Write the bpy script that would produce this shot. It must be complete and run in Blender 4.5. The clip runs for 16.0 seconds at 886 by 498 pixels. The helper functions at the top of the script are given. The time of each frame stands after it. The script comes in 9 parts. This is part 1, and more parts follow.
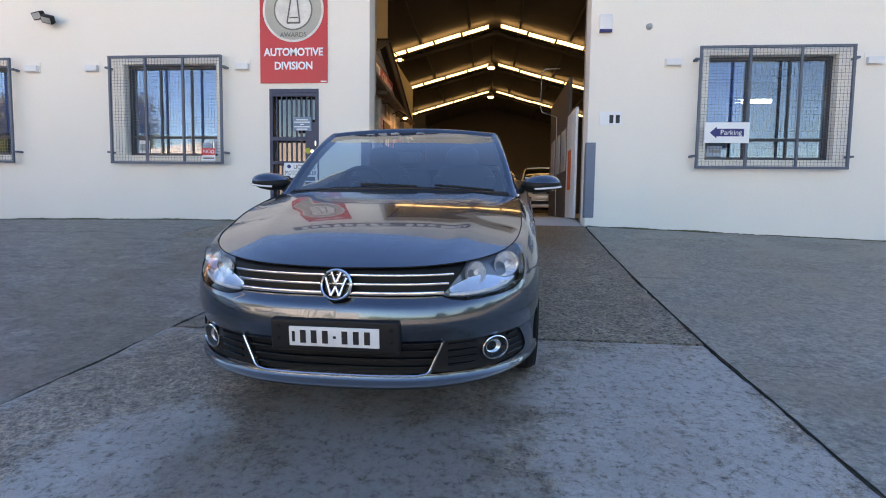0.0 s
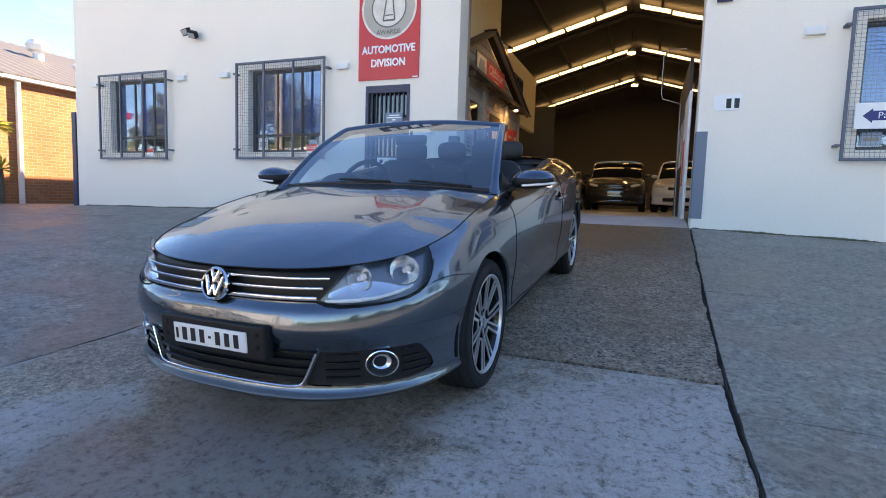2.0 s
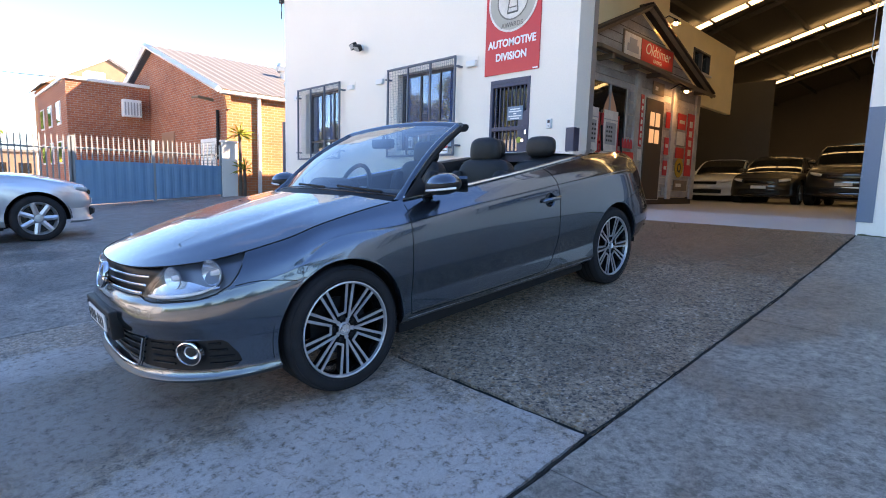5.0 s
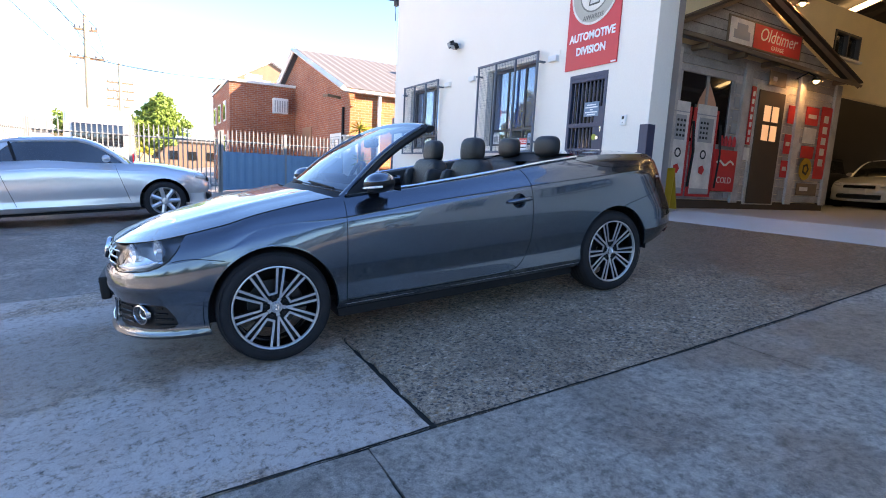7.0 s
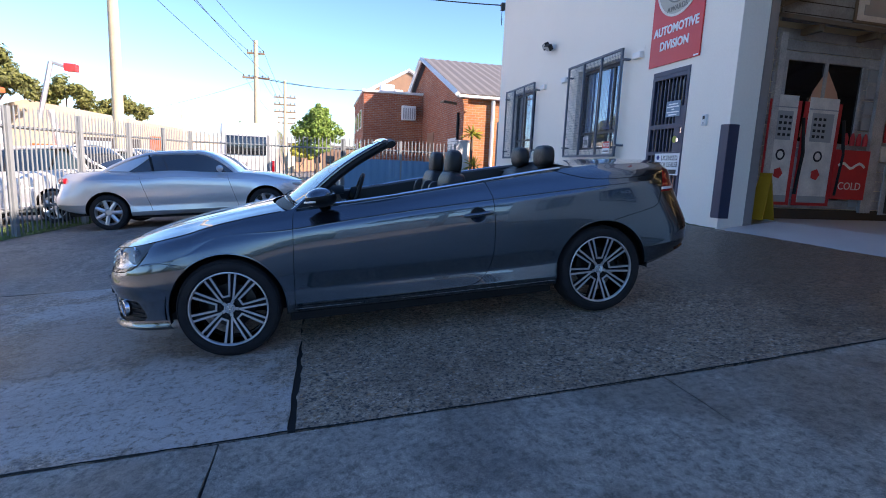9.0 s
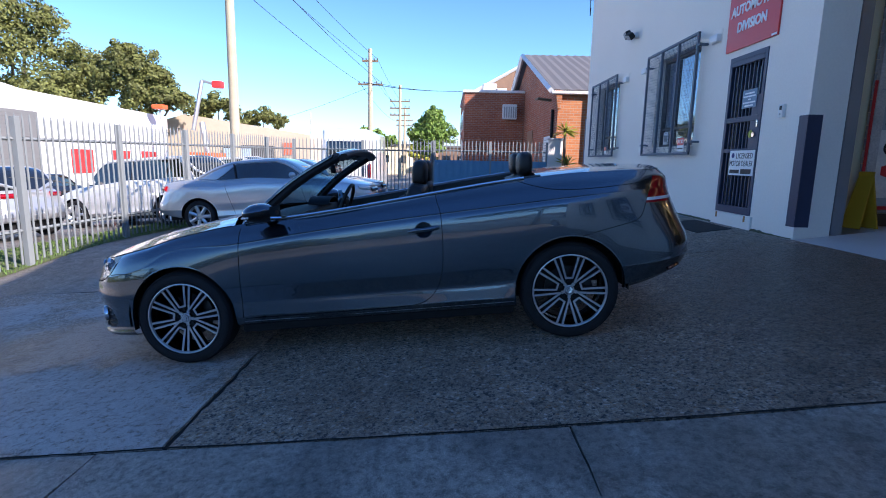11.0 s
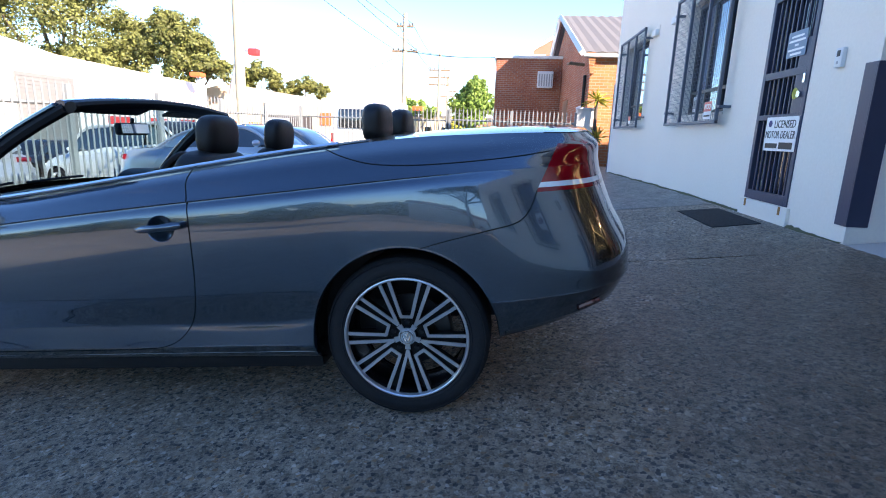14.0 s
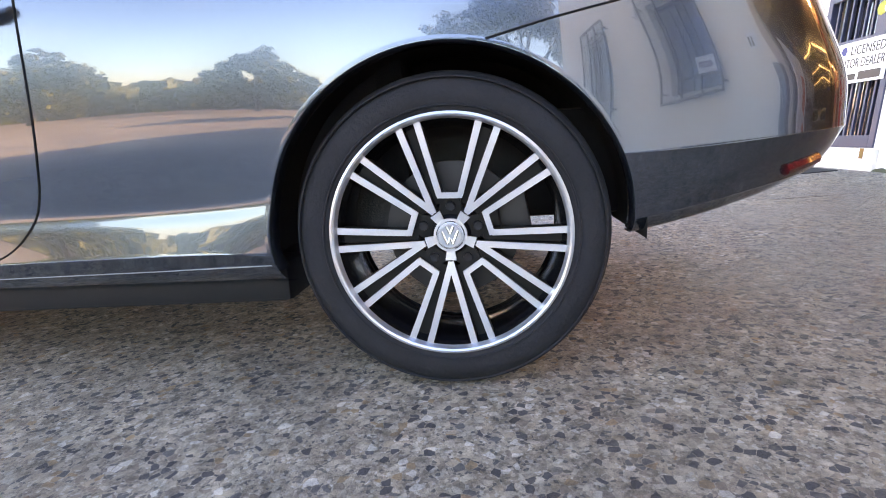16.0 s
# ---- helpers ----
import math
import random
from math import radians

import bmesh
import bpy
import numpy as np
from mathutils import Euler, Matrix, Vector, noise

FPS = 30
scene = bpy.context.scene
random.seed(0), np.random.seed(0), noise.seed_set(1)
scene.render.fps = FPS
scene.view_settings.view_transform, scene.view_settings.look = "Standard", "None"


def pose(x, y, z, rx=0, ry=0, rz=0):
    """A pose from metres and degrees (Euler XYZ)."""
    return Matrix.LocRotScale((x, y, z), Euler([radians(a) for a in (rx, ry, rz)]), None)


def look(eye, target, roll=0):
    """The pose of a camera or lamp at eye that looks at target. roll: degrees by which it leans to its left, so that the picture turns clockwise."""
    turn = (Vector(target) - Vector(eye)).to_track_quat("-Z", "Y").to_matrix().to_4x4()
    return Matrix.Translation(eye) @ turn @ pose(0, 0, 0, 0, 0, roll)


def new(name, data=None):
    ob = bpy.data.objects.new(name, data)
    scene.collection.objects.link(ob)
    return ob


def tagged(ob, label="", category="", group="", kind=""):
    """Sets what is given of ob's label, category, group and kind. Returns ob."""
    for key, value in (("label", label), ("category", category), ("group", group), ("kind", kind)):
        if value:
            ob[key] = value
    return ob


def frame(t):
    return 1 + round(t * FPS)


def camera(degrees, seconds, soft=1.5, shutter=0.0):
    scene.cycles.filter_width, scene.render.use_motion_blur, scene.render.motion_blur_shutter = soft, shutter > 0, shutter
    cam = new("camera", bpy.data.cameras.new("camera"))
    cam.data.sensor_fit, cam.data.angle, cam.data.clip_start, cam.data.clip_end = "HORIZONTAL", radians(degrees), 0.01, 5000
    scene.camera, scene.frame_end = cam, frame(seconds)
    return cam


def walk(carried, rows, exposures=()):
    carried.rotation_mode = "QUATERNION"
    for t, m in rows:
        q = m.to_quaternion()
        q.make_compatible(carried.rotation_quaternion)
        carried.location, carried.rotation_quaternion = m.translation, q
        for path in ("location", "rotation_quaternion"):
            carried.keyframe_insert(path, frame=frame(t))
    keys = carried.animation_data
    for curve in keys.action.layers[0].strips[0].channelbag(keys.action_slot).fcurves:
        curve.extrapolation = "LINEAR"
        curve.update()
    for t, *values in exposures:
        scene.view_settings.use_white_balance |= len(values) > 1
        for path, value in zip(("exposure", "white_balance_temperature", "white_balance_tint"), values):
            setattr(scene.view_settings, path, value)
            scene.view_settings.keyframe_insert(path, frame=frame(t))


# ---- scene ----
cam = camera(80.8, 16.0, soft=1.0)
PATH = [
    (0, (0.368, -8.344, 0.109), (0.196, -6.357, -0.04), 0.8),
    (0.5, (0.602, -8.23, 0.105), (0.304, -6.259, -0.058), 0.8),
    (1, (0.843, -8.124, 0.132), (0.426, -6.176, -0.042), 0.7),
    (1.5, (1.099, -8.011, 0.145), (0.489, -6.115, -0.03), 1.2),
    (2, (1.326, -7.854, 0.15), (0.602, -5.999, -0.033), 1.8),
    (2.5, (1.553, -7.699, 0.182), (0.723, -5.889, -0.005), 2.2),
    (3, (1.796, -7.541, 0.198), (0.859, -5.784, 0.008), 2.0),
    (3.5, (1.997, -7.355, 0.202), (0.914, -5.686, -0.005), 1.8),
    (4, (2.231, -7.182, 0.234), (1.019, -5.607, 0.012), 1.3),
    (6.5, (3.412, -6.277, 0.335), (1.756, -5.19, 0.055), 3.1),
    (7, (3.573, -6.026, 0.365), (1.845, -5.061, 0.076), 3.0),
    (7.5, (3.753, -5.759, 0.406), (1.942, -4.965, 0.105), 2.8),
    (8, (3.834, -5.457, 0.416), (1.969, -4.806, 0.105), 3.3),
    (8.5, (3.922, -5.174, 0.459), (2.026, -4.623, 0.143), 3.2),
    (9, (4.046, -4.86, 0.511), (2.122, -4.409, 0.2), 2.5),
    (9.5, (4.069, -4.584, 0.524), (2.12, -4.252, 0.221), 1.7),
    (10, (4.048, -4.304, 0.564), (2.081, -4.11, 0.26), 1.1),
    (12.5, (3.468, -2.912, 0.686), (1.515, -3.073, 0.284), 1.9),
    (13, (3.14, -2.748, 0.689), (1.194, -2.919, 0.261), 2.1),
    (13.5, (2.823, -2.623, 0.662), (0.878, -2.8, 0.23), 2.1),
    (14, (2.519, -2.573, 0.597), (0.577, -2.769, 0.161), 2.0),
    (14.5, (2.234, -2.625, 0.486), (0.298, -2.82, 0.024), 2.0),
    (15, (2.013, -2.696, 0.35), (0.079, -2.883, -0.123), 1.4),
    (15.5, (1.787, -2.768, 0.186), (-0.149, -2.939, -0.284), 1.5),
    (16, (1.686, -2.831, 0.019), (-0.264, -2.965, -0.403), 2.1),
]
walk(cam, [(t, look(eye, target, roll)) for t, eye, target, roll in PATH],
     exposures=[(0, 2.23, 10367, 27), (1, 2.07, 9552, 25), (1.5, 2.15, 9319, 25), (2.5, 2.3, 9203, 25), (4, 2.39, 8736, 26), (6.5, 2.51, 8504, 26), (7, 2.45, 8271, 26), (7.5, 2.3, 7921, 24), (8.5, 1.85, 7572, 27), (9.5, 1.25, 6730, 24), (10, 1.12, 6490, 23), (12.5, 1.31, 5842, 22), (13.5, 1.94, 6563, 20), (14, 2.12, 7283, 22), (14.5, 2.65, 8740, 29), (15.2, 3.17, 9685, 31), (16, 3.99, 13918, 38)])

# ---- daylight: clear winter sky, sun behind the building ----
SUN = Vector((0.65, 1.0, 0.76)).normalized()
world = bpy.data.worlds.new("world")
scene.world = world
world.use_nodes = True
wn = world.node_tree.nodes
wn.clear()
sky = wn.new("ShaderNodeTexSky")
sky.sky_type = 'NISHITA'
sky.sun_disc = False
sky.sun_elevation = math.asin(SUN.z)
sky.sun_rotation = math.atan2(SUN.x, SUN.y)
sky.air_density, sky.dust_density, sky.ozone_density = 0.9, 0.0, 3.0
bg = wn.new("ShaderNodeBackground")
bg.inputs[1].default_value = 0.125
wo = wn.new("ShaderNodeOutputWorld")
# a slightly cyan clear sky
wq = wn.new("ShaderNodeMix")
wq.data_type, wq.blend_type = 'RGBA', 'MULTIPLY'
wq.inputs[0].default_value = 1.0
# deeper blue overhead, paler low down
wz = wn.new("ShaderNodeMapRange")
wz.interpolation_type = 'SMOOTHSTEP'
wz.inputs[1].default_value, wz.inputs[2].default_value = 0.05, 0.6
wd = wn.new("ShaderNodeMix")
wd.data_type = 'RGBA'
wd.inputs[6].default_value, wd.inputs[7].default_value = (0.66, 0.92, 1.0, 1), (0.38, 0.64, 0.84, 1)
# thin clouds and a pale haze along the horizon
wt = wn.new("ShaderNodeTexCoord")
wm = wn.new("ShaderNodeMapping")
wm.inputs["Scale"].default_value = (1.0, 1.0, 4.0)
wx = wn.new("ShaderNodeTexNoise")
wx.inputs["Scale"].default_value, wx.inputs["Detail"].default_value, wx.inputs["Roughness"].default_value = 2.6, 8, 0.6
wr = wn.new("ShaderNodeMapRange")
wr.inputs[1].default_value, wr.inputs[2].default_value, wr.inputs[4].default_value = 0.60, 0.80, 0.2
ws_ = wn.new("ShaderNodeSeparateXYZ")
wh = wn.new("ShaderNodeMapRange")
wh.inputs[1].default_value, wh.inputs[2].default_value, wh.inputs[3].default_value, wh.inputs[4].default_value = 0.0, 0.09, 0.9, 0.0
wa = wn.new("ShaderNodeMath")
wa.operation = 'MAXIMUM'
wc = wn.new("ShaderNodeMix")
wc.data_type = 'RGBA'
wc.inputs[7].default_value = (3.3, 3.6, 4.1, 1)
for a, b in ((wt.outputs["Generated"], wm.inputs["Vector"]), (wm.outputs[0], wx.inputs["Vector"]), (wx.outputs["Fac"], wr.inputs[0]),
             (wt.outputs["Generated"], ws_.inputs[0]), (ws_.outputs[2], wh.inputs[0]), (ws_.outputs[2], wz.inputs[0]), (wz.outputs[0], wd.inputs[0]), (wd.outputs[2], wq.inputs[7]), (wr.outputs[0], wa.inputs[0]), (wh.outputs[0], wa.inputs[1]),
             (wa.outputs[0], wc.inputs[0]), (sky.outputs[0], wq.inputs[6]), (wq.outputs[2], wc.inputs[6]), (wc.outputs[2], bg.inputs[0])):
    world.node_tree.links.new(a, b)
world.node_tree.links.new(bg.outputs[0], wo.inputs[0])
sun = new("sun", bpy.data.lights.new("sun", 'SUN'))
sun.data.energy, sun.data.angle, sun.data.color = 5.0, radians(0.53), (1.0, 0.93, 0.82)
sun.matrix_world = look(SUN * 50, (0, 0, 0))


# ---- materials ----
def mat(name, color, rough=0.6, metal=0.0, coat=0.0, vary=0.12, scale=3.0, fine=0.06, fscale=60.0, bump=0.0, bscale=80.0,
        emit=None, strength=0.0, trans=0.0, alpha=1.0, ior=1.45, spec=0.5, islands=0.0, objects=0.0):
    """Principled paint with stains at a large scale, grain at a fine one, and fine relief."""
    m = bpy.data.materials.new(name)
    m.use_nodes = True
    nt = m.node_tree
    n, l = nt.nodes, nt.links
    b = n["Principled BSDF"]
    b.inputs["Roughness"].default_value = rough
    b.inputs["Metallic"].default_value = metal
    b.inputs["Coat Weight"].default_value = coat
    b.inputs["Coat Roughness"].default_value = 0.015
    b.inputs["Coat IOR"].default_value = 1.9
    b.inputs["Transmission Weight"].default_value = trans
    b.inputs["IOR"].default_value = ior
    b.inputs["Alpha"].default_value = alpha
    b.inputs["Specular IOR Level"].default_value = spec
    b.inputs["Base Color"].default_value = (*color, 1)
    if emit:
        b.inputs["Emission Color"].default_value = (*emit, 1)
        b.inputs["Emission Strength"].default_value = strength
    tc = n.new("ShaderNodeTexCoord")
    if vary or fine:
        big = n.new("ShaderNodeTexNoise")
        big.inputs["Scale"].default_value, big.inputs["Detail"].default_value = scale, 4
        small = n.new("ShaderNodeTexNoise")
        small.inputs["Scale"].default_value, small.inputs["Detail"].default_value = fscale, 3
        l.new(tc.outputs["Object"], big.inputs["Vector"])
        l.new(tc.outputs["Object"], small.inputs["Vector"])
        a = n.new("ShaderNodeMath")
        a.operation = 'MULTIPLY_ADD'
        a.inputs[1].default_value, a.inputs[2].default_value = 2 * vary, 1 - vary
        l.new(big.outputs["Fac"], a.inputs[0])
        c = n.new("ShaderNodeMath")
        c.operation = 'MULTIPLY_ADD'
        c.inputs[1].default_value, c.inputs[2].default_value = 2 * fine, 1 - fine
        l.new(small.outputs["Fac"], c.inputs[0])
        d = n.new("ShaderNodeMath")
        d.operation = 'MULTIPLY'
        l.new(a.outputs[0], d.inputs[0])
        l.new(c.outputs[0], d.inputs[1])
        last = d
        for amount, kind in ((islands, "ShaderNodeNewGeometry"), (objects, "ShaderNodeObjectInfo")):
            if amount:
                g = n.new(kind)
                e = n.new("ShaderNodeMath")
                e.operation = 'MULTIPLY_ADD'
                e.inputs[1].default_value, e.inputs[2].default_value = 2 * amount, 1 - amount
                l.new(g.outputs["Random Per Island" if kind.endswith("Geometry") else "Random"], e.inputs[0])
                f = n.new("ShaderNodeMath")
                f.operation = 'MULTIPLY'
                l.new(last.outputs[0], f.inputs[0])
                l.new(e.outputs[0], f.inputs[1])
                last = f
        v = n.new("ShaderNodeVectorMath")
        v.operation = 'SCALE'
        v.inputs[0].default_value = color
        l.new(last.outputs[0], v.inputs["Scale"])
        l.new(v.outputs[0], b.inputs["Base Color"])
        r = n.new("ShaderNodeMath")
        r.operation = 'MULTIPLY_ADD'
        r.inputs[1].default_value, r.inputs[2].default_value = rough * 0.3, rough * 0.85
        l.new(big.outputs["Fac"], r.inputs[0])
        l.new(r.outputs[0], b.inputs["Roughness"])
    if bump:
        bn = n.new("ShaderNodeTexNoise")
        bn.inputs["Scale"].default_value, bn.inputs["Detail"].default_value = bscale, 5
        l.new(tc.outputs["Object"], bn.inputs["Vector"])
        bu = n.new("ShaderNodeBump")
        bu.inputs["Strength"].default_value, bu.inputs["Distance"].default_value = bump, 0.01
        l.new(bn.outputs["Fac"], bu.inputs["Height"])
        l.new(bu.outputs["Normal"], b.inputs["Normal"])
    return m


def ramp(n, stops):
    r = n.new("ShaderNodeValToRGB")
    el = r.color_ramp.elements
    while len(el) < len(stops):
        el.new(0.5)
    for e, (p, c) in zip(el, stops):
        e.position, e.color = p, (*c, 1)
    return r


def concrete(name, tones, size, mortar, grain_mix, stain, rough, wet=0.3, pale=0.0, relief=0.5, seams=0.35, mottle=0.8, pool=None, fines=None, worn_at=()):
    """Concrete with aggregate showing: a mosaic of stones of two sizes, each its own tone, in fine mortar; damp patches that are darker
    and glossier; worn pale patches; small pits."""
    m = bpy.data.materials.new(name)
    m.use_nodes = True
    n, l = m.node_tree.nodes, m.node_tree.links
    b = n["Principled BSDF"]
    tc = n.new("ShaderNodeTexCoord")

    def tex(scale, detail=4, rough_=0.55):
        t = n.new("ShaderNodeTexNoise")
        t.inputs["Scale"].default_value = scale
        t.inputs["Detail"].default_value, t.inputs["Roughness"].default_value = detail, rough_
        l.new(tc.outputs["Object"], t.inputs["Vector"])
        return t

    def mix(kind, fac, a, c):
        x = n.new("ShaderNodeMix")
        x.data_type, x.blend_type = 'RGBA', kind
        for sock, val in ((x.inputs[0], fac), (x.inputs[6], a), (x.inputs[7], c)):
            if hasattr(val, "is_output"):
                l.new(val, sock)
            elif isinstance(val, tuple):
                sock.default_value = (*val, 1)
            else:
                sock.default_value = val
        return x.outputs[2]

    def step(src, a, c):
        r = n.new("ShaderNodeMapRange")
        r.inputs[1].default_value, r.inputs[2].default_value = a, c
        l.new(src, r.inputs[0])
        return r.outputs[0]

    def mul(a, c, add=0.0):
        x = n.new("ShaderNodeMath")
        x.operation = 'MULTIPLY_ADD'
        x.inputs[2].default_value = add
        for sock, val in ((x.inputs[0], a), (x.inputs[1], c)):
            if hasattr(val, "is_output"):
                l.new(val, sock)
            else:
                sock.default_value = val
        return x.outputs[0]

    warp = tex(38, 3)
    addv = n.new("ShaderNodeVectorMath")
    addv.operation = 'MULTIPLY_ADD'
    addv.inputs[1].default_value = (0.012, 0.012, 0.012)
    l.new(warp.outputs["Color"], addv.inputs[0])
    l.new(tc.outputs["Object"], addv.inputs[2])

    def mosaic(scale, tones):
        out = []
        for feature in ('F1', 'DISTANCE_TO_EDGE'):
            v = n.new("ShaderNodeTexVoronoi")
            v.feature = feature
            v.inputs["Scale"].default_value, v.inputs["Randomness"].default_value = scale, 1.0
            l.new(addv.outputs[0], v.inputs["Vector"])
            out.append(v)
        sep = n.new("ShaderNodeSeparateColor")
        l.new(out[0].outputs["Color"], sep.inputs[0])
        k = len(tones)
        rp = ramp(n, [(i / k, t) for i, t in enumerate(tones)])
        rp.color_ramp.interpolation = 'CONSTANT'
        l.new(sep.outputs[0], rp.inputs[0])
        return rp.outputs[0], step(out[1].outputs["Distance"], 0.02, 0.02 + seams), sep.outputs[1]

    big = tex(0.8, 9, 0.68)
    mid = tex(5.0, 8, 0.65)
    grain = tex(260, 4, 0.75)
    speck = tex(24, 7, 0.82)
    c1, e1, r1 = mosaic(size, tones)
    c2, e2, r2 = mosaic(size * 2.4, fines or tones)
    pick = step(r1, 0.52, 0.56)
    stone = mix('MIX', pick, c2, c1)
    edge = mix('MIX', pick, e2, e1)
    sand = mix('MIX', step(grain.outputs["Fac"], 0.35, 0.65), tuple(c * 0.45 for c in mortar), tuple(min(1, c * 1.35) for c in mortar))
    col = mix('MIX', edge, sand, stone)
    col = mix('MIX', grain_mix, col, sand)
    col = mix('MULTIPLY', mottle, col, ramp_out(n, l, mid.outputs["Fac"], [(0.33, (0.55, 0.54, 0.53)), (0.50, (0.95, 0.95, 0.95)), (0.68, (1.25, 1.23, 1.2))]))
    col = mix('MULTIPLY', 0.9, col, ramp_out(n, l, speck.outputs["Fac"], [(0.38, (0.42, 0.41, 0.40)), (0.5, (0.98, 0.98, 0.98)), (0.60, (1.38, 1.36, 1.33))]))
    if pale:
        where = step(big.outputs["Fac"], 0.50, 0.56)
        for px, py, rx, ry in worn_at:
            mw = n.new("ShaderNodeMapping")
            mw.inputs["Location"].default_value, mw.inputs["Scale"].default_value = (-px / rx, -py / ry, 0), (1 / rx, 1 / ry, 0)
            l.new(tc.outputs["Object"], mw.inputs["Vector"])
            lw = n.new("ShaderNodeVectorMath")
            lw.operation = 'LENGTH'
            l.new(mw.outputs[0], lw.inputs[0])
            aw_ = n.new("ShaderNodeMath")
            l.new(lw.outputs["Value"], aw_.inputs[0])
            l.new(mul(tex(2.3, 10, 0.7).outputs["Fac"], 3.2), aw_.inputs[1])
            mx_ = n.new("ShaderNodeMath")
            mx_.operation = 'MAXIMUM'
            l.new(where, mx_.inputs[0])
            l.new(step(aw_.outputs[0], 2.48, 2.26), mx_.inputs[1])
            where = mx_.outputs[0]
        worn = mul(where, step(speck.outputs["Fac"], 0.37, 0.52))
        col = mix('MIX', mul(worn, pale), col, mix('MIX', step(grain.outputs["Fac"], 0.35, 0.6), (0.38, 0.355, 0.33), (0.68, 0.655, 0.63)))
    damp = step(tex(1.0, 10, 0.68).outputs["Fac"], 0.49, 0.545)
    if pool:
        px, py, rx, ry = pool
        mp_ = n.new("ShaderNodeMapping")
        mp_.inputs["Location"].default_value, mp_.inputs["Scale"].default_value = (-px / rx, -py / ry, 0), (1 / rx, 1 / ry, 0)
        l.new(tc.outputs["Object"], mp_.inputs["Vector"])
        ln = n.new("ShaderNodeVectorMath")
        ln.operation = 'LENGTH'
        l.new(mp_.outputs[0], ln.inputs[0])
        ragged = mul(tex(1.7, 9, 0.66).outputs["Fac"], 2.6)
        far = n.new("ShaderNodeMath")
        l.new(ln.outputs["Value"], far.inputs[0])
        l.new(ragged, far.inputs[1])
        wetter = n.new("ShaderNodeMath")
        wetter.operation = 'MAXIMUM'
        l.new(step(far.outputs[0], 2.62, 2.02), wetter.inputs[0])
        l.new(mul(damp, 0.35), wetter.inputs[1])
        damp = wetter.outputs[0]
    col = mix('MULTIPLY', mul(damp, stain), col, (0.34, 0.29, 0.26))
    pits = step(tex(55, 2, 0.4).outputs["Fac"], 0.27, 0.23)
    col = mix('MULTIPLY', mul(pits, 0.8), col, (0.2, 0.19, 0.18))
    l.new(col, b.inputs["Base Color"])
    l.new(mul(damp, -wet, rough), b.inputs["Roughness"])
    sepe = n.new("ShaderNodeSeparateColor")
    l.new(edge, sepe.inputs[0])
    h = n.new("ShaderNodeMath")
    h.operation = 'MULTIPLY_ADD'
    h.inputs[1].default_value = 0.6
    l.new(sepe.outputs[0], h.inputs[0])
    l.new(grain.outputs["Fac"], h.inputs[2])
    bu = n.new("ShaderNodeBump")
    bu.inputs["Strength"].default_value, bu.inputs["Distance"].default_value = relief, 0.005
    l.new(h.outputs[0], bu.inputs["Height"])
    l.new(bu.outputs["Normal"], b.inputs["Normal"])
    return m


def ramp_out(n, l, src, stops):
    r = ramp(n, stops)
    l.new(src, r.inputs[0])
    return r.outputs[0]


def brickwork(name, c1, c2, mortar, w=0.24, h=0.086):
    """Face brick of real size for walls that stay far off; rows run round corners by taking x + y along the wall."""
    m = bpy.data.materials.new(name)
    m.use_nodes = True
    n, l = m.node_tree.nodes, m.node_tree.links
    b = n["Principled BSDF"]
    tc = n.new("ShaderNodeTexCoord")
    sp = n.new("ShaderNodeSeparateXYZ")
    l.new(tc.outputs["Object"], sp.inputs[0])
    ad = n.new("ShaderNodeMath")
    l.new(sp.outputs[0], ad.inputs[0])
    l.new(sp.outputs[1], ad.inputs[1])
    cb = n.new("ShaderNodeCombineXYZ")
    l.new(ad.outputs[0], cb.inputs[0])
    l.new(sp.outputs[2], cb.inputs[1])
    br = n.new("ShaderNodeTexBrick")
    br.inputs["Scale"].default_value = 1.0
    br.inputs["Brick Width"].default_value, br.inputs["Row Height"].default_value = w, h
    br.inputs["Mortar Size"].default_value, br.inputs["Mortar Smooth"].default_value = 0.008, 0.3
    br.inputs["Color1"].default_value, br.inputs["Color2"].default_value, br.inputs["Mortar"].default_value = (*c1, 1), (*c2, 1), (*mortar, 1)
    l.new(cb.outputs[0], br.inputs["Vector"])
    no = n.new("ShaderNodeTexNoise")
    no.inputs["Scale"].default_value, no.inputs["Detail"].default_value = 0.8, 6
    l.new(tc.outputs["Object"], no.inputs["Vector"])
    mx = n.new("ShaderNodeMix")
    mx.data_type, mx.blend_type = 'RGBA', 'MULTIPLY'
    mx.inputs[0].default_value = 0.6
    l.new(br.outputs["Color"], mx.inputs[6])
    l.new(ramp_out(n, l, no.outputs["Fac"], [(0.3, (0.6, 0.55, 0.52)), (0.65, (1.0, 1.0, 1.0))]), mx.inputs[7])
    l.new(mx.outputs[2], b.inputs["Base Color"])
    b.inputs["Roughness"].default_value = 0.85
    bu = n.new("ShaderNodeBump")
    bu.invert = True
    bu.inputs["Strength"].default_value, bu.inputs["Distance"].default_value = 0.6, 0.008
    l.new(br.outputs["Fac"], bu.inputs["Height"])
    l.new(bu.outputs["Normal"], b.inputs["Normal"])
    return m


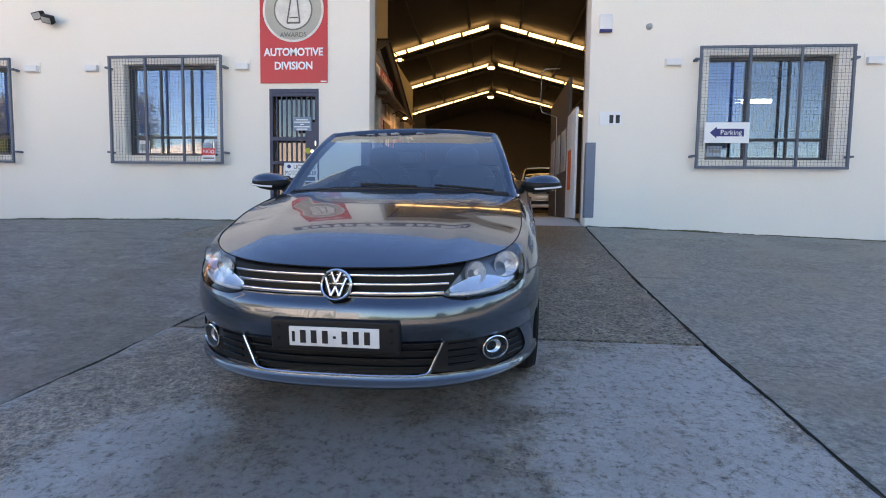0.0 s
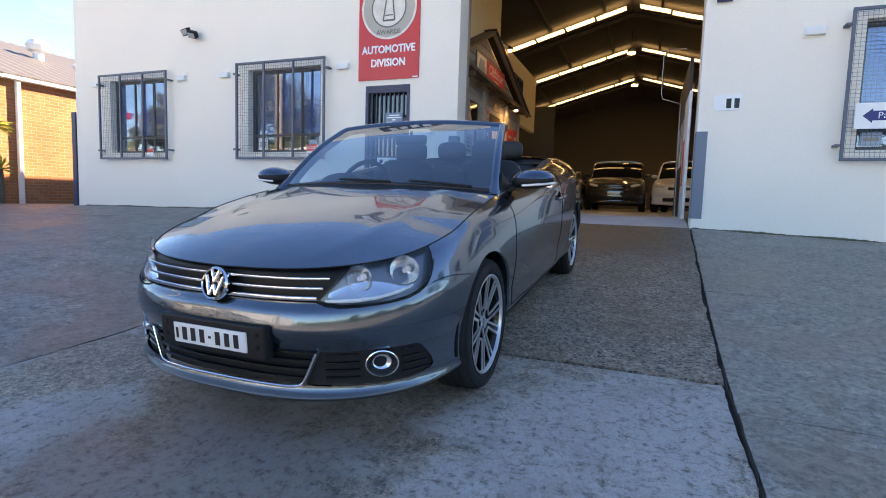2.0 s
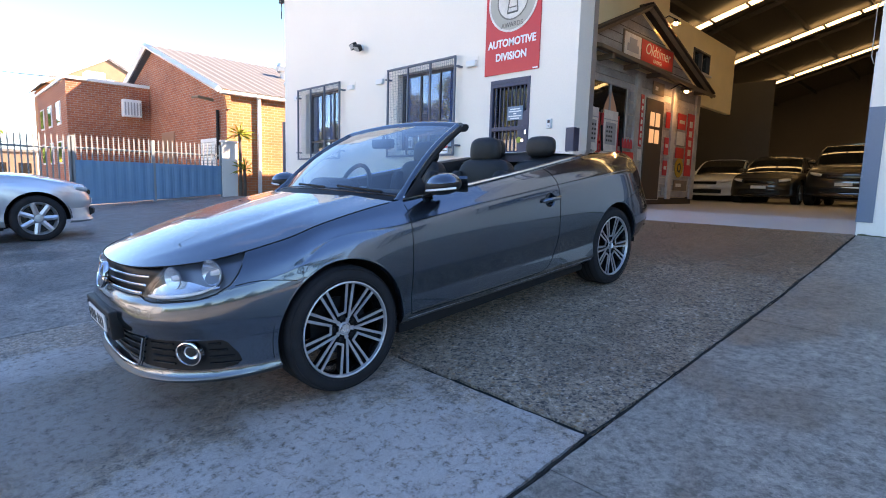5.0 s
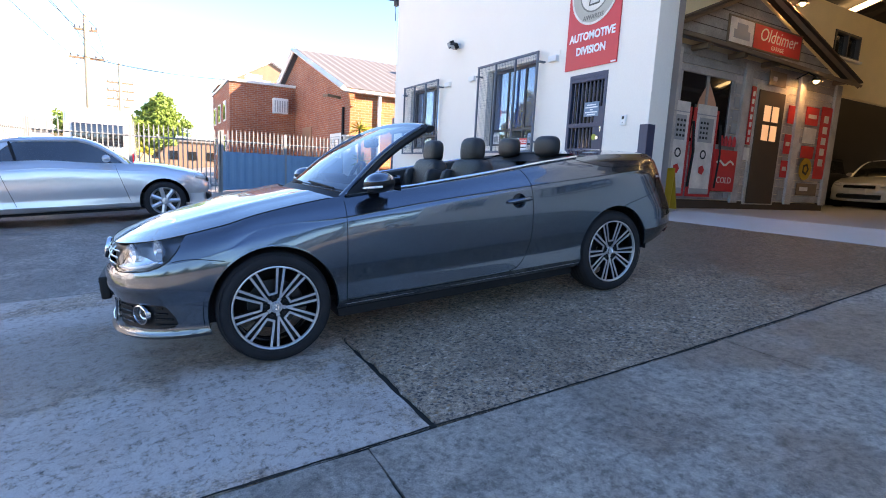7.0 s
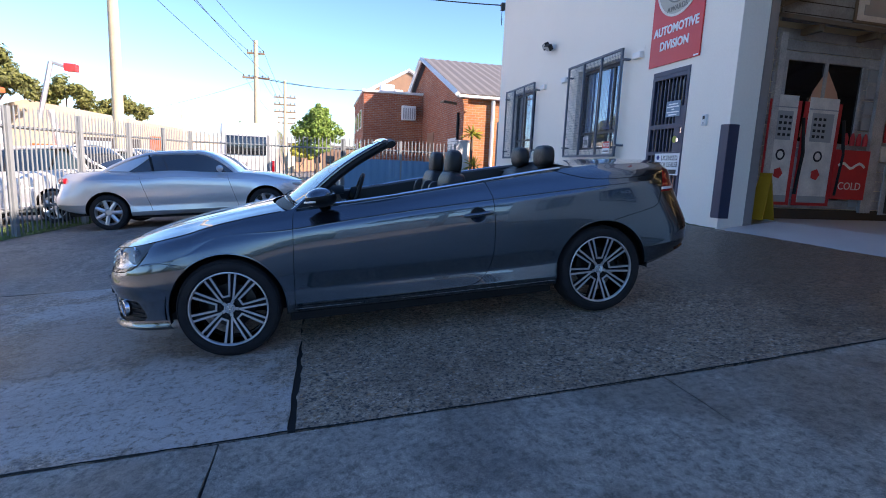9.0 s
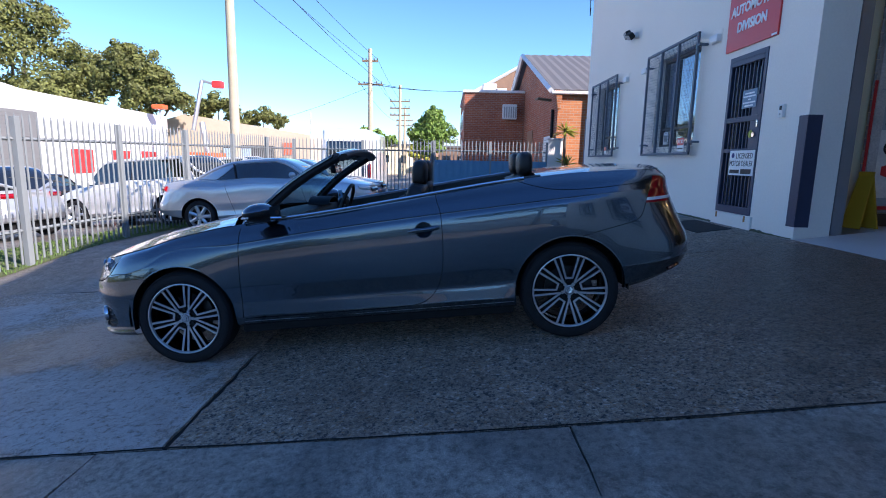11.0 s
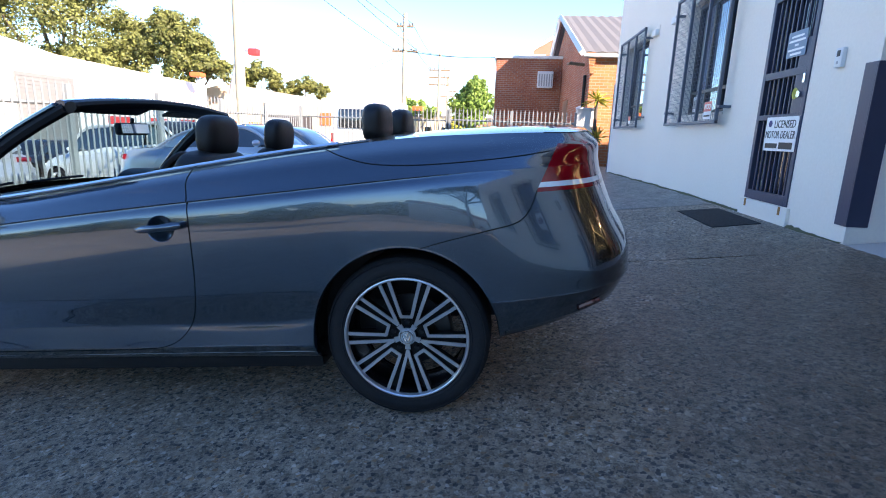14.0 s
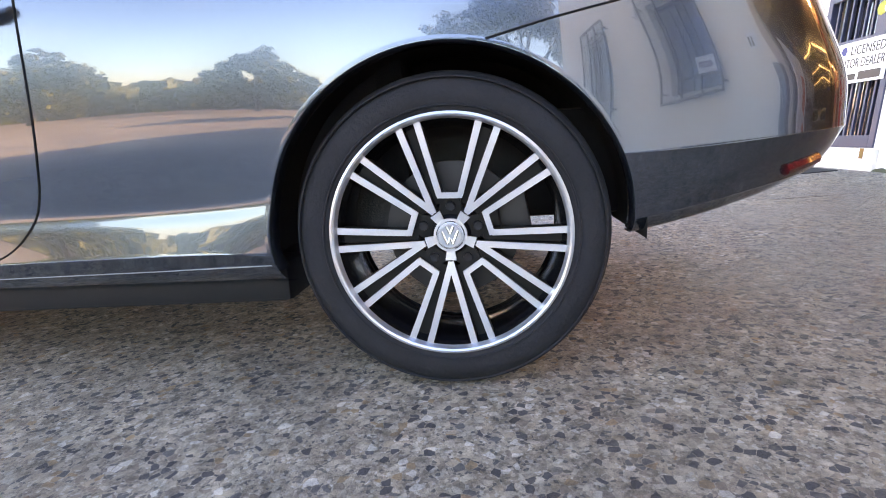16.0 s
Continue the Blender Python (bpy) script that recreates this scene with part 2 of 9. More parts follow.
def pane(name, tint=(0.55, 0.62, 0.65), gloss=0.02, dark=0.75, sheen=1.6, least=0.03):
    """Thin window glass: a mirror-like sheen by angle over a tinted clear pane."""
    m = bpy.data.materials.new(name)
    m.use_nodes = True
    n, l = m.node_tree.nodes, m.node_tree.links
    n.clear()
    out = n.new("ShaderNodeOutputMaterial")
    tr = n.new("ShaderNodeBsdfTransparent")
    tr.inputs[0].default_value = (*[c * dark for c in tint], 1)
    gl = n.new("ShaderNodeBsdfGlossy")
    gl.inputs["Roughness"].default_value = gloss
    fr = n.new("ShaderNodeLayerWeight")
    fr.inputs[0].default_value = 0.5
    pw = n.new("ShaderNodeMath")
    pw.operation = 'POWER'
    pw.inputs[1].default_value = 3.0
    l.new(fr.outputs["Facing"], pw.inputs[0])
    sc = n.new("ShaderNodeMath")
    sc.operation = 'MULTIPLY_ADD'
    sc.inputs[1].default_value, sc.inputs[2].default_value = sheen * 0.5, least
    sc.use_clamp = True
    l.new(pw.outputs[0], sc.inputs[0])
    mx = n.new("ShaderNodeMixShader")
    l.new(sc.outputs[0], mx.inputs[0])
    l.new(tr.outputs[0], mx.inputs[1])
    l.new(gl.outputs[0], mx.inputs[2])
    l.new(mx.outputs[0], out.inputs[0])
    return m


HOUSING = mat("grey lamp housing", (0.19, 0.20, 0.22), rough=0.3, metal=0.8)
REFLECT = mat("bright lamp reflector", (0.86, 0.88, 0.90), rough=0.22, metal=0.88, vary=0.1, scale=40)
PAINT = mat("grey metallic car paint", (0.072, 0.102, 0.134), rough=0.21, metal=0.92, coat=1.0, vary=0.03, scale=6, fine=0.10, fscale=900)
PAINT.node_tree.nodes["Principled BSDF"].inputs["Coat IOR"].default_value = 1.68
LIP = mat("satin grey lip", (0.11, 0.115, 0.12), rough=0.3, metal=0.8)
BLACK_PLASTIC = mat("black plastic", (0.012, 0.012, 0.013), rough=0.5, bump=0.1, bscale=300, spec=0.3)
SPOKE_BLACK = mat("black spoke paint", (0.004, 0.004, 0.0045), rough=0.4, spec=0.25)
GLOSS_BLACK = mat("gloss black", (0.005, 0.005, 0.0055), rough=0.25, coat=0.15)
GAP = mat("dark panel gap", (0.004, 0.004, 0.004), rough=0.9, vary=0, fine=0)
CHROME = mat("chrome", (0.75, 0.76, 0.78), rough=0.1, metal=1.0, vary=0.05)
SATIN = mat("satin silver trim", (0.62, 0.63, 0.65), rough=0.28, metal=1.0, vary=0.05)
ALLOY = mat("machined alloy", (0.58, 0.59, 0.61), rough=0.3, metal=0.75, vary=0.06, fine=0.1, fscale=400)
BRAKE_IRON = mat("dark brake iron", (0.05, 0.05, 0.052), rough=0.45, metal=0.8)
RUBBER = mat("tyre rubber", (0.020, 0.020, 0.022), rough=0.68, vary=0.4, scale=12, bump=0.25, bscale=120, spec=0.2)
LEATHER = mat("black leather", (0.011, 0.0105, 0.011), rough=0.45, bump=0.25, bscale=220)
CARPET = mat("dark carpet", (0.02, 0.02, 0.021), rough=0.95, bump=0.3, bscale=400)
SCREEN = pane("windscreen glass", tint=(0.62, 0.88, 0.98), dark=0.74, sheen=1.6, least=0.17)
LENS = pane("clear lamp lens", tint=(0.92, 0.94, 0.96), dark=0.95)
RED_LENS = mat("red lamp lens", (0.25, 0.002, 0.007), rough=0.12, coat=0.35)
DARK_RED = mat("dark red lens", (0.12, 0.006, 0.008), rough=0.1, coat=1.0)
WHITE_LENS = mat("white lamp lens", (0.75, 0.76, 0.78), rough=0.15, coat=1.0)
AMBER = mat("amber lens", (0.8, 0.35, 0.05), rough=0.2)
PLATE_WHITE = mat("white number plate", (0.75, 0.75, 0.74), rough=0.4)
INK = mat("black ink", (0.015, 0.015, 0.017), rough=0.5)
MIRROR = mat("mirror glass", (0.85, 0.87, 0.88), rough=0.02, metal=1.0, vary=0, fine=0)

RENDER_WALL = mat("painted render", (0.84, 0.775, 0.69), rough=0.8, vary=0.05, scale=0.7, fine=0.05, fscale=40, bump=0.25, bscale=25)
RENDER_OLD = mat("weathered cream render", (0.70, 0.67, 0.62), rough=0.85, vary=0.10, scale=1.4, bump=0.3, bscale=30)
NAVY = mat("navy blue steel paint", (0.035, 0.045, 0.085), rough=0.45, bump=0.1)
SLATE_BLUE = mat("slate blue paint", (0.14, 0.18, 0.24), rough=0.5)
WIN_FRAME = mat("dark window frame", (0.03, 0.033, 0.04), rough=0.4)
GRILLE_STEEL = mat("blue-grey steel grille paint", (0.10, 0.12, 0.155), rough=0.5)
GLASS = pane("window glass", tint=(0.46, 0.68, 0.92), dark=0.95, sheen=1.8, least=0.20)
SIGN_RED = mat("red sign face", (0.66, 0.035, 0.035), rough=0.35, vary=0.05)
SIGN_WHITE = mat("white sign face", (0.80, 0.80, 0.80), rough=0.45, vary=0.04)
MEDAL = mat("bronze grey medal print", (0.42, 0.39, 0.33), rough=0.5, vary=0.2, scale=4)
MEDAL_DARK = mat("dark medal print", (0.16, 0.15, 0.13), rough=0.5)
DEVICE_WHITE = mat("white plastic", (0.72, 0.72, 0.71), rough=0.4)
STONES = [(0.045, 0.045, 0.05), (0.46, 0.365, 0.275), (0.40, 0.30, 0.215), (0.09, 0.085, 0.085), (0.54, 0.45, 0.36), (0.36, 0.215, 0.12), (0.44, 0.345, 0.26),
          (0.06, 0.058, 0.062), (0.50, 0.41, 0.32), (0.26, 0.19, 0.145), (0.60, 0.54, 0.47), (0.12, 0.11, 0.11), (0.46, 0.365, 0.275)]
FINES = [(0.48, 0.38, 0.285), (0.40, 0.31, 0.23), (0.54, 0.445, 0.35), (0.30, 0.235, 0.185), (0.58, 0.51, 0.43), (0.36, 0.28, 0.21), (0.14, 0.125, 0.115), (0.46, 0.36, 0.27)]
SLAB_BROWN = concrete("exposed aggregate slab", [tuple(c * 0.93 for c in t) for t in STONES], 66, (0.39, 0.31, 0.24), 0.06, 0.78, 0.64, wet=0.30, relief=0.9, seams=0.03, mottle=0.5, pool=(0.3, -0.8, 2.2, 1.3), fines=[tuple(c * 0.80 for c in t) for t in FINES])
SLAB_PALE = concrete("worn pale slab", [tuple(c * 1.1 for c in t) for t in STONES], 75, (0.55, 0.47, 0.40), 0.34, 0.66, 0.66, wet=0.36, pale=0.95, relief=0.9, seams=0.05, mottle=0.5, pool=(-0.15, -6.4, 0.72, 1.15), worn_at=((1.15, -6.1, 0.75, 1.25), (-1.05, -6.75, 0.5, 0.75), (-1.0, -8.2, 0.7, 0.8)))
SLAB_GREY = concrete("smooth grey concrete", [(0.235, 0.221, 0.203), (0.303, 0.283, 0.255), (0.172, 0.162, 0.151), (0.340, 0.313, 0.283)], 110, (0.31, 0.281, 0.243), 0.55, 0.45, 0.60, wet=0.26, relief=0.35, mottle=0.4)
ASPHALT = concrete("weathered dark paving", [(0.19, 0.18, 0.168), (0.32, 0.29, 0.26), (0.115, 0.112, 0.110), (0.37, 0.33, 0.29)], 95, (0.30, 0.273, 0.245), 0.5, 0.6, 0.62, wet=0.24, relief=0.45)
FLOOR_PAINT = mat("sealed warehouse floor", (0.42, 0.42, 0.41), rough=0.35, vary=0.2, scale=0.8, fine=0.08)
MOSS = mat("mossy dirt", (0.10, 0.095, 0.05), rough=0.95, vary=0.4, scale=6, fine=0.3, fscale=120, bump=0.6, bscale=90)
JOINT = mat("dark joint filler", (0.02, 0.018, 0.016), rough=0.95)
GRASS_BASE = mat("dry grass soil", (0.10, 0.12, 0.04), rough=0.95, vary=0.4, scale=1.5)
FENCE_WHITE = mat("white steel fence paint", (0.21, 0.23, 0.235), rough=0.5, vary=0.08)
GATE_BLUE = mat("teal blue sheet steel", (0.10, 0.24, 0.36), rough=0.5, vary=0.08)
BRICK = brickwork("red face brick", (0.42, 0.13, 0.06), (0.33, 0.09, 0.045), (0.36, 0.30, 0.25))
# lighter, warmer brick tone with sunlight put into its colour
BRICK_SUNLIT = brickwork("sunlit orange brick", (0.60, 0.235, 0.09), (0.52, 0.18, 0.065), (0.42, 0.34, 0.26))
ROOF_STEEL = mat("grey corrugated roof steel", (0.175, 0.165, 0.155), rough=0.5, metal=0.2, vary=0.15)
FASCIA = mat("white fascia paint", (0.75, 0.75, 0.74), rough=0.5)
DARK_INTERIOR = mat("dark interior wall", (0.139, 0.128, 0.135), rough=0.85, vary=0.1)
CREAM_WALL = mat("yellow cream wall", (0.84, 0.71, 0.46), rough=0.8, vary=0.08)
# lack of light under the roof is put into this dark colour
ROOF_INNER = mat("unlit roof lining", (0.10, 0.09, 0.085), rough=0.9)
# dark steel; also lends the recess sheet under the office its shade
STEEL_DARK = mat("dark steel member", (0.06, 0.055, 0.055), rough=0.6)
SKYLIGHT = mat("glowing roof sheet", (0.8, 0.7, 0.4), rough=0.6, emit=(1.0, 0.75, 0.36), strength=0.9, vary=0.05)
LAMP_GLOW = mat("glowing lamp", (1, 0.9, 0.7), rough=0.5, emit=(1.0, 0.62, 0.26), strength=5.0, vary=0, fine=0)
BULB_GLOW = mat("glowing warm bulb", (1, 0.9, 0.7), rough=0.5, emit=(1.0, 0.60, 0.26), strength=50.0, vary=0, fine=0)
TUBE_GLOW = mat("fluorescent tube glow", (1, 0.95, 0.8), rough=0.5, emit=(1.0, 0.85, 0.5), strength=6.0, vary=0, fine=0)
WOOD_GREY = mat("weathered grey boards", (0.40, 0.37, 0.34), rough=0.85, vary=0.5, scale=3.5, fine=0.35, fscale=45, islands=0.2, objects=0.25, bump=0.3, bscale=30)
WOOD_DARK = mat("dark brown timber", (0.07, 0.045, 0.03), rough=0.7, vary=0.3, scale=4)
TIMBER = mat("brown timber", (0.20, 0.14, 0.09), rough=0.7, vary=0.3, scale=6)
POLE_WOOD = mat("pale grey timber pole", (0.46, 0.39, 0.27), rough=0.85, vary=0.2, scale=3, fine=0.2, fscale=30)
SILVER = mat("silver car paint", (0.56, 0.58, 0.61), rough=0.3, metal=0.6, coat=1.0, vary=0.03, fine=0.05, fscale=700)
CAR_WHITE = mat("white car paint", (0.74, 0.74, 0.74), rough=0.35, coat=1.0, vary=0.03)
CAR_BLACK = mat("black car paint", (0.010, 0.010, 0.011), rough=0.3, coat=1.0, vary=0.05)
CAR_BLUE = mat("dark blue car paint", (0.06, 0.09, 0.14), rough=0.3, metal=0.4, coat=1.0, vary=0.05)
CAR_GLASS = mat("dark car glass", (0.012, 0.014, 0.016), rough=0.05, coat=1.0, vary=0, fine=0)
LEAF = mat("green leaves", (0.15, 0.24, 0.04), rough=0.6, vary=0.3, scale=0.6, islands=0.45)
LEAF_DARK = mat("olive green leaves", (0.115, 0.125, 0.030), rough=0.65, vary=0.35, scale=0.4, islands=0.5)
LEAF_YELLOW = mat("yellowish green leaves", (0.36, 0.36, 0.05), rough=0.6, islands=0.4)
BARK = mat("grey brown bark", (0.11, 0.085, 0.065), rough=0.9, vary=0.3, bump=0.5, bscale=20)
CABLE = mat("black cable", (0.012, 0.012, 0.012), rough=0.7)
ORANGE = mat("orange machine paint", (0.75, 0.12, 0.03), rough=0.5)
GREY_STEEL = mat("grey galvanised steel", (0.35, 0.36, 0.37), rough=0.45, metal=0.6)
RED_PRINT = mat("red print", (0.62, 0.035, 0.035), rough=0.5, vary=0.15, scale=8)
CREAM_PRINT = mat("cream print", (0.70, 0.66, 0.60), rough=0.6, vary=0.35, scale=6, fine=0.15, fscale=40)
BLUE_PRINT = mat("navy print", (0.03, 0.035, 0.16), rough=0.5)
YELLOW = mat("yellow plastic", (0.45, 0.27, 0.02), rough=0.5)
GREY_PRINT = mat("grey print", (0.35, 0.36, 0.36), rough=0.6, vary=0.15)
BLIND = mat("pale blue blind slats", (0.40, 0.53, 0.68), rough=0.6)
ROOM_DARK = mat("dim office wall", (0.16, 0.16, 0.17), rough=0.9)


# ---- building blocks ----
def part(name, bm, material, parent=None, label="", smooth=True, m=None):
    """Links a bmesh as one mesh object under a thing or a part."""
    me = bpy.data.meshes.new(name)
    if m is not None:
        bm.transform(m)
    bm.to_mesh(me)
    bm.free()
    if smooth:
        for p in me.polygons:
            p.use_smooth = True
        me.set_sharp_from_angle(angle=radians(38))
    for one in (material if isinstance(material, (list, tuple)) else (material,)):
        me.materials.append(one)
    ob = new(name, me)
    if parent is not None:
        ob.parent = parent
    if label:
        ob["label"] = label
    return ob


def thing(name, m, label, category, group="", kind=""):
    ob = new(name)
    ob.matrix_world = m
    ob.empty_display_size = 0.1
    return tagged(ob, label, category, group, kind)


def box(x0, x1, y0, y1, z0, z1, bevel=0.0, bm=None, m=None, seg=2):
    out = bm or bmesh.new()
    b = bmesh.new() if (bevel or m is not None) and bm else out
    g = bmesh.ops.create_cube(b, size=1.0)["verts"]
    for v in g:
        v.co = Vector(((x0 + x1) / 2 + v.co.x * (x1 - x0), (y0 + y1) / 2 + v.co.y * (y1 - y0), (z0 + z1) / 2 + v.co.z * (z1 - z0)))
    if bevel:
        bmesh.ops.bevel(b, geom=b.edges[:], offset=bevel, segments=seg, affect='EDGES', profile=0.6)
    if m is not None:
        b.transform(m)
    if b is not out:
        join(out, b)
    return out


def join(bm, other):
    me = bpy.data.meshes.new("tmp")
    other.to_mesh(me)
    other.free()
    bm.from_mesh(me)
    bpy.data.meshes.remove(me)
    return bm


def tube(path, r, sides=8, bm=None, closed=False, caps=True, flat=1.0, up=None):
    """A round or flattened bar along a line of points; r may be one radius or one a point."""
    bm = bm or bmesh.new()
    P = [Vector(p) for p in path]
    n = len(P)
    R = r if isinstance(r, (list, tuple)) else [r] * n
    rings = []
    prev = Vector(up) if up else None
    for i, p in enumerate(P):
        a = P[(i - 1) % n] if closed or i else P[0]
        b = P[(i + 1) % n] if closed or i < n - 1 else P[-1]
        d = (b - a).normalized()
        if prev is None:
            prev = Vector((0, 0, 1)) if abs(d.z) < 0.9 else Vector((1, 0, 0))
        u = (prev - d * prev.dot(d)).normalized()
        w = d.cross(u)
        if not up:
            prev = u
        rings.append([bm.verts.new(p + u * (R[i] * math.cos(k * 2 * math.pi / sides)) * flat + w * (R[i] * math.sin(k * 2 * math.pi / sides))) for k in range(sides)])
    for i in range(n if closed else n - 1):
        a, b = rings[i], rings[(i + 1) % n]
        for k in range(sides):
            bm.faces.new((a[k], a[(k + 1) % sides], b[(k + 1) % sides], b[k]))
    if caps and not closed:
        bm.faces.new(rings[0][::-1])
        bm.faces.new(rings[-1])
    bmesh.ops.recalc_face_normals(bm, faces=bm.faces[:])
    return bm


def lathe(profile, sides=48, axis='X', bm=None, start=0.0, sweep=2 * math.pi):
    """Turns (along, radius) points round an axis through the origin."""
    bm = bm or bmesh.new()
    whole = abs(sweep - 2 * math.pi) < 1e-6
    cols = []
    for k in range(sides if whole else sides + 1):
        a = start + sweep * k / sides
        c, s = math.cos(a), math.sin(a)
        ring = []
        for h, r in profile:
            co = {'X': (h, r * c, r * s), 'Y': (r * c, h, r * s), 'Z': (r * c, r * s, h)}[axis]
            ring.append(bm.verts.new(co))
        cols.append(ring)
    m = len(cols)
    for k in range(m if whole else m - 1):
        a, b = cols[k], cols[(k + 1) % m]
        for i in range(len(profile) - 1):
            bm.faces.new((a[i], a[i + 1], b[i + 1], b[i]))
    bmesh.ops.remove_doubles(bm, verts=bm.verts[:], dist=1e-5)
    bmesh.ops.recalc_face_normals(bm, faces=bm.faces[:])
    return bm


def sheet(fn, nu, nv, bm=None):
    """A grid of points fn(u, v), u and v from 0 to 1."""
    bm = bm or bmesh.new()
    V = [[bm.verts.new(fn(i / nu, j / nv)) for j in range(nv + 1)] for i in range(nu + 1)]
    for i in range(nu):
        for j in range(nv):
            bm.faces.new((V[i][j], V[i + 1][j], V[i + 1][j + 1], V[i][j + 1]))
    return bm


def thicken(bm, d):
    """Gives an open sheet a thickness d against its normals."""
    bmesh.ops.recalc_face_normals(bm, faces=bm.faces[:])
    bmesh.ops.solidify(bm, geom=bm.faces[:], thickness=d)
    return bm


def words(name, text, size, m, material, parent=None, deep=0.004, squeeze=1.0, shear=0.0, align='CENTER', bold=0.0):
    """Raised lettering in the built-in font."""
    cu = bpy.data.curves.new(name, 'FONT')
    cu.body, cu.size, cu.extrude, cu.align_x, cu.align_y, cu.shear = text, size, deep, align, 'CENTER', shear
    cu.resolution_u, cu.offset = 3, bold
    tmp = bpy.data.objects.new(name, cu)
    me = bpy.data.meshes.new_from_object(tmp)
    bpy.data.objects.remove(tmp)
    me.transform(m @ Matrix.Diagonal((squeeze, 1, 1, 1)))
    me.materials.append(material)
    ob = new(name, me)
    if parent is not None:
        ob.parent = parent
    return ob


def disc(cx, cy, cz, r0, r1, axis='Y', deep=0.004, sides=40, bm=None):
    b = lathe([(0, r0), (deep, r0), (deep, r1), (0, r1)] if r0 > 0 else [(0, 0), (deep, 0), (deep, r1), (0, r1)], sides, axis)
    b.transform(Matrix.Translation((cx, cy, cz)))
    return join(bm, b) if bm else b


def curve(pts, n):
    """n points along a smooth line through pts, evenly in the parameter, and those parameters."""
    P = np.array(pts, float)
    k = len(P)
    ext = np.vstack([2 * P[0] - P[1], P, 2 * P[-1] - P[-2]])
    t = np.linspace(0, k - 1, n)
    i = np.minimum(t.astype(int), k - 2)
    f = (t - i)[:, None]
    p0, p1, p2, p3 = ext[i], ext[i + 1], ext[i + 2], ext[i + 3]
    return 0.5 * (2 * p1 + (p2 - p0) * f + (2 * p0 - 5 * p1 + 4 * p2 - p3) * f ** 2 + (3 * p1 - p0 - 3 * p2 + p3) * f ** 3), t


# ---- the ground: a yard that falls away from the building ----
def ground_z(x, y):
    x, yy = min(max(x, -60.0), 45.0), min(max(y, -16.0), 0.0)
    drive = -0.11 + 0.133 * yy + 0.0028 * yy * yy
    drive -= 0.020 * math.sin(math.pi * min(1.0, -yy / 5.8))
    yard = -0.11 + 0.088 * yy + 0.0006 * yy * yy - 0.014 * max(0.0, -5 - max(x, -25.0))
    w = min(max((-1.9 - x) / 3.5, 0.0), 1.0)
    w = w * w * (3 - 2 * w)
    z = drive * (1 - w) + yard * w
    z -= 0.035 * (min(max(x, 1.8), 8.0) - 1.8) * min(max(1 + yy / 7, 0.0), 1.0)
    return z + 0.02 * min(0.0, max(y, -60.0) + 16)


def patch(x0, x1, y0, y1, step, lift, bm=None, wob=0.0, skirt=0.0, seed=0.0):
    """A piece of paving that follows the ground; wob roughens its edge."""
    bm = bm or bmesh.new()
    nx, ny = max(1, round((x1 - x0) / step)), max(1, round((y1 - y0) / step))
    V = []
    for i in range(nx + 1):
        row = []
        for j in range(ny + 1):
            x, y = x0 + (x1 - x0) * i / nx, y0 + (y1 - y0) * j / ny
            if wob:
                if i in (0, nx):
                    x += wob * noise.noise((x * 2 + seed, y * 1.7, 0.3)) + 0.5 * wob * noise.noise((x, y * 9, 3.3 + seed))
                if j in (0, ny):
                    y += wob * noise.noise((x * 1.7, y * 2 + seed, 7.3)) + 0.5 * wob * noise.noise((x * 9, y, 5.3 + seed))
            row.append(bm.verts.new((x, y, ground_z(x, y) + lift)))
        V.append(row)
    for i in range(nx):
        for j in range(ny):
            bm.faces.new((V[i][j], V[i + 1][j], V[i + 1][j + 1], V[i][j + 1]))
    if skirt:
        edge = [e for e in bm.edges if e.is_boundary]
        g = bmesh.ops.extrude_edge_only(bm, edges=edge)["geom"]
        for v in g:
            if isinstance(v, bmesh.types.BMVert):
                v.co.z -= skirt
    bmesh.ops.recalc_face_normals(bm, faces=bm.faces[:])
    return bm


xs = [-400, -200, -120, -80, -60, -45, -35] + [-30 + 1.0 * i for i in range(61)] + [35, 45, 60, 80, 120, 200, 400]
ys = [-400, -200, -120, -80, -60, -45, -35, -30, -26, -22, -19, -16, -14] + [-12 + 0.75 * i for i in range(17)] + [2, 6, 12, 30, 60, 120, 400]
bm = bmesh.new()
V = [[bm.verts.new((x, y, ground_z(x, y) - 0.03 - (0.25 if -10.2 < x < 12 and y > 0.5 else 0))) for y in ys] for x in xs]
for i in range(len(xs) - 1):
    for j in range(len(ys) - 1):
        bm.faces.new((V[i][j], V[i + 1][j], V[i + 1][j + 1], V[i][j + 1]))
tagged(part("ground", bm, ASPHALT), "weathered dark grey paved ground around the yard", "ground", kind="structure")

pave = tagged(new("pavement"), "concrete driveway and yard slabs with dark open joints", "pavement", kind="structure")
G = 0.009
right_joint = lambda y: 1.735 + 0.028 * max(0.0, y + 5.0)
left_joint = lambda y: -1.76 + 0.08 * (y + 4.68)


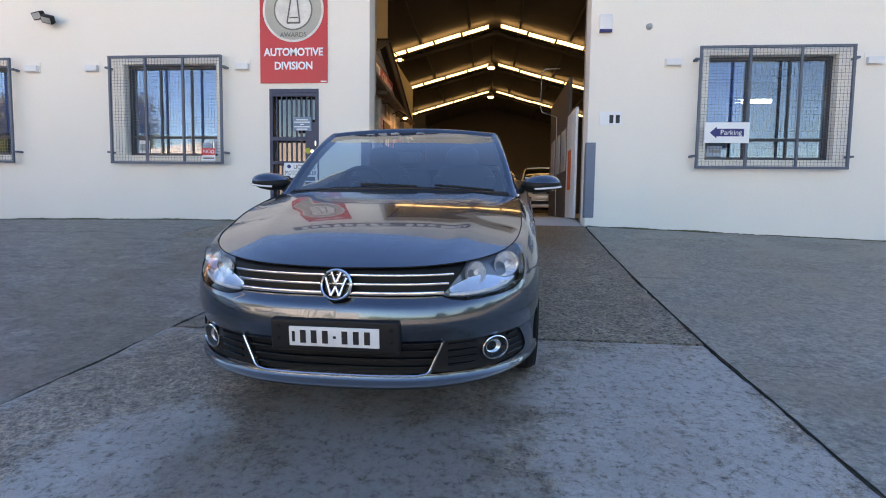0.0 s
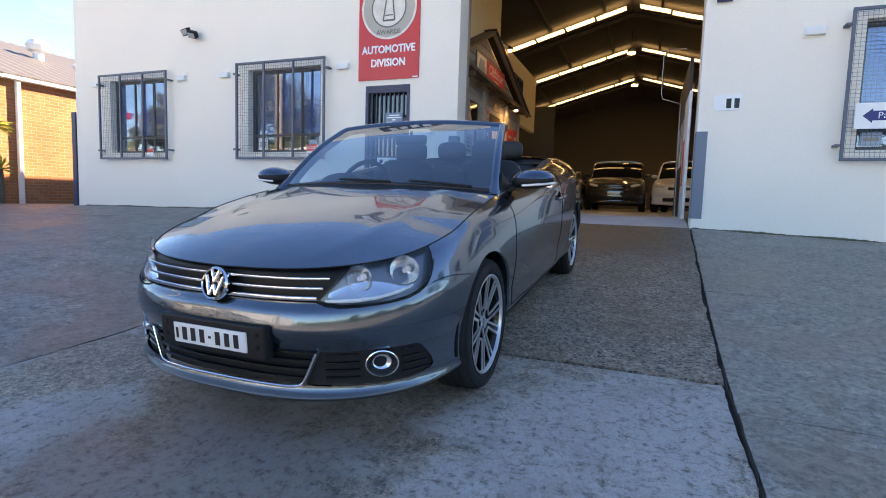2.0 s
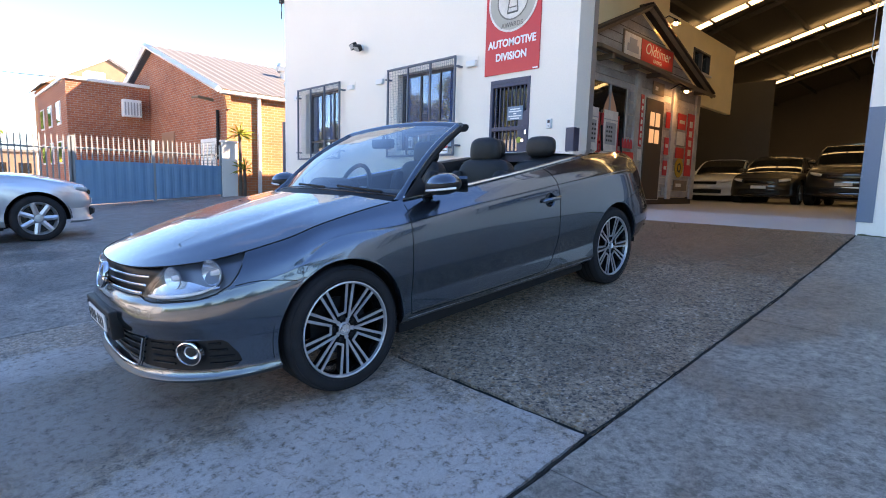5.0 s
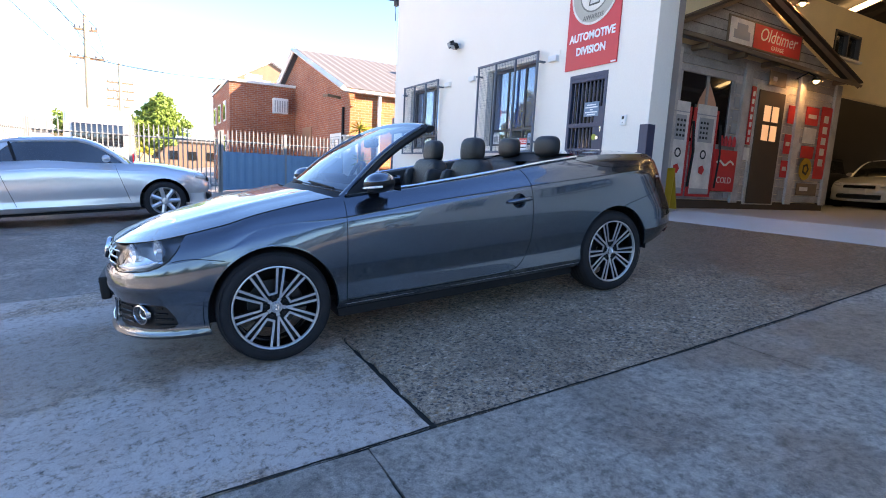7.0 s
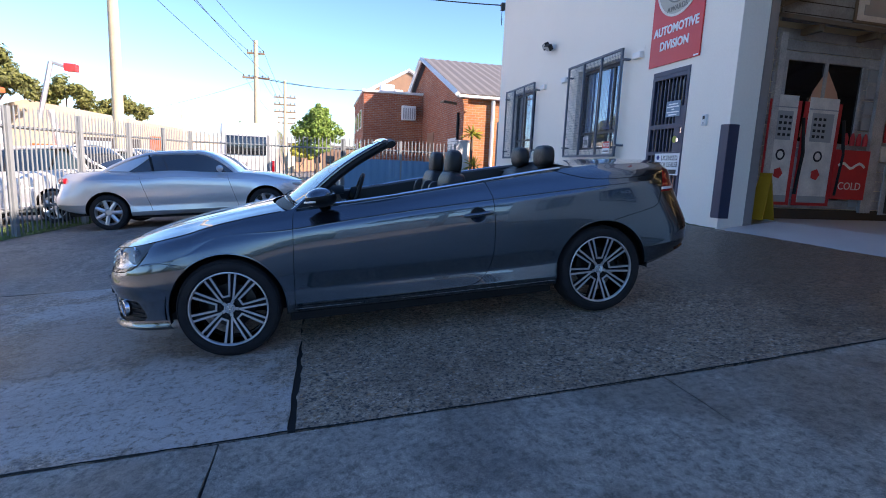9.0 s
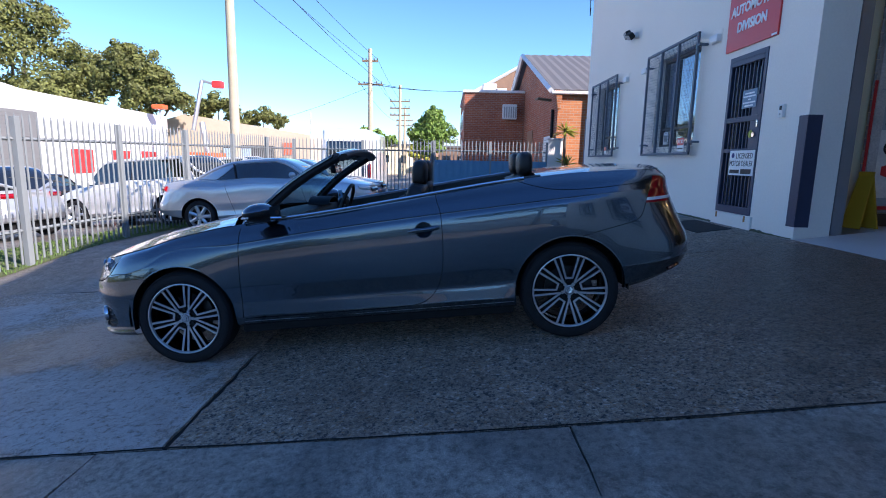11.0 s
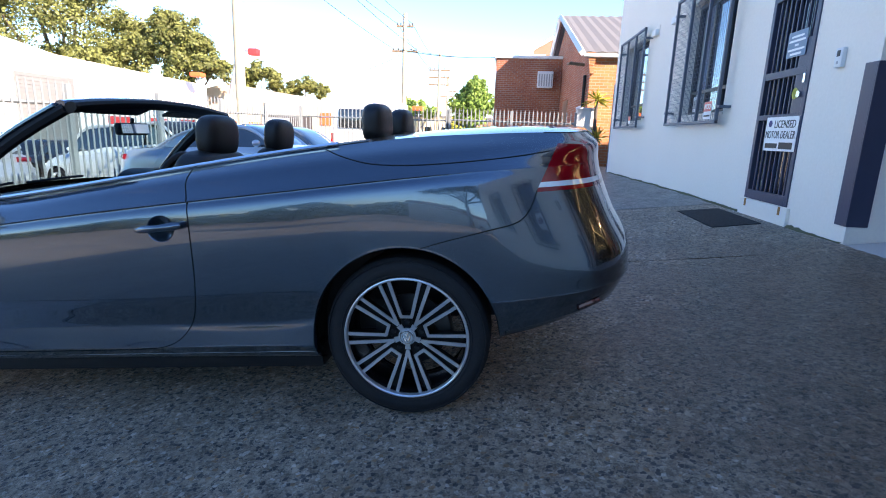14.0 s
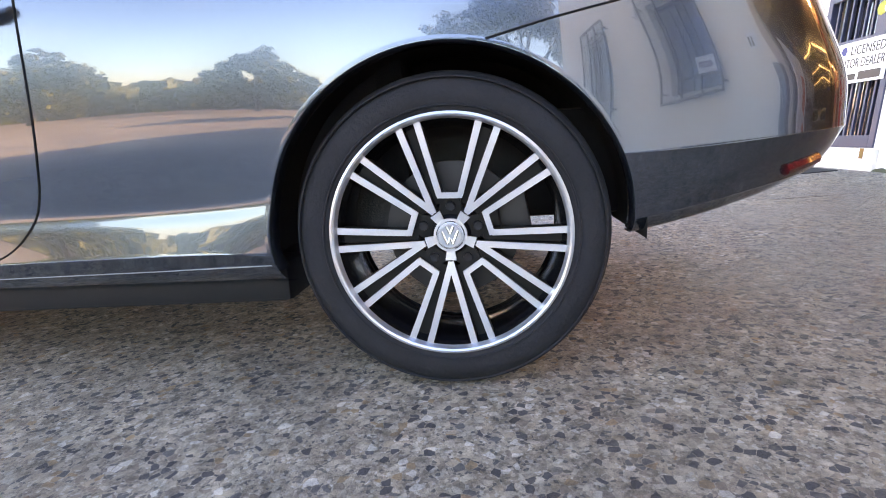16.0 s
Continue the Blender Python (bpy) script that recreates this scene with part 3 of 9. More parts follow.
def slab(x0, x1, y0, y1, step, seed, material, label, lift=0.0, wob=0.021):
    """A slab between two joint lines, which may be numbers or lines x(y)."""
    f0 = x0 if callable(x0) else (lambda y: x0)
    f1 = x1 if callable(x1) else (lambda y: x1)
    n = max(8, round(3.5 / step))
    bm_ = bmesh.new()
    ny = max(2, round((y1 - y0) / step))
    V = []
    for i in range(n + 1):
        row = []
        for j in range(ny + 1):
            y = y0 + (y1 - y0) * j / ny
            x = f0(y) + (f1(y) - f0(y)) * i / n
            if i in (0, n):
                x += wob * noise.noise((i * 3.1 + seed, y * 1.7, 0.3)) + 0.6 * wob * noise.noise((i, y * 9, 3.3 + seed)) + 0.3 * wob * noise.noise((i, y * 31, 1.3 + seed))
            if j in (0, ny):
                y += wob * noise.noise((x * 1.7, j * 2.3 + seed, 7.3)) + 0.6 * wob * noise.noise((x * 9, j, 5.3 + seed)) + 0.3 * wob * noise.noise((x * 31, j, 2.3 + seed))
            row.append(bm_.verts.new((x, y, ground_z(x, y) + lift + 0.0015 * noise.noise((x * 2, y * 2, seed)))))
        V.append(row)
    for i in range(n):
        for j in range(ny):
            bm_.faces.new((V[i][j], V[i + 1][j], V[i + 1][j + 1], V[i][j + 1]))
    edge = [e for e in bm_.edges if e.is_boundary]
    for v in bmesh.ops.extrude_edge_only(bm_, edges=edge)["geom"]:
        if isinstance(v, bmesh.types.BMVert):
            v.co.z -= 0.025
    bmesh.ops.recalc_face_normals(bm_, faces=bm_.faces[:])
    return part("slab", bm_, material, pave, label)


part("joint_bed", patch(-2.6, 9.0, -13, 0.0, 0.5, -0.014), JOINT, pave, "black joint filler under the slabs")
slab(lambda y: left_joint(y) + 0.013, lambda y: right_joint(y) - G, -5.0 + 0.014, -0.004, 0.06, 1, SLAB_BROWN, "brown exposed aggregate concrete slab")
slab(lambda y: left_joint(y) + 0.013, lambda y: right_joint(y) - G, -9.6, -5.0 - 0.013, 0.06, 2, SLAB_PALE, "worn pale and damp concrete slab")
slab(lambda y: left_joint(y) + 0.013, lambda y: right_joint(y) - G, -13, -9.6 - G, 0.15, 3, SLAB_PALE, "worn pale and damp concrete slab")
for k, (y0, y1) in enumerate(((-3.12, -0.004), (-5.3, -3.124), (-13, -5.304))):
    slab(lambda y: right_joint(y) + G * 1.8, 9.0, y0, y1, 0.07, 4 + k, SLAB_GREY, "smooth grey concrete slab", wob=0.008)
slab(-14.0, lambda y: left_joint(y) - 0.012, -13.0, -1.6, 0.12, 9, ASPHALT, "weathered dark yard slab", lift=-0.003)
slab(-10.4, -3.9, -1.585, -0.005, 0.12, 10, ASPHALT, "dark footing slab along the front wall", lift=-0.003)
slab(-3.885, lambda y: left_joint(y) - G, -1.585, -0.005, 0.12, 11, SLAB_BROWN, "dark patched slab by the door", lift=-0.003)


# ragged black sealant standing in the long joint beside the car
sl_ = bmesh.new()
rows = []
for k in range(421):
    y = -12.6 + 12.55 * k / 420
    w0 = 0.003 + 0.014 * abs(noise.noise((y * 2.3, 1, 0))) + 0.008 * abs(noise.noise((y * 17, 3, 0)))
    w1 = 0.003 + 0.014 * abs(noise.noise((y * 2.9, 7, 0))) + 0.008 * abs(noise.noise((y * 19, 9, 0)))
    x = right_joint(y) + 0.005 + 0.009 * noise.noise((y * 2.7, 4, 0)) + 0.005 * noise.noise((y * 11, 6, 0))
    g = ground_z(x, y)
    rows.append([sl_.verts.new(p) for p in ((x - w0, y, g + 0.0035), (x, y, g + 0.008), (x + w1, y, g + 0.0035))])
for p, q in zip(rows, rows[1:]):
    for k in range(2):
        sl_.faces.new((p[k], p[k + 1], q[k + 1], q[k]))
bmesh.ops.recalc_face_normals(sl_, faces=sl_.faces[:])
part("joint_seal", sl_, JOINT, pave, "ragged black joint sealant")


# ---- the warehouse ----
def wall_holes(x0, x1, z0, z1, y0, y1, holes):
    """A wall along x, with openings (xa, xb, za, zb) cut right through it."""
    bm = bmesh.new()
    X = sorted({x0, x1, *[h[0] for h in holes], *[h[1] for h in holes]})
    Z = sorted({z0, z1, *[h[2] for h in holes], *[h[3] for h in holes]})
    X = [x for x in X if x0 <= x <= x1]
    Z = [z for z in Z if z0 <= z <= z1]

    def solid(i, j):
        if i < 0 or j < 0 or i >= len(X) - 1 or j >= len(Z) - 1:
            return False
        cx, cz = (X[i] + X[i + 1]) / 2, (Z[j] + Z[j + 1]) / 2
        return not any(a < cx < b and c < cz < d for a, b, c, d in holes)

    def quad(*p):
        bm.faces.new([bm.verts.new(q) for q in p])
    for i in range(len(X) - 1):
        for j in range(len(Z) - 1):
            if not solid(i, j):
                continue
            a, b, c, d = X[i], X[i + 1], Z[j], Z[j + 1]
            quad((a, y0, c), (b, y0, c), (b, y0, d), (a, y0, d))
            quad((a, y1, c), (a, y1, d), (b, y1, d), (b, y1, c))
            if not solid(i - 1, j):
                quad((a, y0, c), (a, y0, d), (a, y1, d), (a, y1, c))
            if not solid(i + 1, j):
                quad((b, y0, c), (b, y1, c), (b, y1, d), (b, y0, d))
            if not solid(i, j - 1):
                quad((a, y0, c), (a, y1, c), (b, y1, c), (b, y0, c))
            if not solid(i, j + 1):
                quad((a, y0, d), (b, y0, d), (b, y1, d), (a, y1, d))
    bmesh.ops.remove_doubles(bm, verts=bm.verts[:], dist=1e-4)
    return bm


WALL = 0.38
WINDOWS = [(-9.38, -7.80, 0.95, 2.44), (-5.72, -4.12, 0.95, 2.45), (3.63, 5.47, 0.93, 2.49), (8.0, 9.8, 0.93, 2.49)]
DOOR = (-3.22, -2.40, 0.05, 2.03)
OPEN = (-1.57, 1.87, -1.0, 4.4)
HOLES = [*WINDOWS, DOOR, OPEN]
bm = wall_holes(-10.45, 13.0, -1.2, 5.4, 0.0, WALL, HOLES)
tagged(part("wall_south", bm, RENDER_WALL, smooth=False), "off-white painted rendered front wall of the warehouse", "wall", kind="structure")
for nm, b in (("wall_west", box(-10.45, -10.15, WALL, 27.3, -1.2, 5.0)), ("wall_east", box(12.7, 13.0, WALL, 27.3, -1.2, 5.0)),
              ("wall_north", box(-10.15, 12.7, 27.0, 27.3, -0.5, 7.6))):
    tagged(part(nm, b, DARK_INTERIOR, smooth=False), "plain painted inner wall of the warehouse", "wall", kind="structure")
# gable above the parapet
bm = bmesh.new()
for y in (WALL + 0.01, WALL + 0.16):
    bm.faces.new([bm.verts.new(p) for p in ((-10.4, y, 3.9), (0.45, y, 7.05), (12.9, y, 3.9))])
a, b = [list(f.verts) for f in bm.faces]
for k in range(3):
    bm.faces.new((a[k], a[(k + 1) % 3], b[(k + 1) % 3], b[k]))
bm.transform(Matrix.Translation((0, 0, 0.9)) @ Matrix.Diagonal((1, 1, 0.9, 1)))
tagged(part("wall_gable", bm, RENDER_OLD, smooth=False), "rendered gable end above the front wall", "wall", kind="structure")

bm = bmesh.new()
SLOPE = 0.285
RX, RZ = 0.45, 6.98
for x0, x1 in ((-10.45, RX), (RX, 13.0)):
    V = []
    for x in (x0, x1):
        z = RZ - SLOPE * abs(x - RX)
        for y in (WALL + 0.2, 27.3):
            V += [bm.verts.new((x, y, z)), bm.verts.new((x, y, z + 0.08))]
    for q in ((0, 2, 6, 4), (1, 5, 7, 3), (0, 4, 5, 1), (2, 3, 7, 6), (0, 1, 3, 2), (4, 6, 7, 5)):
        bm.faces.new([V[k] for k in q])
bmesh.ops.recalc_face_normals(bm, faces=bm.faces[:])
tagged(part("ceiling", bm, ROOF_INNER, smooth=False), "pitched steel roof seen from inside, coloured dark as if unlit", "ceiling", kind="structure")

floor_bm = box(-10.15, 12.7, 0.9, 27.0, -0.2, 0.0)
tagged(part("floor", floor_bm, FLOOR_PAINT, smooth=False), "sealed pale grey concrete warehouse floor", "floor", kind="structure")
bm = sheet(lambda u, v: (-1.56 + 3.42 * u, -0.0 + 0.9 * v, -0.115 + 0.115 * v - 0.03 * max(0, u - 0.5) * (1 - v)), 12, 6)
tagged(part("threshold", bm, mat("pale threshold concrete", (0.46, 0.47, 0.47), rough=0.5, vary=0.2, scale=2, bump=0.2)), "pale sloping concrete threshold of the roller door", "threshold", kind="structure")

# purlins and rafters
for y in (5.6, 11.0, 16.0, 21.4):
    frame_ = thing("roof_truss", Matrix.Identity(4), "dark steel roof frame under the pitched roof", "roof frame", "roof frames", kind="structure")
    for sx in (-1, 1):
        end = -10.1 if sx < 0 else 12.65
        zz = RZ - SLOPE * abs(end - RX)
        part("rafter", tube([(RX, y + 0.9, RZ - 0.16), (end, y + 0.9, zz - 0.16)], 0.09, 4), STEEL_DARK, frame_, smooth=False)
for k in range(6):
    for sx in (-1, 1):
        x = RX + sx * (0.9 + 1.75 * k)
        if -10 < x < 12.5:
            b = box(x - 0.04, x + 0.04, 1.0, 26.9, RZ - SLOPE * abs(x - RX) - 0.17, RZ - SLOPE * abs(x - RX) - 0.01)
            tagged(part("purlin", b, STEEL_DARK, smooth=False), "dark steel roof purlin", "purlin", "roof purlins", kind="structure")

# glowing roof panels, in rows that follow the pitch
for y in (5.6, 11.0, 16.0, 21.4):
    for sx in (-1, 1):
        for k in range(7):
            a0, a1 = 0.22 + 1.0 * k, 0.22 + 1.0 * k + 0.93
            b = bmesh.new()
            vs = []
            for a in (a0, a1):
                for yy in (y - 0.17, y + 0.17):
                    vs.append(b.verts.new((RX + sx * a, yy, RZ - SLOPE * a - 0.19)))
            b.faces.new((vs[0], vs[1], vs[3], vs[2]))
            thicken(b, 0.02)
            tagged(part("roof_light", b, SKYLIGHT, smooth=False), "long glowing yellow panel under the pitched roof", "ceiling light", "rows of roof lights")
for y in (13.8, 19.4):
    lamp = thing("high_bay_lamp", pose(0.35, y, 6.0), "round white high bay lamp hung under the ridge", "ceiling lamp", "high bay lamps")
    part("shade", lathe([(0.0, 0.0), (0.02, 0.17), (0.14, 0.14), (0.22, 0.05), (0.26, 0.0)], 20, 'Z'), DEVICE_WHITE, lamp)
    part("diffuser", lathe([(-0.03, 0.0), (-0.025, 0.13), (-0.005, 0.15)], 20, 'Z'), LAMP_GLOW, lamp, "glowing diffuser")
    part("rod", tube([(0, 0, 0.25), (0, 0, 0.92)], 0.012, 6), STEEL_DARK, lamp)

# ---- windows with security grilles ----
def window(name, w, label, light_at=None):
    x0, x1, z0, z1 = w
    win = thing(name, Matrix.Identity(4), label, "window", "front windows", kind="structure")
    y = 0.17
    fr = bmesh.new()
    t = 0.055
    for a in ((x0, x1, z0, z0 + t), (x0, x1, z1 - t, z1), (x0, x0 + t, z0 + t, z1 - t), (x1 - t, x1, z0 + t, z1 - t)):
        box(a[0], a[1], y - 0.035, y + 0.035, a[2], a[3], 0.004, fr)
    part("window_frame", fr, WIN_FRAME, win, "dark aluminium frame", smooth=False)
    bars = bmesh.new()
    wd = x1 - x0
    zt = z0 + 0.32
    box(x0 + t, x1 - t, y - 0.025, y + 0.025, zt - 0.02, zt + 0.02, 0, bars)
    part("transom", bars, WIN_FRAME, win, smooth=False)
    for f in (0.34, 0.68):
        part("mullion", box(x0 + wd * f - 0.015, x0 + wd * f + 0.015, y - 0.022, y + 0.022, z0 + t, z1 - t), WIN_FRAME, win, smooth=False)
    for a, b in ((0.0, 0.34), (0.34, 0.68), (0.68, 1.0)):
        for c, d in ((z0 + 0.03, zt), (zt, z1 - 0.03)):
            p = part("pane", box(x0 + wd * a + 0.01, x0 + wd * b - 0.01, y - 0.003, y + 0.003, c, d), GLASS, win, smooth=False)
            p.visible_shadow = False
    part("window_sill", box(x0 - 0.02, x1 + 0.02, -0.012, 0.14, z0 - 0.03, z0 + 0.002, 0.004), RENDER_WALL, win, "painted sill", smooth=False)
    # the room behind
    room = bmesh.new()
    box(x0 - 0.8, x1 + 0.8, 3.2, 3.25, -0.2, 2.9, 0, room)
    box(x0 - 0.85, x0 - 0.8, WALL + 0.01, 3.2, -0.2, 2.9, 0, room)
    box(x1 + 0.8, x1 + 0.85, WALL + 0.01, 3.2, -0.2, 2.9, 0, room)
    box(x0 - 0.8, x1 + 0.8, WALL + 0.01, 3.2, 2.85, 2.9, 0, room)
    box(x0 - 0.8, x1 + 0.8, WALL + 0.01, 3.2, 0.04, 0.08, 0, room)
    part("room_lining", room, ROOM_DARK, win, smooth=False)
    for k in range(26):
        z = zt + 0.06 + k * (z1 - zt - 0.1) / 26
        part("blind_slat", box(x0 + wd * 0.05, x0 + wd * (0.95 if x0 < 0 else 0.33), y + 0.06, y + 0.075, z, z + 0.037), BLIND, win, smooth=False)
    tb = box(x0 + wd * 0.62, x1 - 0.1, 1.6, 1.68, z1 - 0.38, z1 - 0.32)
    tube_ = part("tube_light", tb, TUBE_GLOW, win, "lit fluorescent tube", smooth=False)
    # security grille standing off the wall
    g = thing("security_grille", Matrix.Identity(4), "blue-grey steel security grille with wire mesh in front of a window", "window grille", "window grilles")
    gx0, gx1, gz0, gz1, gy = x0 - 0.18, x1 + 0.16, z0 - 0.14, z1 + 0.10, -0.12
    b = 0.018
    for nm, q in (("rail", (gx0, gx1, gz1 - 2 * b, gz1)), ("rail", (gx0, gx1, gz0, gz0 + 2 * b)),
                  ("stile", (gx0, gx0 + 2 * b, gz0, gz1)), ("stile", (gx1 - 2 * b, gx1, gz0, gz1)),
                  ("stile", (gx0 + (gx1 - gx0) * 0.33 - b, gx0 + (gx1 - gx0) * 0.33 + b, gz0, gz1)),
                  ("stile", (gx0 + (gx1 - gx0) * 0.66 - b, gx0 + (gx1 - gx0) * 0.66 + b, gz0, gz1))):
        part(nm, box(q[0], q[1], gy - b + (0.002 if nm == "stile" else 0), gy + b + (0.002 if nm == "stile" else 0), q[2], q[3], 0.004), GRILLE_STEEL, g, smooth=False)
    mesh = bmesh.new()
    k = gx0
    while k < gx1:
        box(k - 0.0016, k + 0.0016, gy + 0.005, gy + 0.008, gz0, gz1, 0, mesh)
        k += 0.05
    k = gz0
    while k < gz1:
        box(gx0, gx1, gy + 0.008, gy + 0.011, k - 0.0016, k + 0.0016, 0, mesh)
        k += 0.05
    part("wire_mesh", mesh, GRILLE_STEEL, g, "fine welded wire mesh", smooth=False)
    for sx in (gx0 - 0.06, gx1 + 0.0):
        for z in (gz0 + 0.17, gz1 - 0.2):
            part("bracket", box(sx, sx + 0.06, gy - 0.012, 0.0, z, z + 0.03, 0.003), GRILLE_STEEL, g, smooth=False)
    return win, g


for k, w in enumerate(WINDOWS):
    window(f"window_{k + 1}", w, "dark-framed office window with pale blue blinds behind glass")


# ---- dirt and moss along the foot of the front wall ----
def wall_foot(xa, xb, seed):
    n_ = int((xb - xa) / 0.03)
    bm_ = bmesh.new()
    rows = []
    for k in range(n_ + 1):
        x = xa + (xb - xa) * k / n_
        h = 0.010 + 0.030 * max(0.0, noise.noise((x * 1.3, seed, 0)) + 0.25) + 0.018 * abs(noise.noise((x * 9, seed, 2)))
        d = 0.012 + 0.045 * max(0.0, noise.noise((x * 2.1, seed, 5)) + 0.3) + 0.012 * abs(noise.noise((x * 14, seed, 7)))
        g = ground_z(x, -0.02) - 0.005
        rows.append([bm_.verts.new(p) for p in ((x, -0.001, g + h), (x, -d * 0.5, g + h * 0.7), (x, -d, g))])
    for a, b in zip(rows, rows[1:]):
        for k in range(2):
            bm_.faces.new((a[k], b[k], b[k + 1], a[k + 1]))
    bmesh.ops.recalc_face_normals(bm_, faces=bm_.faces[:])
    tagged(part("wall_dirt", bm_, MOSS), "ragged mossy dirt along the foot of the wall", "dirt", kind="structure")


wall_foot(-10.2, -3.25, 1.0)
wall_foot(-2.35, OPEN[0] - 0.02, 2.0)
wall_foot(OPEN[1] + 0.02, 9.0, 3.0)


# ---- car bodies: a band round the plan outline, closed above by bonnet and boot lid ----
def band(plan, sections, n, m):
    """Half of a car's side band. plan: outline (x, y) from front middle to rear middle. sections: outline index -> profile of
    (inset, z) from sill to top edge. Gives an array of points [along][up]."""
    C, t = curve(plan, n)
    d = np.gradient(C, axis=0)
    d /= np.linalg.norm(d, axis=1)[:, None]
    N = np.stack([d[:, 1], -d[:, 0]], 1)
    N[0], N[-1] = (0, -1), (0, 1)
    ks = sorted(sections)
    prof = np.array([sections[k] for k in ks], float)
    slope = np.array([(prof[min(k + 1, len(ks) - 1)] - prof[max(k - 1, 0)]) / (ks[min(k + 1, len(ks) - 1)] - ks[max(k - 1, 0)]) for k in range(len(ks))])
    out = np.zeros((n, m, 3))
    for i in range(n):
        j = max(0, min(len(ks) - 2, int(np.searchsorted(ks, t[i], side='right')) - 1))
        h = ks[j + 1] - ks[j]
        f = (t[i] - ks[j]) / h
        p = prof[j] * (1 + 2 * f) * (1 - f) ** 2 + slope[j] * h * f * (1 - f) ** 2 + prof[j + 1] * f * f * (3 - 2 * f) + slope[j + 1] * h * f * f * (f - 1)
        q, _ = curve(p, m)
        out[i, :, 0] = C[i, 0] - N[i, 0] * q[:, 0]
        out[i, :, 1] = C[i, 1] - N[i, 1] * q[:, 0]
        out[i, :, 2] = q[:, 1]
    out[0, :, 0] = out[-1, :, 0] = 0
    return out


def band_mesh(P, arches=()):
    """Both halves of the band as one bmesh, with round wheel arches (y, z, radius) cut out; vertex layer "n" keeps the smooth normals."""
    n, m, _ = P.shape
    bm = bmesh.new()
    full = [(P[i], 1) for i in range(n)] + [(P[i], -1) for i in range(n - 2, 0, -1)]
    V = [[bm.verts.new((p[j][0] * s, p[j][1], p[j][2])) for j in range(m)] for p, s in full]
    N = len(V)
    for i in range(N):
        for j in range(m - 1):
            a, b = V[i], V[(i + 1) % N]
            bm.faces.new((a[j], b[j], b[j + 1], a[j + 1]))
    for y, z, r in arches:
        sectors = {}
        for f in bm.faces:
            c = f.calc_center_median()
            d, a = math.hypot(c.y - y, c.z - z), math.atan2(c.z - z, c.y - y)
            if abs(c.x) > 0.5 and abs(d - r) < 0.03:
                sectors.setdefault((c.x > 0, math.floor(a * 30)), []).append(f)
        for (_, k), faces in sectors.items():
            a = (k + 0.5) / 30
            no = Vector((0, math.cos(a), math.sin(a)))
            faces = [f for f in faces if f.is_valid]
            geom = list({*faces, *[e for f in faces for e in f.edges], *[v for f in faces for v in f.verts]})
            bmesh.ops.bisect_plane(bm, geom=geom, dist=1e-5, plane_co=Vector((0, y, z)) + no * r, plane_no=no)
        dead = [f for f in bm.faces if abs(f.calc_center_median().x) > 0.5 and
                math.hypot(f.calc_center_median().y - y, f.calc_center_median().z - z) < r]
        bmesh.ops.delete(bm, geom=dead, context='FACES')
    bmesh.ops.recalc_face_normals(bm, faces=bm.faces[:])
    return bm


def keep_normals(bm):
    lay = bm.verts.layers.float_vector.new("n")
    bm.normal_update()
    for v in bm.verts:
        v[lay] = v.normal


def slice_mesh(bm, co, no, test):
    faces = [f for f in bm.faces if test(f.calc_center_median())]
    geom = list({*faces, *[e for f in faces for e in f.edges], *[v for f in faces for v in f.verts]})
    bmesh.ops.bisect_plane(bm, geom=geom, dist=1e-5, plane_co=co, plane_no=no)


def panels(bm, sort, spec, parent):
    """Splits a bmesh by sort(centre of face) and links one part a panel; spec: key -> (name, material, label)."""
    bm.normal_update()
    lay = bm.verts.layers.float_vector["n"]
    groups = {}
    for f in bm.faces:
        groups.setdefault(sort(f.calc_center_median()), []).append(f)
    out = {}
    for key, faces in groups.items():
        if key not in spec:
            continue
        vs, idx, F, NN = [], {}, [], []
        for f in faces:
            ring = []
            for v in f.verts:
                if v not in idx:
                    idx[v] = len(vs)
                    vs.append(tuple(v.co))
                    NN.append(Vector(v[lay]).normalized())
                ring.append(idx[v])
            F.append(ring)
        name, material, label = spec[key]
        me = bpy.data.meshes.new(name)
        me.from_pydata(vs, [], F)
        me.materials.append(material)
        for p in me.polygons:
            p.use_smooth = True
        me.normals_split_custom_set_from_vertices(NN)
        ob = new(name, me)
        ob.parent = parent
        if label:
            ob["label"] = label
        out[key] = ob
    return out


def on_surface(tree, pts, lift=0.001):
    """Drops (origin, direction) rays onto the body and gives the places hit."""
    out = []
    for o, d in pts:
        hit = tree.ray_cast(Vector(o), Vector(d))
        if hit[0] is not None:
            out.append(hit[0] - Vector(d).normalized() * lift)
    return out


def line_on(tree, yz, side, steps=8, lift=0.0005):
    """A line on the car's flank through (y, z) points."""
    P, _ = curve(yz, (len(yz) - 1) * steps + 1)
    return on_surface(tree, [((side * 1.6, y, z), (-side, 0, 0)) for y, z in P], lift)


def tyre_profile(rim, outer, half):
    return [(-half + 0.012, rim - 0.01), (-half, rim + 0.008), (-half - 0.004, rim + (outer - rim) * 0.45), (-half + 0.003, outer - 0.022),
            (-half + 0.016, outer - 0.006), (-half + 0.04, outer), (half - 0.04, outer), (half - 0.016, outer - 0.006),
            (half - 0.003, outer - 0.022), (half + 0.004, rim + (outer - rim) * 0.45), (half, rim + 0.008), (half - 0.012, rim - 0.01)]


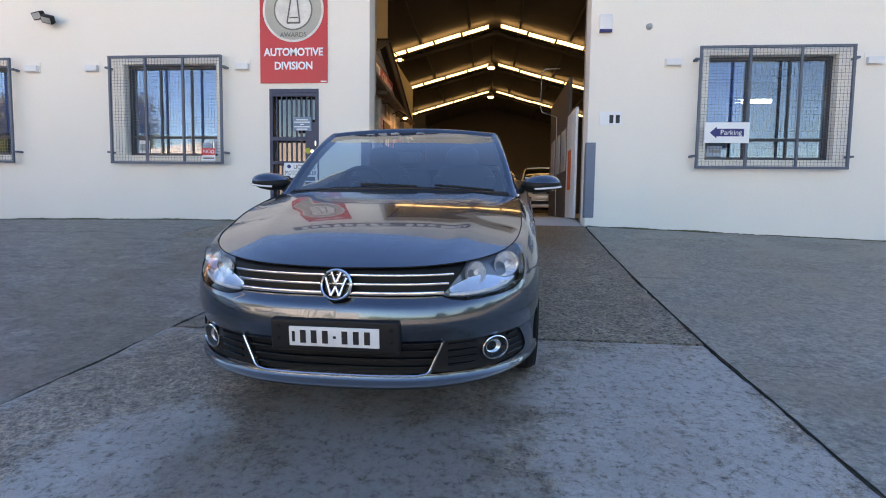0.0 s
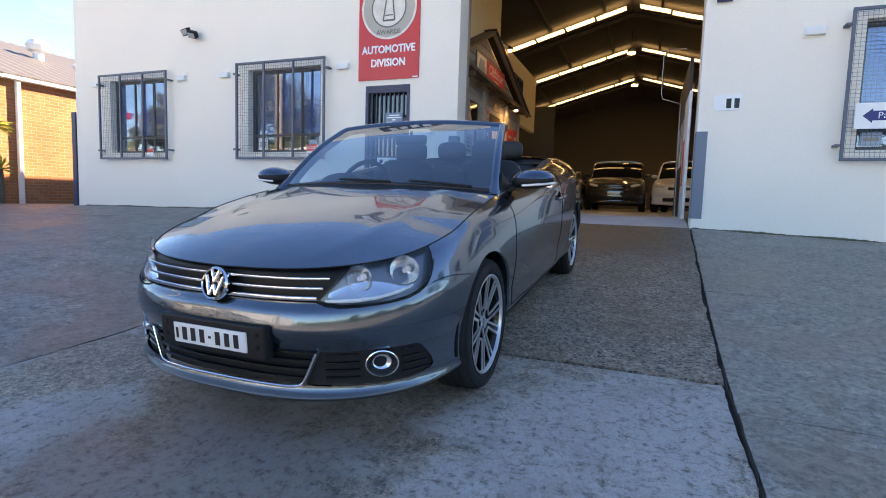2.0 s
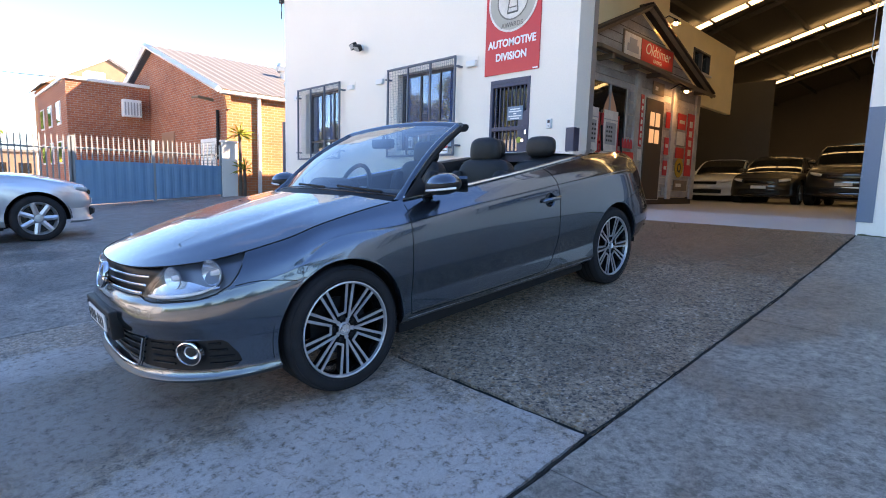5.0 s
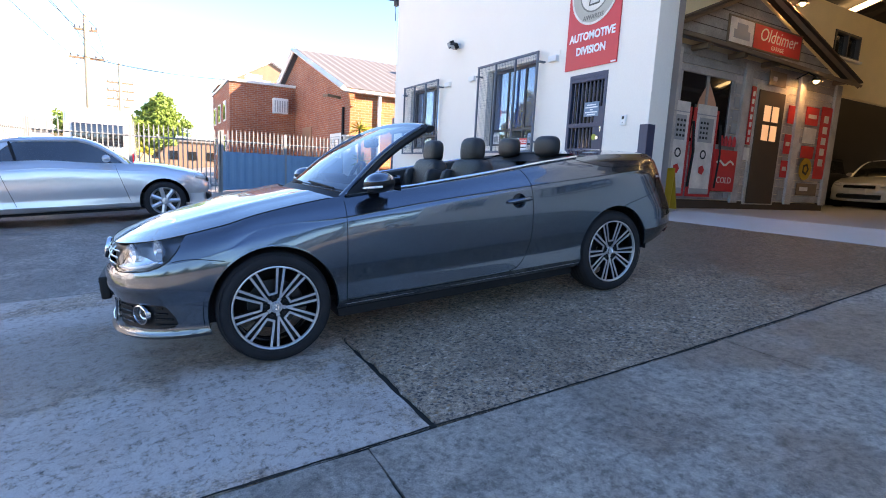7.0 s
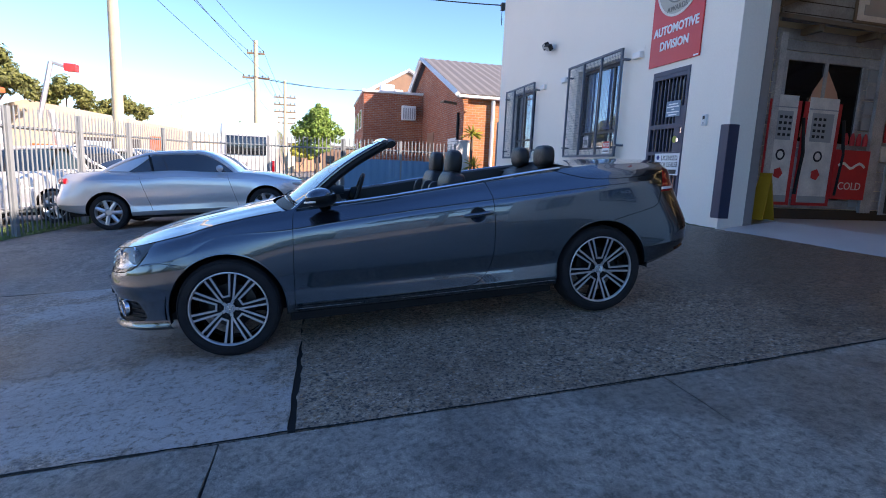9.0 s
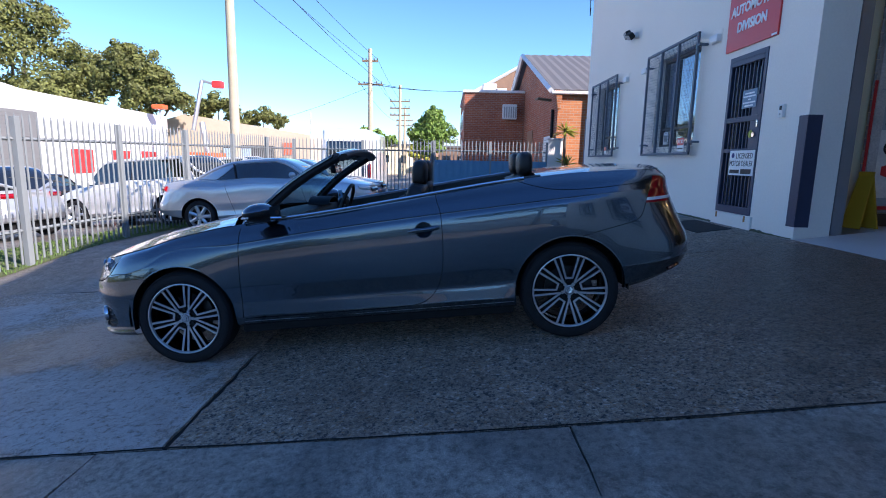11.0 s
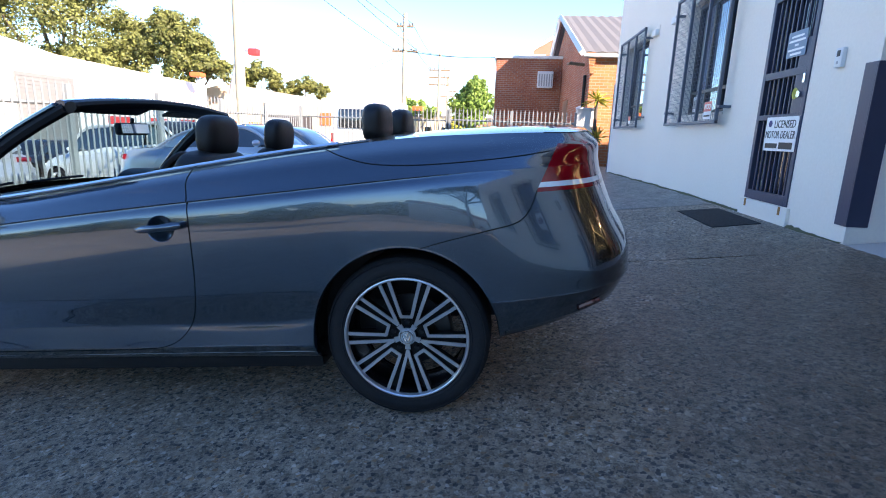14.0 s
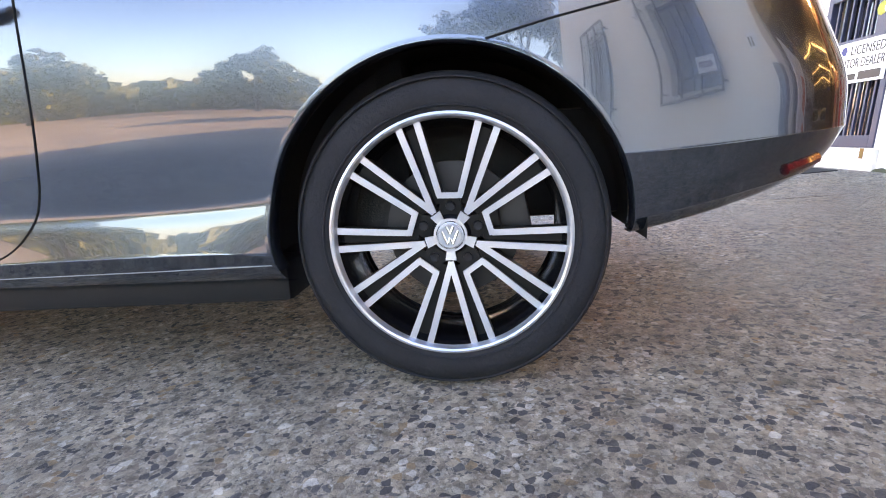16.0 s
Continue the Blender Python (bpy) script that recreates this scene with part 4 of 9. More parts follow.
def fancy_wheel(parent, m):
    """Wheel with thin machined spokes in five U-shaped pairs over gloss black; outside is +x."""
    w = part("wheel", lathe([(-0.10, 0.225), (-0.10, 0.238), (0.02, 0.215), (0.075, 0.222), (0.098, 0.232), (0.104, 0.237)], 64), GLOSS_BLACK, parent, "black rim barrel")
    w.matrix_local = m
    tp = tyre_profile(0.241, 0.319, 0.108)
    tb = lathe(tp, 72)
    tyre = part("tyre", tb, RUBBER, w, "black low-profile tyre")
    part("sidewall_rib", lathe([(0.108, 0.250), (0.1125, 0.252), (0.1125, 0.254), (0.108, 0.256)], 72), RUBBER, tyre, "raised sidewall rib")
    part("sidewall_rib", lathe([(0.104, 0.301), (0.1085, 0.303), (0.1080, 0.305), (0.103, 0.307)], 72), RUBBER, tyre, "raised sidewall rib")
    groove = bmesh.new()
    for x in (-0.06, -0.02, 0.02, 0.06):
        lathe([(x - 0.005, 0.3195), (x + 0.005, 0.3195)], 64, bm=groove)
    part("tread_groove", groove, GAP, w)
    part("rim_lip", lathe([(0.094, 0.2290), (0.108, 0.2330), (0.1105, 0.2370), (0.109, 0.2415), (0.098, 0.243)], 80), ALLOY, w, "machined bright rim lip")
    xf = 0.096

    def bar(p0, p1, wide0, wide1, face_x, depth, mat_face=True):
        a, b = Vector((p0[0], p0[1])), Vector((p1[0], p1[1]))
        d = (b - a).normalized()
        s = Vector((-d.y, d.x))
        quad = [a + s * wide0, a - s * wide0, b - s * wide1, b + s * wide1]
        bm_ = bmesh.new()
        r0, r1 = a.length, b.length
        dish = lambda q: -0.018 * (1 - min(q.length / 0.235, 1.0))
        top = [bm_.verts.new((face_x + dish(q), q.x, q.y)) for q in quad]
        bot = [bm_.verts.new((face_x + dish(q) - depth, q.x, q.y)) for q in quad]
        bm_.faces.new(top)
        bm_.faces.new(bot[::-1])
        for k in range(4):
            bm_.faces.new((top[k], bot[k], bot[(k + 1) % 4], top[(k + 1) % 4]))
        bmesh.ops.recalc_face_normals(bm_, faces=bm_.faces[:])
        return bm_

    for g in range(5):
        rot = Matrix.Rotation(g * 2 * math.pi / 5, 4, 'X')
        face, body = bmesh.new(), bmesh.new()
        for s in (-1, 1):
            u0, u1 = (0.0205 * s, 0.080), (0.0610 * s, 0.228)
            l0, l1 = (0.0330 * s, 0.044), (0.0970 * s, 0.2150)
            for p0, p1, w0, w1 in ((u0, u1, 0.0060, 0.0068), (l0, l1, 0.0062, 0.0068)):
                join(face, bar(p0, p1, w0, w1, xf, 0.006))
                join(body, bar(p0, p1, w0 - 0.0005, w1 - 0.0003, xf - 0.0061, 0.030))
            join(body, bar((0.024 * s, 0.062), (0.0745 * s, 0.222), 0.009, 0.014, xf - 0.022, 0.03))
        join(face, bar((-0.0250, 0.0805), (0.0250, 0.0805), 0.0058, 0.0058, xf, 0.006))
        join(face, bar((0.0165, 0.0227), (0.0306, 0.0421), 0.0075, 0.0115, xf - 0.001, 0.006))
        join(body, bar((0.0, 0.035), (0.0, 0.085), 0.026, 0.018, xf - 0.014, 0.03))
        a, b = face.copy(), body
        face.free()
        a.transform(rot)
        b.transform(rot)
        sp = part("spoke", b, SPOKE_BLACK, w, "black spoke body", smooth=False)
        part("spoke_face", a, ALLOY, sp, "machined silver spoke face", smooth=False)
        nut = lathe([(0, 0.0), (0.002, 0.009), (-0.012, 0.011)], 12)
        nut.transform(rot @ Matrix.Translation((xf - 0.022, 0, 0.058)))
        part("wheel_bolt", nut, BLACK_PLASTIC, w)
    part("hub", lathe([(xf - 0.05, 0.046), (xf - 0.024, 0.040), (xf - 0.019, 0.034), (xf - 0.017, 0.030)], 40), SPOKE_BLACK, w, "black hub centre")
    part("hub_ring", lathe([(xf - 0.018, 0.0345), (xf - 0.0135, 0.0340), (xf - 0.0135, 0.0290)], 40), ALLOY, w, "machined hub ring")
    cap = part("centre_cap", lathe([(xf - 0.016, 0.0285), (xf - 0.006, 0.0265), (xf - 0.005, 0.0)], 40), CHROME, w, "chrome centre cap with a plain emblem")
    em = bmesh.new()
    disc(xf - 0.0045, 0, 0, 0, 0.0230, 'X', 0.0012, 32, em)
    part("emblem_field", em, GREY_PRINT, cap)
    zz = bmesh.new()
    for p, q in (((-0.018, 0.012), (-0.006, -0.018)), ((-0.006, -0.018), (0.0, -0.004)), ((0.0, -0.004), (0.006, -0.018)), ((0.006, -0.018), (0.018, 0.012)), ((-0.008, 0.022), (0.0, 0.004)), ((0.0, 0.004), (0.008, 0.022))):
        tube([(xf - 0.0028, p[0] * 0.9, p[1] * 0.9), (xf - 0.0028, q[0] * 0.9, q[1] * 0.9)], 0.0022, 5, zz)
    part("emblem", zz, CHROME, cap)
    part("brake_disc", lathe([(-0.02, 0.06), (-0.005, 0.06), (-0.005, 0.145), (-0.02, 0.145)], 48), BRAKE_IRON, w, "grey brake disc")
    cal = box(-0.045, 0.02, -0.055, 0.055, 0.100, 0.165, 0.012)
    cal.transform(Matrix.Rotation(radians(-78), 4, 'X'))
    part("brake_caliper", cal, BRAKE_IRON, w, "dark brake caliper")
    part("brake_hub", lathe([(0.0, 0.0), (0.055, 0.0), (0.05, 0.058), (0.0, 0.062)], 32), BLACK_PLASTIC, w)
    return w


e2 = Vector((0.0198, 0.9942, 0.1056)).normalized()
e1 = Vector((0.9998, -0.0199, 0.0)).normalized()
e3 = e1.cross(e2)
e1 = e2.cross(e3)
CAR = Matrix(((e1.x, e2.x, e3.x, -0.226), (e1.y, e2.y, e3.y, -5.3857), (e1.z, e2.z, e3.z, -0.7513), (0, 0, 0, 1)))
WB, WZ, ARCH = 2.562, 0.314, 0.356

car = thing("convertible_car", CAR, "dark grey metallic open-top convertible car parked on the driveway slab", "car")
PLAN = [(0, -0.868), (0.22, -0.860), (0.42, -0.822), (0.60, -0.735), (0.74, -0.600), (0.825, -0.44), (0.868, -0.24), (0.882, 0.0), (0.884, 0.4),
        (0.893, 0.95), (0.895, 1.5), (0.895, 2.1), (0.893, 2.57), (0.88, 2.90), (0.845, 3.14), (0.765, 3.31), (0.60, 3.42), (0.32, 3.485), (0, 3.50)]
# profiles: sill, lower lip, lower side, mid, upper mid, crease below, crease, shoulder, top edge
SECTIONS = {
    0: [(0.09, 0.185), (0.03, 0.19), (0.0, 0.215), (0.028, 0.26), (0.03, 0.40), (0.0, 0.47), (0.012, 0.545), (0.040, 0.588), (0.048, 0.640), (0.056, 0.682), (0.070, 0.704)],
    2: [(0.09, 0.19), (0.03, 0.195), (0.0, 0.22), (0.025, 0.265), (0.028, 0.40), (0.0, 0.475), (0.012, 0.545), (0.038, 0.588), (0.050, 0.640), (0.062, 0.688), (0.080, 0.714)],
    4: [(0.09, 0.20), (0.03, 0.205), (0.0, 0.23), (0.015, 0.275), (0.018, 0.40), (0.0, 0.48), (0.006, 0.56), (0.022, 0.612), (0.045, 0.662), (0.070, 0.708), (0.100, 0.740)],
    6: [(0.09, 0.215), (0.03, 0.22), (0.0, 0.25), (0.004, 0.30), (0.002, 0.42), (0.0, 0.50), (0.006, 0.60), (0.018, 0.67), (0.036, 0.726), (0.066, 0.772), (0.108, 0.797)],
    7: [(0.09, 0.22), (0.04, 0.225), (0.012, 0.25), (0.006, 0.31), (0.0, 0.42), (0.0, 0.52), (0.008, 0.62), (0.024, 0.71), (0.05, 0.775), (0.075, 0.822), (0.110, 0.850)],
    8: [(0.11, 0.22), (0.080, 0.226), (0.050, 0.25), (0.019, 0.302), (0.020, 0.40), (0.004, 0.53), (0.004, 0.65), (0.012, 0.745), (0.020, 0.79), (0.058, 0.855), (0.115, 0.902)],
    9: [(0.12, 0.22), (0.085, 0.226), (0.050, 0.25), (0.013, 0.302), (0.019, 0.40), (0.003, 0.53), (0.002, 0.68), (0.010, 0.79), (0.018, 0.835), (0.062, 0.89), (0.128, 0.932)],
    10: [(0.12, 0.22), (0.085, 0.226), (0.050, 0.25), (0.010, 0.302), (0.019, 0.40), (0.003, 0.53), (0.002, 0.70), (0.010, 0.82), (0.018, 0.868), (0.062, 0.935), (0.130, 0.978)],
    11: [(0.11, 0.22), (0.075, 0.226), (0.040, 0.25), (0.005, 0.302), (0.018, 0.40), (0.003, 0.55), (0.0, 0.72), (0.010, 0.85), (0.020, 0.895), (0.080, 0.975), (0.175, 1.030)],
    12: [(0.10, 0.23), (0.05, 0.235), (0.01, 0.26), (0.005, 0.32), (0.0, 0.45), (0.0, 0.60), (0.002, 0.74), (0.012, 0.87), (0.024, 0.915), (0.100, 0.995), (0.225, 1.055)],
    13: [(0.12, 0.285), (0.06, 0.29), (0.030, 0.32), (0.016, 0.37), (0.0, 0.45), (0.004, 0.60), (0.012, 0.74), (0.030, 0.87), (0.048, 0.920), (0.110, 0.992), (0.225, 1.050)],
    15: [(0.15, 0.352), (0.09, 0.358), (0.044, 0.385), (0.020, 0.425), (0.0, 0.468), (0.006, 0.58), (0.050, 0.72), (0.096, 0.855), (0.115, 0.915), (0.140, 0.980), (0.200, 1.034)],
    18: [(0.17, 0.357), (0.10, 0.363), (0.046, 0.388), (0.022, 0.428), (0.0, 0.475), (0.006, 0.60), (0.075, 0.72), (0.118, 0.855), (0.122, 0.92), (0.112, 0.985), (0.145, 1.030)],
}


def sharpen(p, k, near=0.09, cut=0.0):
    """Tightens the bend at point k; cut makes a small undercut below it."""
    a, b, c = (np.array(p[i]) for i in (k - 1, k, k + 1))
    low = (b[0] + cut, b[1] - 0.007) if cut else tuple(b + (a - b) * near)
    return p[:k] + [low, p[k], tuple(b + (c - b) * near)] + p[k + 1:]


UNDERCUT = {8: 0.002, 9: 0.0045, 10: 0.005, 11: 0.005, 12: 0.004}
SECTIONS = {k: sharpen(sharpen(sharpen(p, 8 if k >= 7 else 7, cut=UNDERCUT.get(k, 0.0)), 4, 0.35 if 7 <= k <= 12 else 0.09), 3 if 8 <= k <= 11 else 2) for k, p in SECTIONS.items()}
P = band(PLAN, SECTIONS, 361, 97)
body = band_mesh(P, [(0.0, WZ, ARCH), (WB, WZ, ARCH)])
keep_normals(body)
from mathutils.bvhtree import BVHTree
TREE = BVHTree.FromBMesh(body)
side_ = lambda c: abs(c.x) > 0.55
# shut lines as cuts
slice_mesh(body, (0, 0.43, 0.6), Vector((0, 1, -0.075)), lambda c: side_(c) and 0.3 < c.y < 0.6)
slice_mesh(body, (0, 1.765, 0.70), Vector((0, 1, -0.02)), lambda c: side_(c) and 1.5 < c.y < 1.9)
slice_mesh(body, (0, 1.0, 0.285), Vector((0, -0.012, 1)), lambda c: side_(c) and 0.35 < c.y < 1.75 and c.z < 0.4)
slice_mesh(body, (0, -0.24, 0.63), Vector((0, 0.17, 1)), lambda c: side_(c) and -0.6 < c.y < -0.1)
slice_mesh(body, (0, 2.74, 0.684), Vector((0, -0.19, 1)), lambda c: side_(c) and 2.5 < c.y < 3.04)
slice_mesh(body, (0, 3.06, 0.80), Vector((0, 1, -0.75)), lambda c: 2.9 < c.y < 3.3 and 0.6 < c.z < 0.95)
# round bowl behind the door handle
BOWL = (1.655, 0.784, 0.056, 0.050)
for k in range(18):
    a = 2 * math.pi * k / 18
    no = Vector((0, math.cos(a) / BOWL[2], math.sin(a) / BOWL[3])).normalized()
    slice_mesh(body, (0, BOWL[0] + BOWL[2] * math.cos(a), BOWL[1] + BOWL[3] * math.sin(a)), no, lambda c: side_(c) and abs(c.y - BOWL[0]) < 0.085 and abs(c.z - BOWL[1]) < 0.08)
# lamps and grilles as cuts
front = lambda c: c.y < -0.3
# outlines as seen from the car's corner: u = |x| + y across, z up, run anticlockwise
LAMP = [(-0.345, 0.596), (-0.30, 0.581), (-0.225, 0.574), (-0.11, 0.576), (0.03, 0.581), (0.13, 0.590), (0.21, 0.606), (0.262, 0.630), (0.297, 0.662), (0.318, 0.700), (0.325, 0.745), (0.32, 0.80), (-0.05, 0.80)]
RECESS = [(-0.425, 0.262), (0.0, 0.262), (0.16, 0.268), (0.25, 0.280), (0.285, 0.300), (0.27, 0.335), (0.215, 0.388), (0.18, 0.402), (-0.345, 0.402)]


def cut_outline(sx, pts, zone):
    for (u0, z0), (u1, z1) in zip(pts, pts[1:] + pts[:1]):
        no = Vector((sx * (z1 - z0), z1 - z0, u0 - u1))
        slice_mesh(body, (sx * u0, 0, z0), no, lambda c: zone(c) and c.x * sx > 0.3)


def within(c, pts):
    u = abs(c.x) + c.y
    return all((u1 - u0) * (c.z - z0) - (z1 - z0) * (u - u0) > 0 for (u0, z0), (u1, z1) in zip(pts, pts[1:] + pts[:1]))


for sx in (-1, 1):
    cut_outline(sx, LAMP, lambda c: front(c) and c.z > 0.52)
    cut_outline(sx, RECESS, lambda c: front(c) and c.z < 0.45)
slice_mesh(body, (0, 0, 0.592), Vector((0, 0, 1)), lambda c: front(c) and abs(c.x) < 0.5)
for z in (0.255, 0.408):
    slice_mesh(body, (0, 0, z), Vector((0, 0, 1)), lambda c: front(c) and abs(c.x) < 0.5)
for sx in (-1, 1):
    slice_mesh(body, (sx * 0.40, 0, 0.33), Vector((sx, 0, -0.45)), lambda c, sx=sx: front(c) and 0.25 < c.x * sx < 0.55 and c.z < 0.45)
slice_mesh(body, (0, 0, 0.238), Vector((0, 0, 1)), lambda c: c.y < -0.15)
# tail lamps
tail = lambda c: c.y > 2.95 and c.z > 0.8
for z in (0.834, 0.849, 0.867):
    slice_mesh(body, (0, 3.08, z), Vector((0, 0.03, 1)), tail)
slice_mesh(body, (0, 3.075, 0.842), Vector((0, 1, -0.56)), tail)
slice_mesh(body, (0, 3.2, 0.992), Vector((0, 0.1, 1)), tail)


def sort_body(c):
    x, y, z = abs(c.x), c.y, c.z
    if y < -0.3 or (y < 0.1 and z < 0.3):
        if y < -0.3 and within(c, LAMP):
            return "headlight", c.x > 0
        if x < 0.56 and 0.592 < z and (x + y) < -0.345 + (z - 0.596) * 1.446:
            return "grille", 0
        if z < 0.238:
            return "lip", 0
        if 0.255 < z < 0.408 and x < 0.40 + 0.45 * (z - 0.33):
            return "intake", 0
        if within(c, RECESS):
            return "fog", c.x > 0
        if z < 0.63 - 0.17 * (y + 0.24) and x + y < 0.40 or x < 0.56:
            return "front", 0
        return ("fender", c.x > 0) if x > 0.4 else ("front", 0)
    if tail(c) and x > 0.40 and y - 3.075 > 0.56 * (z - 0.842) and z > 0.834 - 0.03 * (y - 3.08) and z < 0.992 - 0.1 * (y - 3.2):
        return ("reverse" if 0.849 < z + 0.03 * (y - 3.08) < 0.867 else "tail"), c.x > 0
    if x > 0.55 and ((y - BOWL[0]) / BOWL[2]) ** 2 + ((z - BOWL[1]) / BOWL[3]) ** 2 < 1.0:
        return "bowl", 0
    if x > 0.55 or y < 3:
        if y < 0.43 + 0.075 * (z - 0.6):
            return "fender", c.x > 0
        if y < 1.765 + 0.02 * (z - 0.70) and z > 0.285 + 0.012 * (y - 1.0):
            return "door", c.x > 0
        if y < 1.765 and z < 0.30:
            return "sill", c.x > 0
        if z > 0.684 + 0.19 * (y - 2.74) and y < 3.06 + 0.75 * (z - 0.80):
            return "quarter", c.x > 0
        if y < WB:
            return ("quarter", c.x > 0) if z > 0.29 else ("sill", c.x > 0)
    return "rear", 0


spec = {("grille", 0): ("upper_grille", SPOKE_BLACK, "black upper grille"), ("intake", 0): ("lower_grille", BLACK_PLASTIC, "black lower air intake"),
        ("lip", 0): ("front_lip", LIP, "satin grey front lip"), ("front", 0): ("front_bumper", PAINT, ""), ("rear", 0): ("rear_bumper", PAINT, "")}
for s in (True, False):
    spec |= {("headlight", s): ("headlight_lens", LENS, "clear headlight lens"), ("fog", s): ("fog_lamp_surround", BLACK_PLASTIC, "black ribbed fog lamp surround"),
             ("fender", s): ("front_fender", PAINT, ""), ("door", s): ("door", PAINT, ""), ("quarter", s): ("rear_quarter_panel", PAINT, ""),
             ("sill", s): ("sill", PAINT, ""), ("tail", s): ("tail_light", RED_LENS, "red tail light lens"), ("reverse", s): ("reversing_light", WHITE_LENS, "white strip across the tail light")}
skin = panels(body, sort_body, spec, car)
for what, back in ((("grille", 0), 0.030), (("intake", 0), 0.030), (("fog", True), 0.014), (("fog", False), 0.014)):
    for v in skin[what].data.vertices:
        v.co += Vector((0 if what[1] == 0 else -0.4 * math.copysign(back, v.co.x), back, 0))
body.free()

# bonnet and boot lid between the two top edges
T = P[:, -1, :]
yc = [(-0.80, 0.704), (-0.76, 0.727), (-0.68, 0.757), (-0.58, 0.790), (-0.45, 0.826), (-0.25, 0.868), (0.0, 0.905), (0.2, 0.931), (0.42, 0.958)]
dc = [(2.05, 1.055), (2.4, 1.080), (2.8, 1.087), (3.1, 1.076), (3.30, 1.058), (3.40, 1.034)]


def lid(edge, centre, nx=40, power=2.4, bend=0.0, dome=0.0):
    ys_ = [c[0] for c in centre]
    fit_ = np.polyfit(ys_, [c[1] for c in centre], 4)
    bm_ = bmesh.new()
    rows = []
    for x, y, z in edge:
        row = []
        for u in [k / nx * 2 - 1 for k in range(nx + 1)]:
            yy = y - bend * (1 - u * u) * max(0.0, (y - ys_[0]) / (ys_[-1] - ys_[0])) ** 3
            zc = float(np.polyval(fit_, min(max(yy, ys_[0]), ys_[-1])))
            ridge = dome * math.exp(-((abs(u) - 0.66) / 0.07) ** 2) * min(1.0, max(0.0, (yy + 0.75) / 0.5))
            row.append(bm_.verts.new((x * u, yy, z + (zc - z) * (1 - abs(u) ** power) + ridge)))
        rows.append(row)
    for a, b in zip(rows, rows[1:]):
        for k in range(nx):
            if (a[k].co - a[k + 1].co).length < 1e-6:
                bm_.faces.new((a[k], b[k + 1], b[k]))
            else:
                bm_.faces.new((a[k], a[k + 1], b[k + 1], b[k]))
    bmesh.ops.remove_doubles(bm_, verts=bm_.verts[:], dist=1e-5)
    bmesh.ops.recalc_face_normals(bm_, faces=bm_.faces[:])
    if sum(f.normal.z for f in bm_.faces) < 0:
        bmesh.ops.reverse_faces(bm_, faces=bm_.faces[:])
    return bm_


hood_edge = [p for p in T if p[1] <= 0.42]
bonnet = part("bonnet", lid(hood_edge, yc, bend=0.15, dome=0.006), PAINT, car, "smooth dark grey bonnet")
deck_edge = [p for p in T if p[1] >= 2.42]
boot = part("boot_lid", lid(deck_edge, dc, power=3.0), PAINT, car, "long boot lid over the folded roof")

# shut lines drawn as dark gaps along the cuts
DOOR_F = [(0.43 + 0.075 * (z - 0.6), z) for z in np.linspace(0.29, 0.88, 7)]
DOOR_R = [(1.42, 0.291), (1.56, 0.302), (1.65, 0.335), (1.715, 0.41), (1.752, 0.52), (1.768, 0.66), (1.772, 0.80), (1.768, 0.89), (1.752, 0.95), (1.742, 1.0)]
for s in (-1, 1):
    for yz in (DOOR_F, DOOR_R, [(0.42, 0.286), (1.0, 0.288), (1.42, 0.291)], [(-0.24, 0.618), (-0.30, 0.630), (-0.37, 0.641), (-0.43, 0.642), (-0.49, 0.634)],
               [(2.652, 0.664), (2.76, 0.688), (2.9, 0.714), (3.0, 0.735), (3.045, 0.775), (3.075, 0.84)],
               [(2.28, 1.035), (2.36, 1.005), (2.48, 0.972), (2.62, 0.958), (2.8, 0.956), (3.0, 0.962), (3.13, 0.972)]):
        ln = line_on(TREE, yz, s)
        if len(ln) > 1:
            part("panel_gap", tube(ln, 0.0021, 6), GAP, car)
    for e in (hood_edge,):
        part("panel_gap", tube([(p[0] * s, p[1], p[2] + 0.0005) for p in e[::3]], 0.0027, 6), GAP, car)
    part("panel_gap", tube([(p[0] * s, p[1], p[2] + 0.0) for p in deck_edge[::3] if p[1] > 3.1], 0.002, 6), GAP, car)

# bright belt moulding from mirror to the rear deck
for s in (-1, 1):
    line = [(p[0] * s + s * 0.002, p[1], p[2] + 0.007) for p in T if 0.47 < p[1] < 2.35][::2]
    part("belt_moulding", tube(line, 0.0085, 8, flat=1.0), CHROME, car, "bright satin belt moulding")
    wp = [((s * 1.6, y, z), (-s, 0, 0)) for y, z in [(0.40, 0.262), (0.8, 0.262), (1.2, 0.264), (1.6, 0.266), (1.95, 0.268), (2.2, 0.272)]]
    part("sill_trim", tube(on_surface(TREE, wp, -0.0005), 0.0014, 6), GREY_STEEL, car, "thin bright sill line")

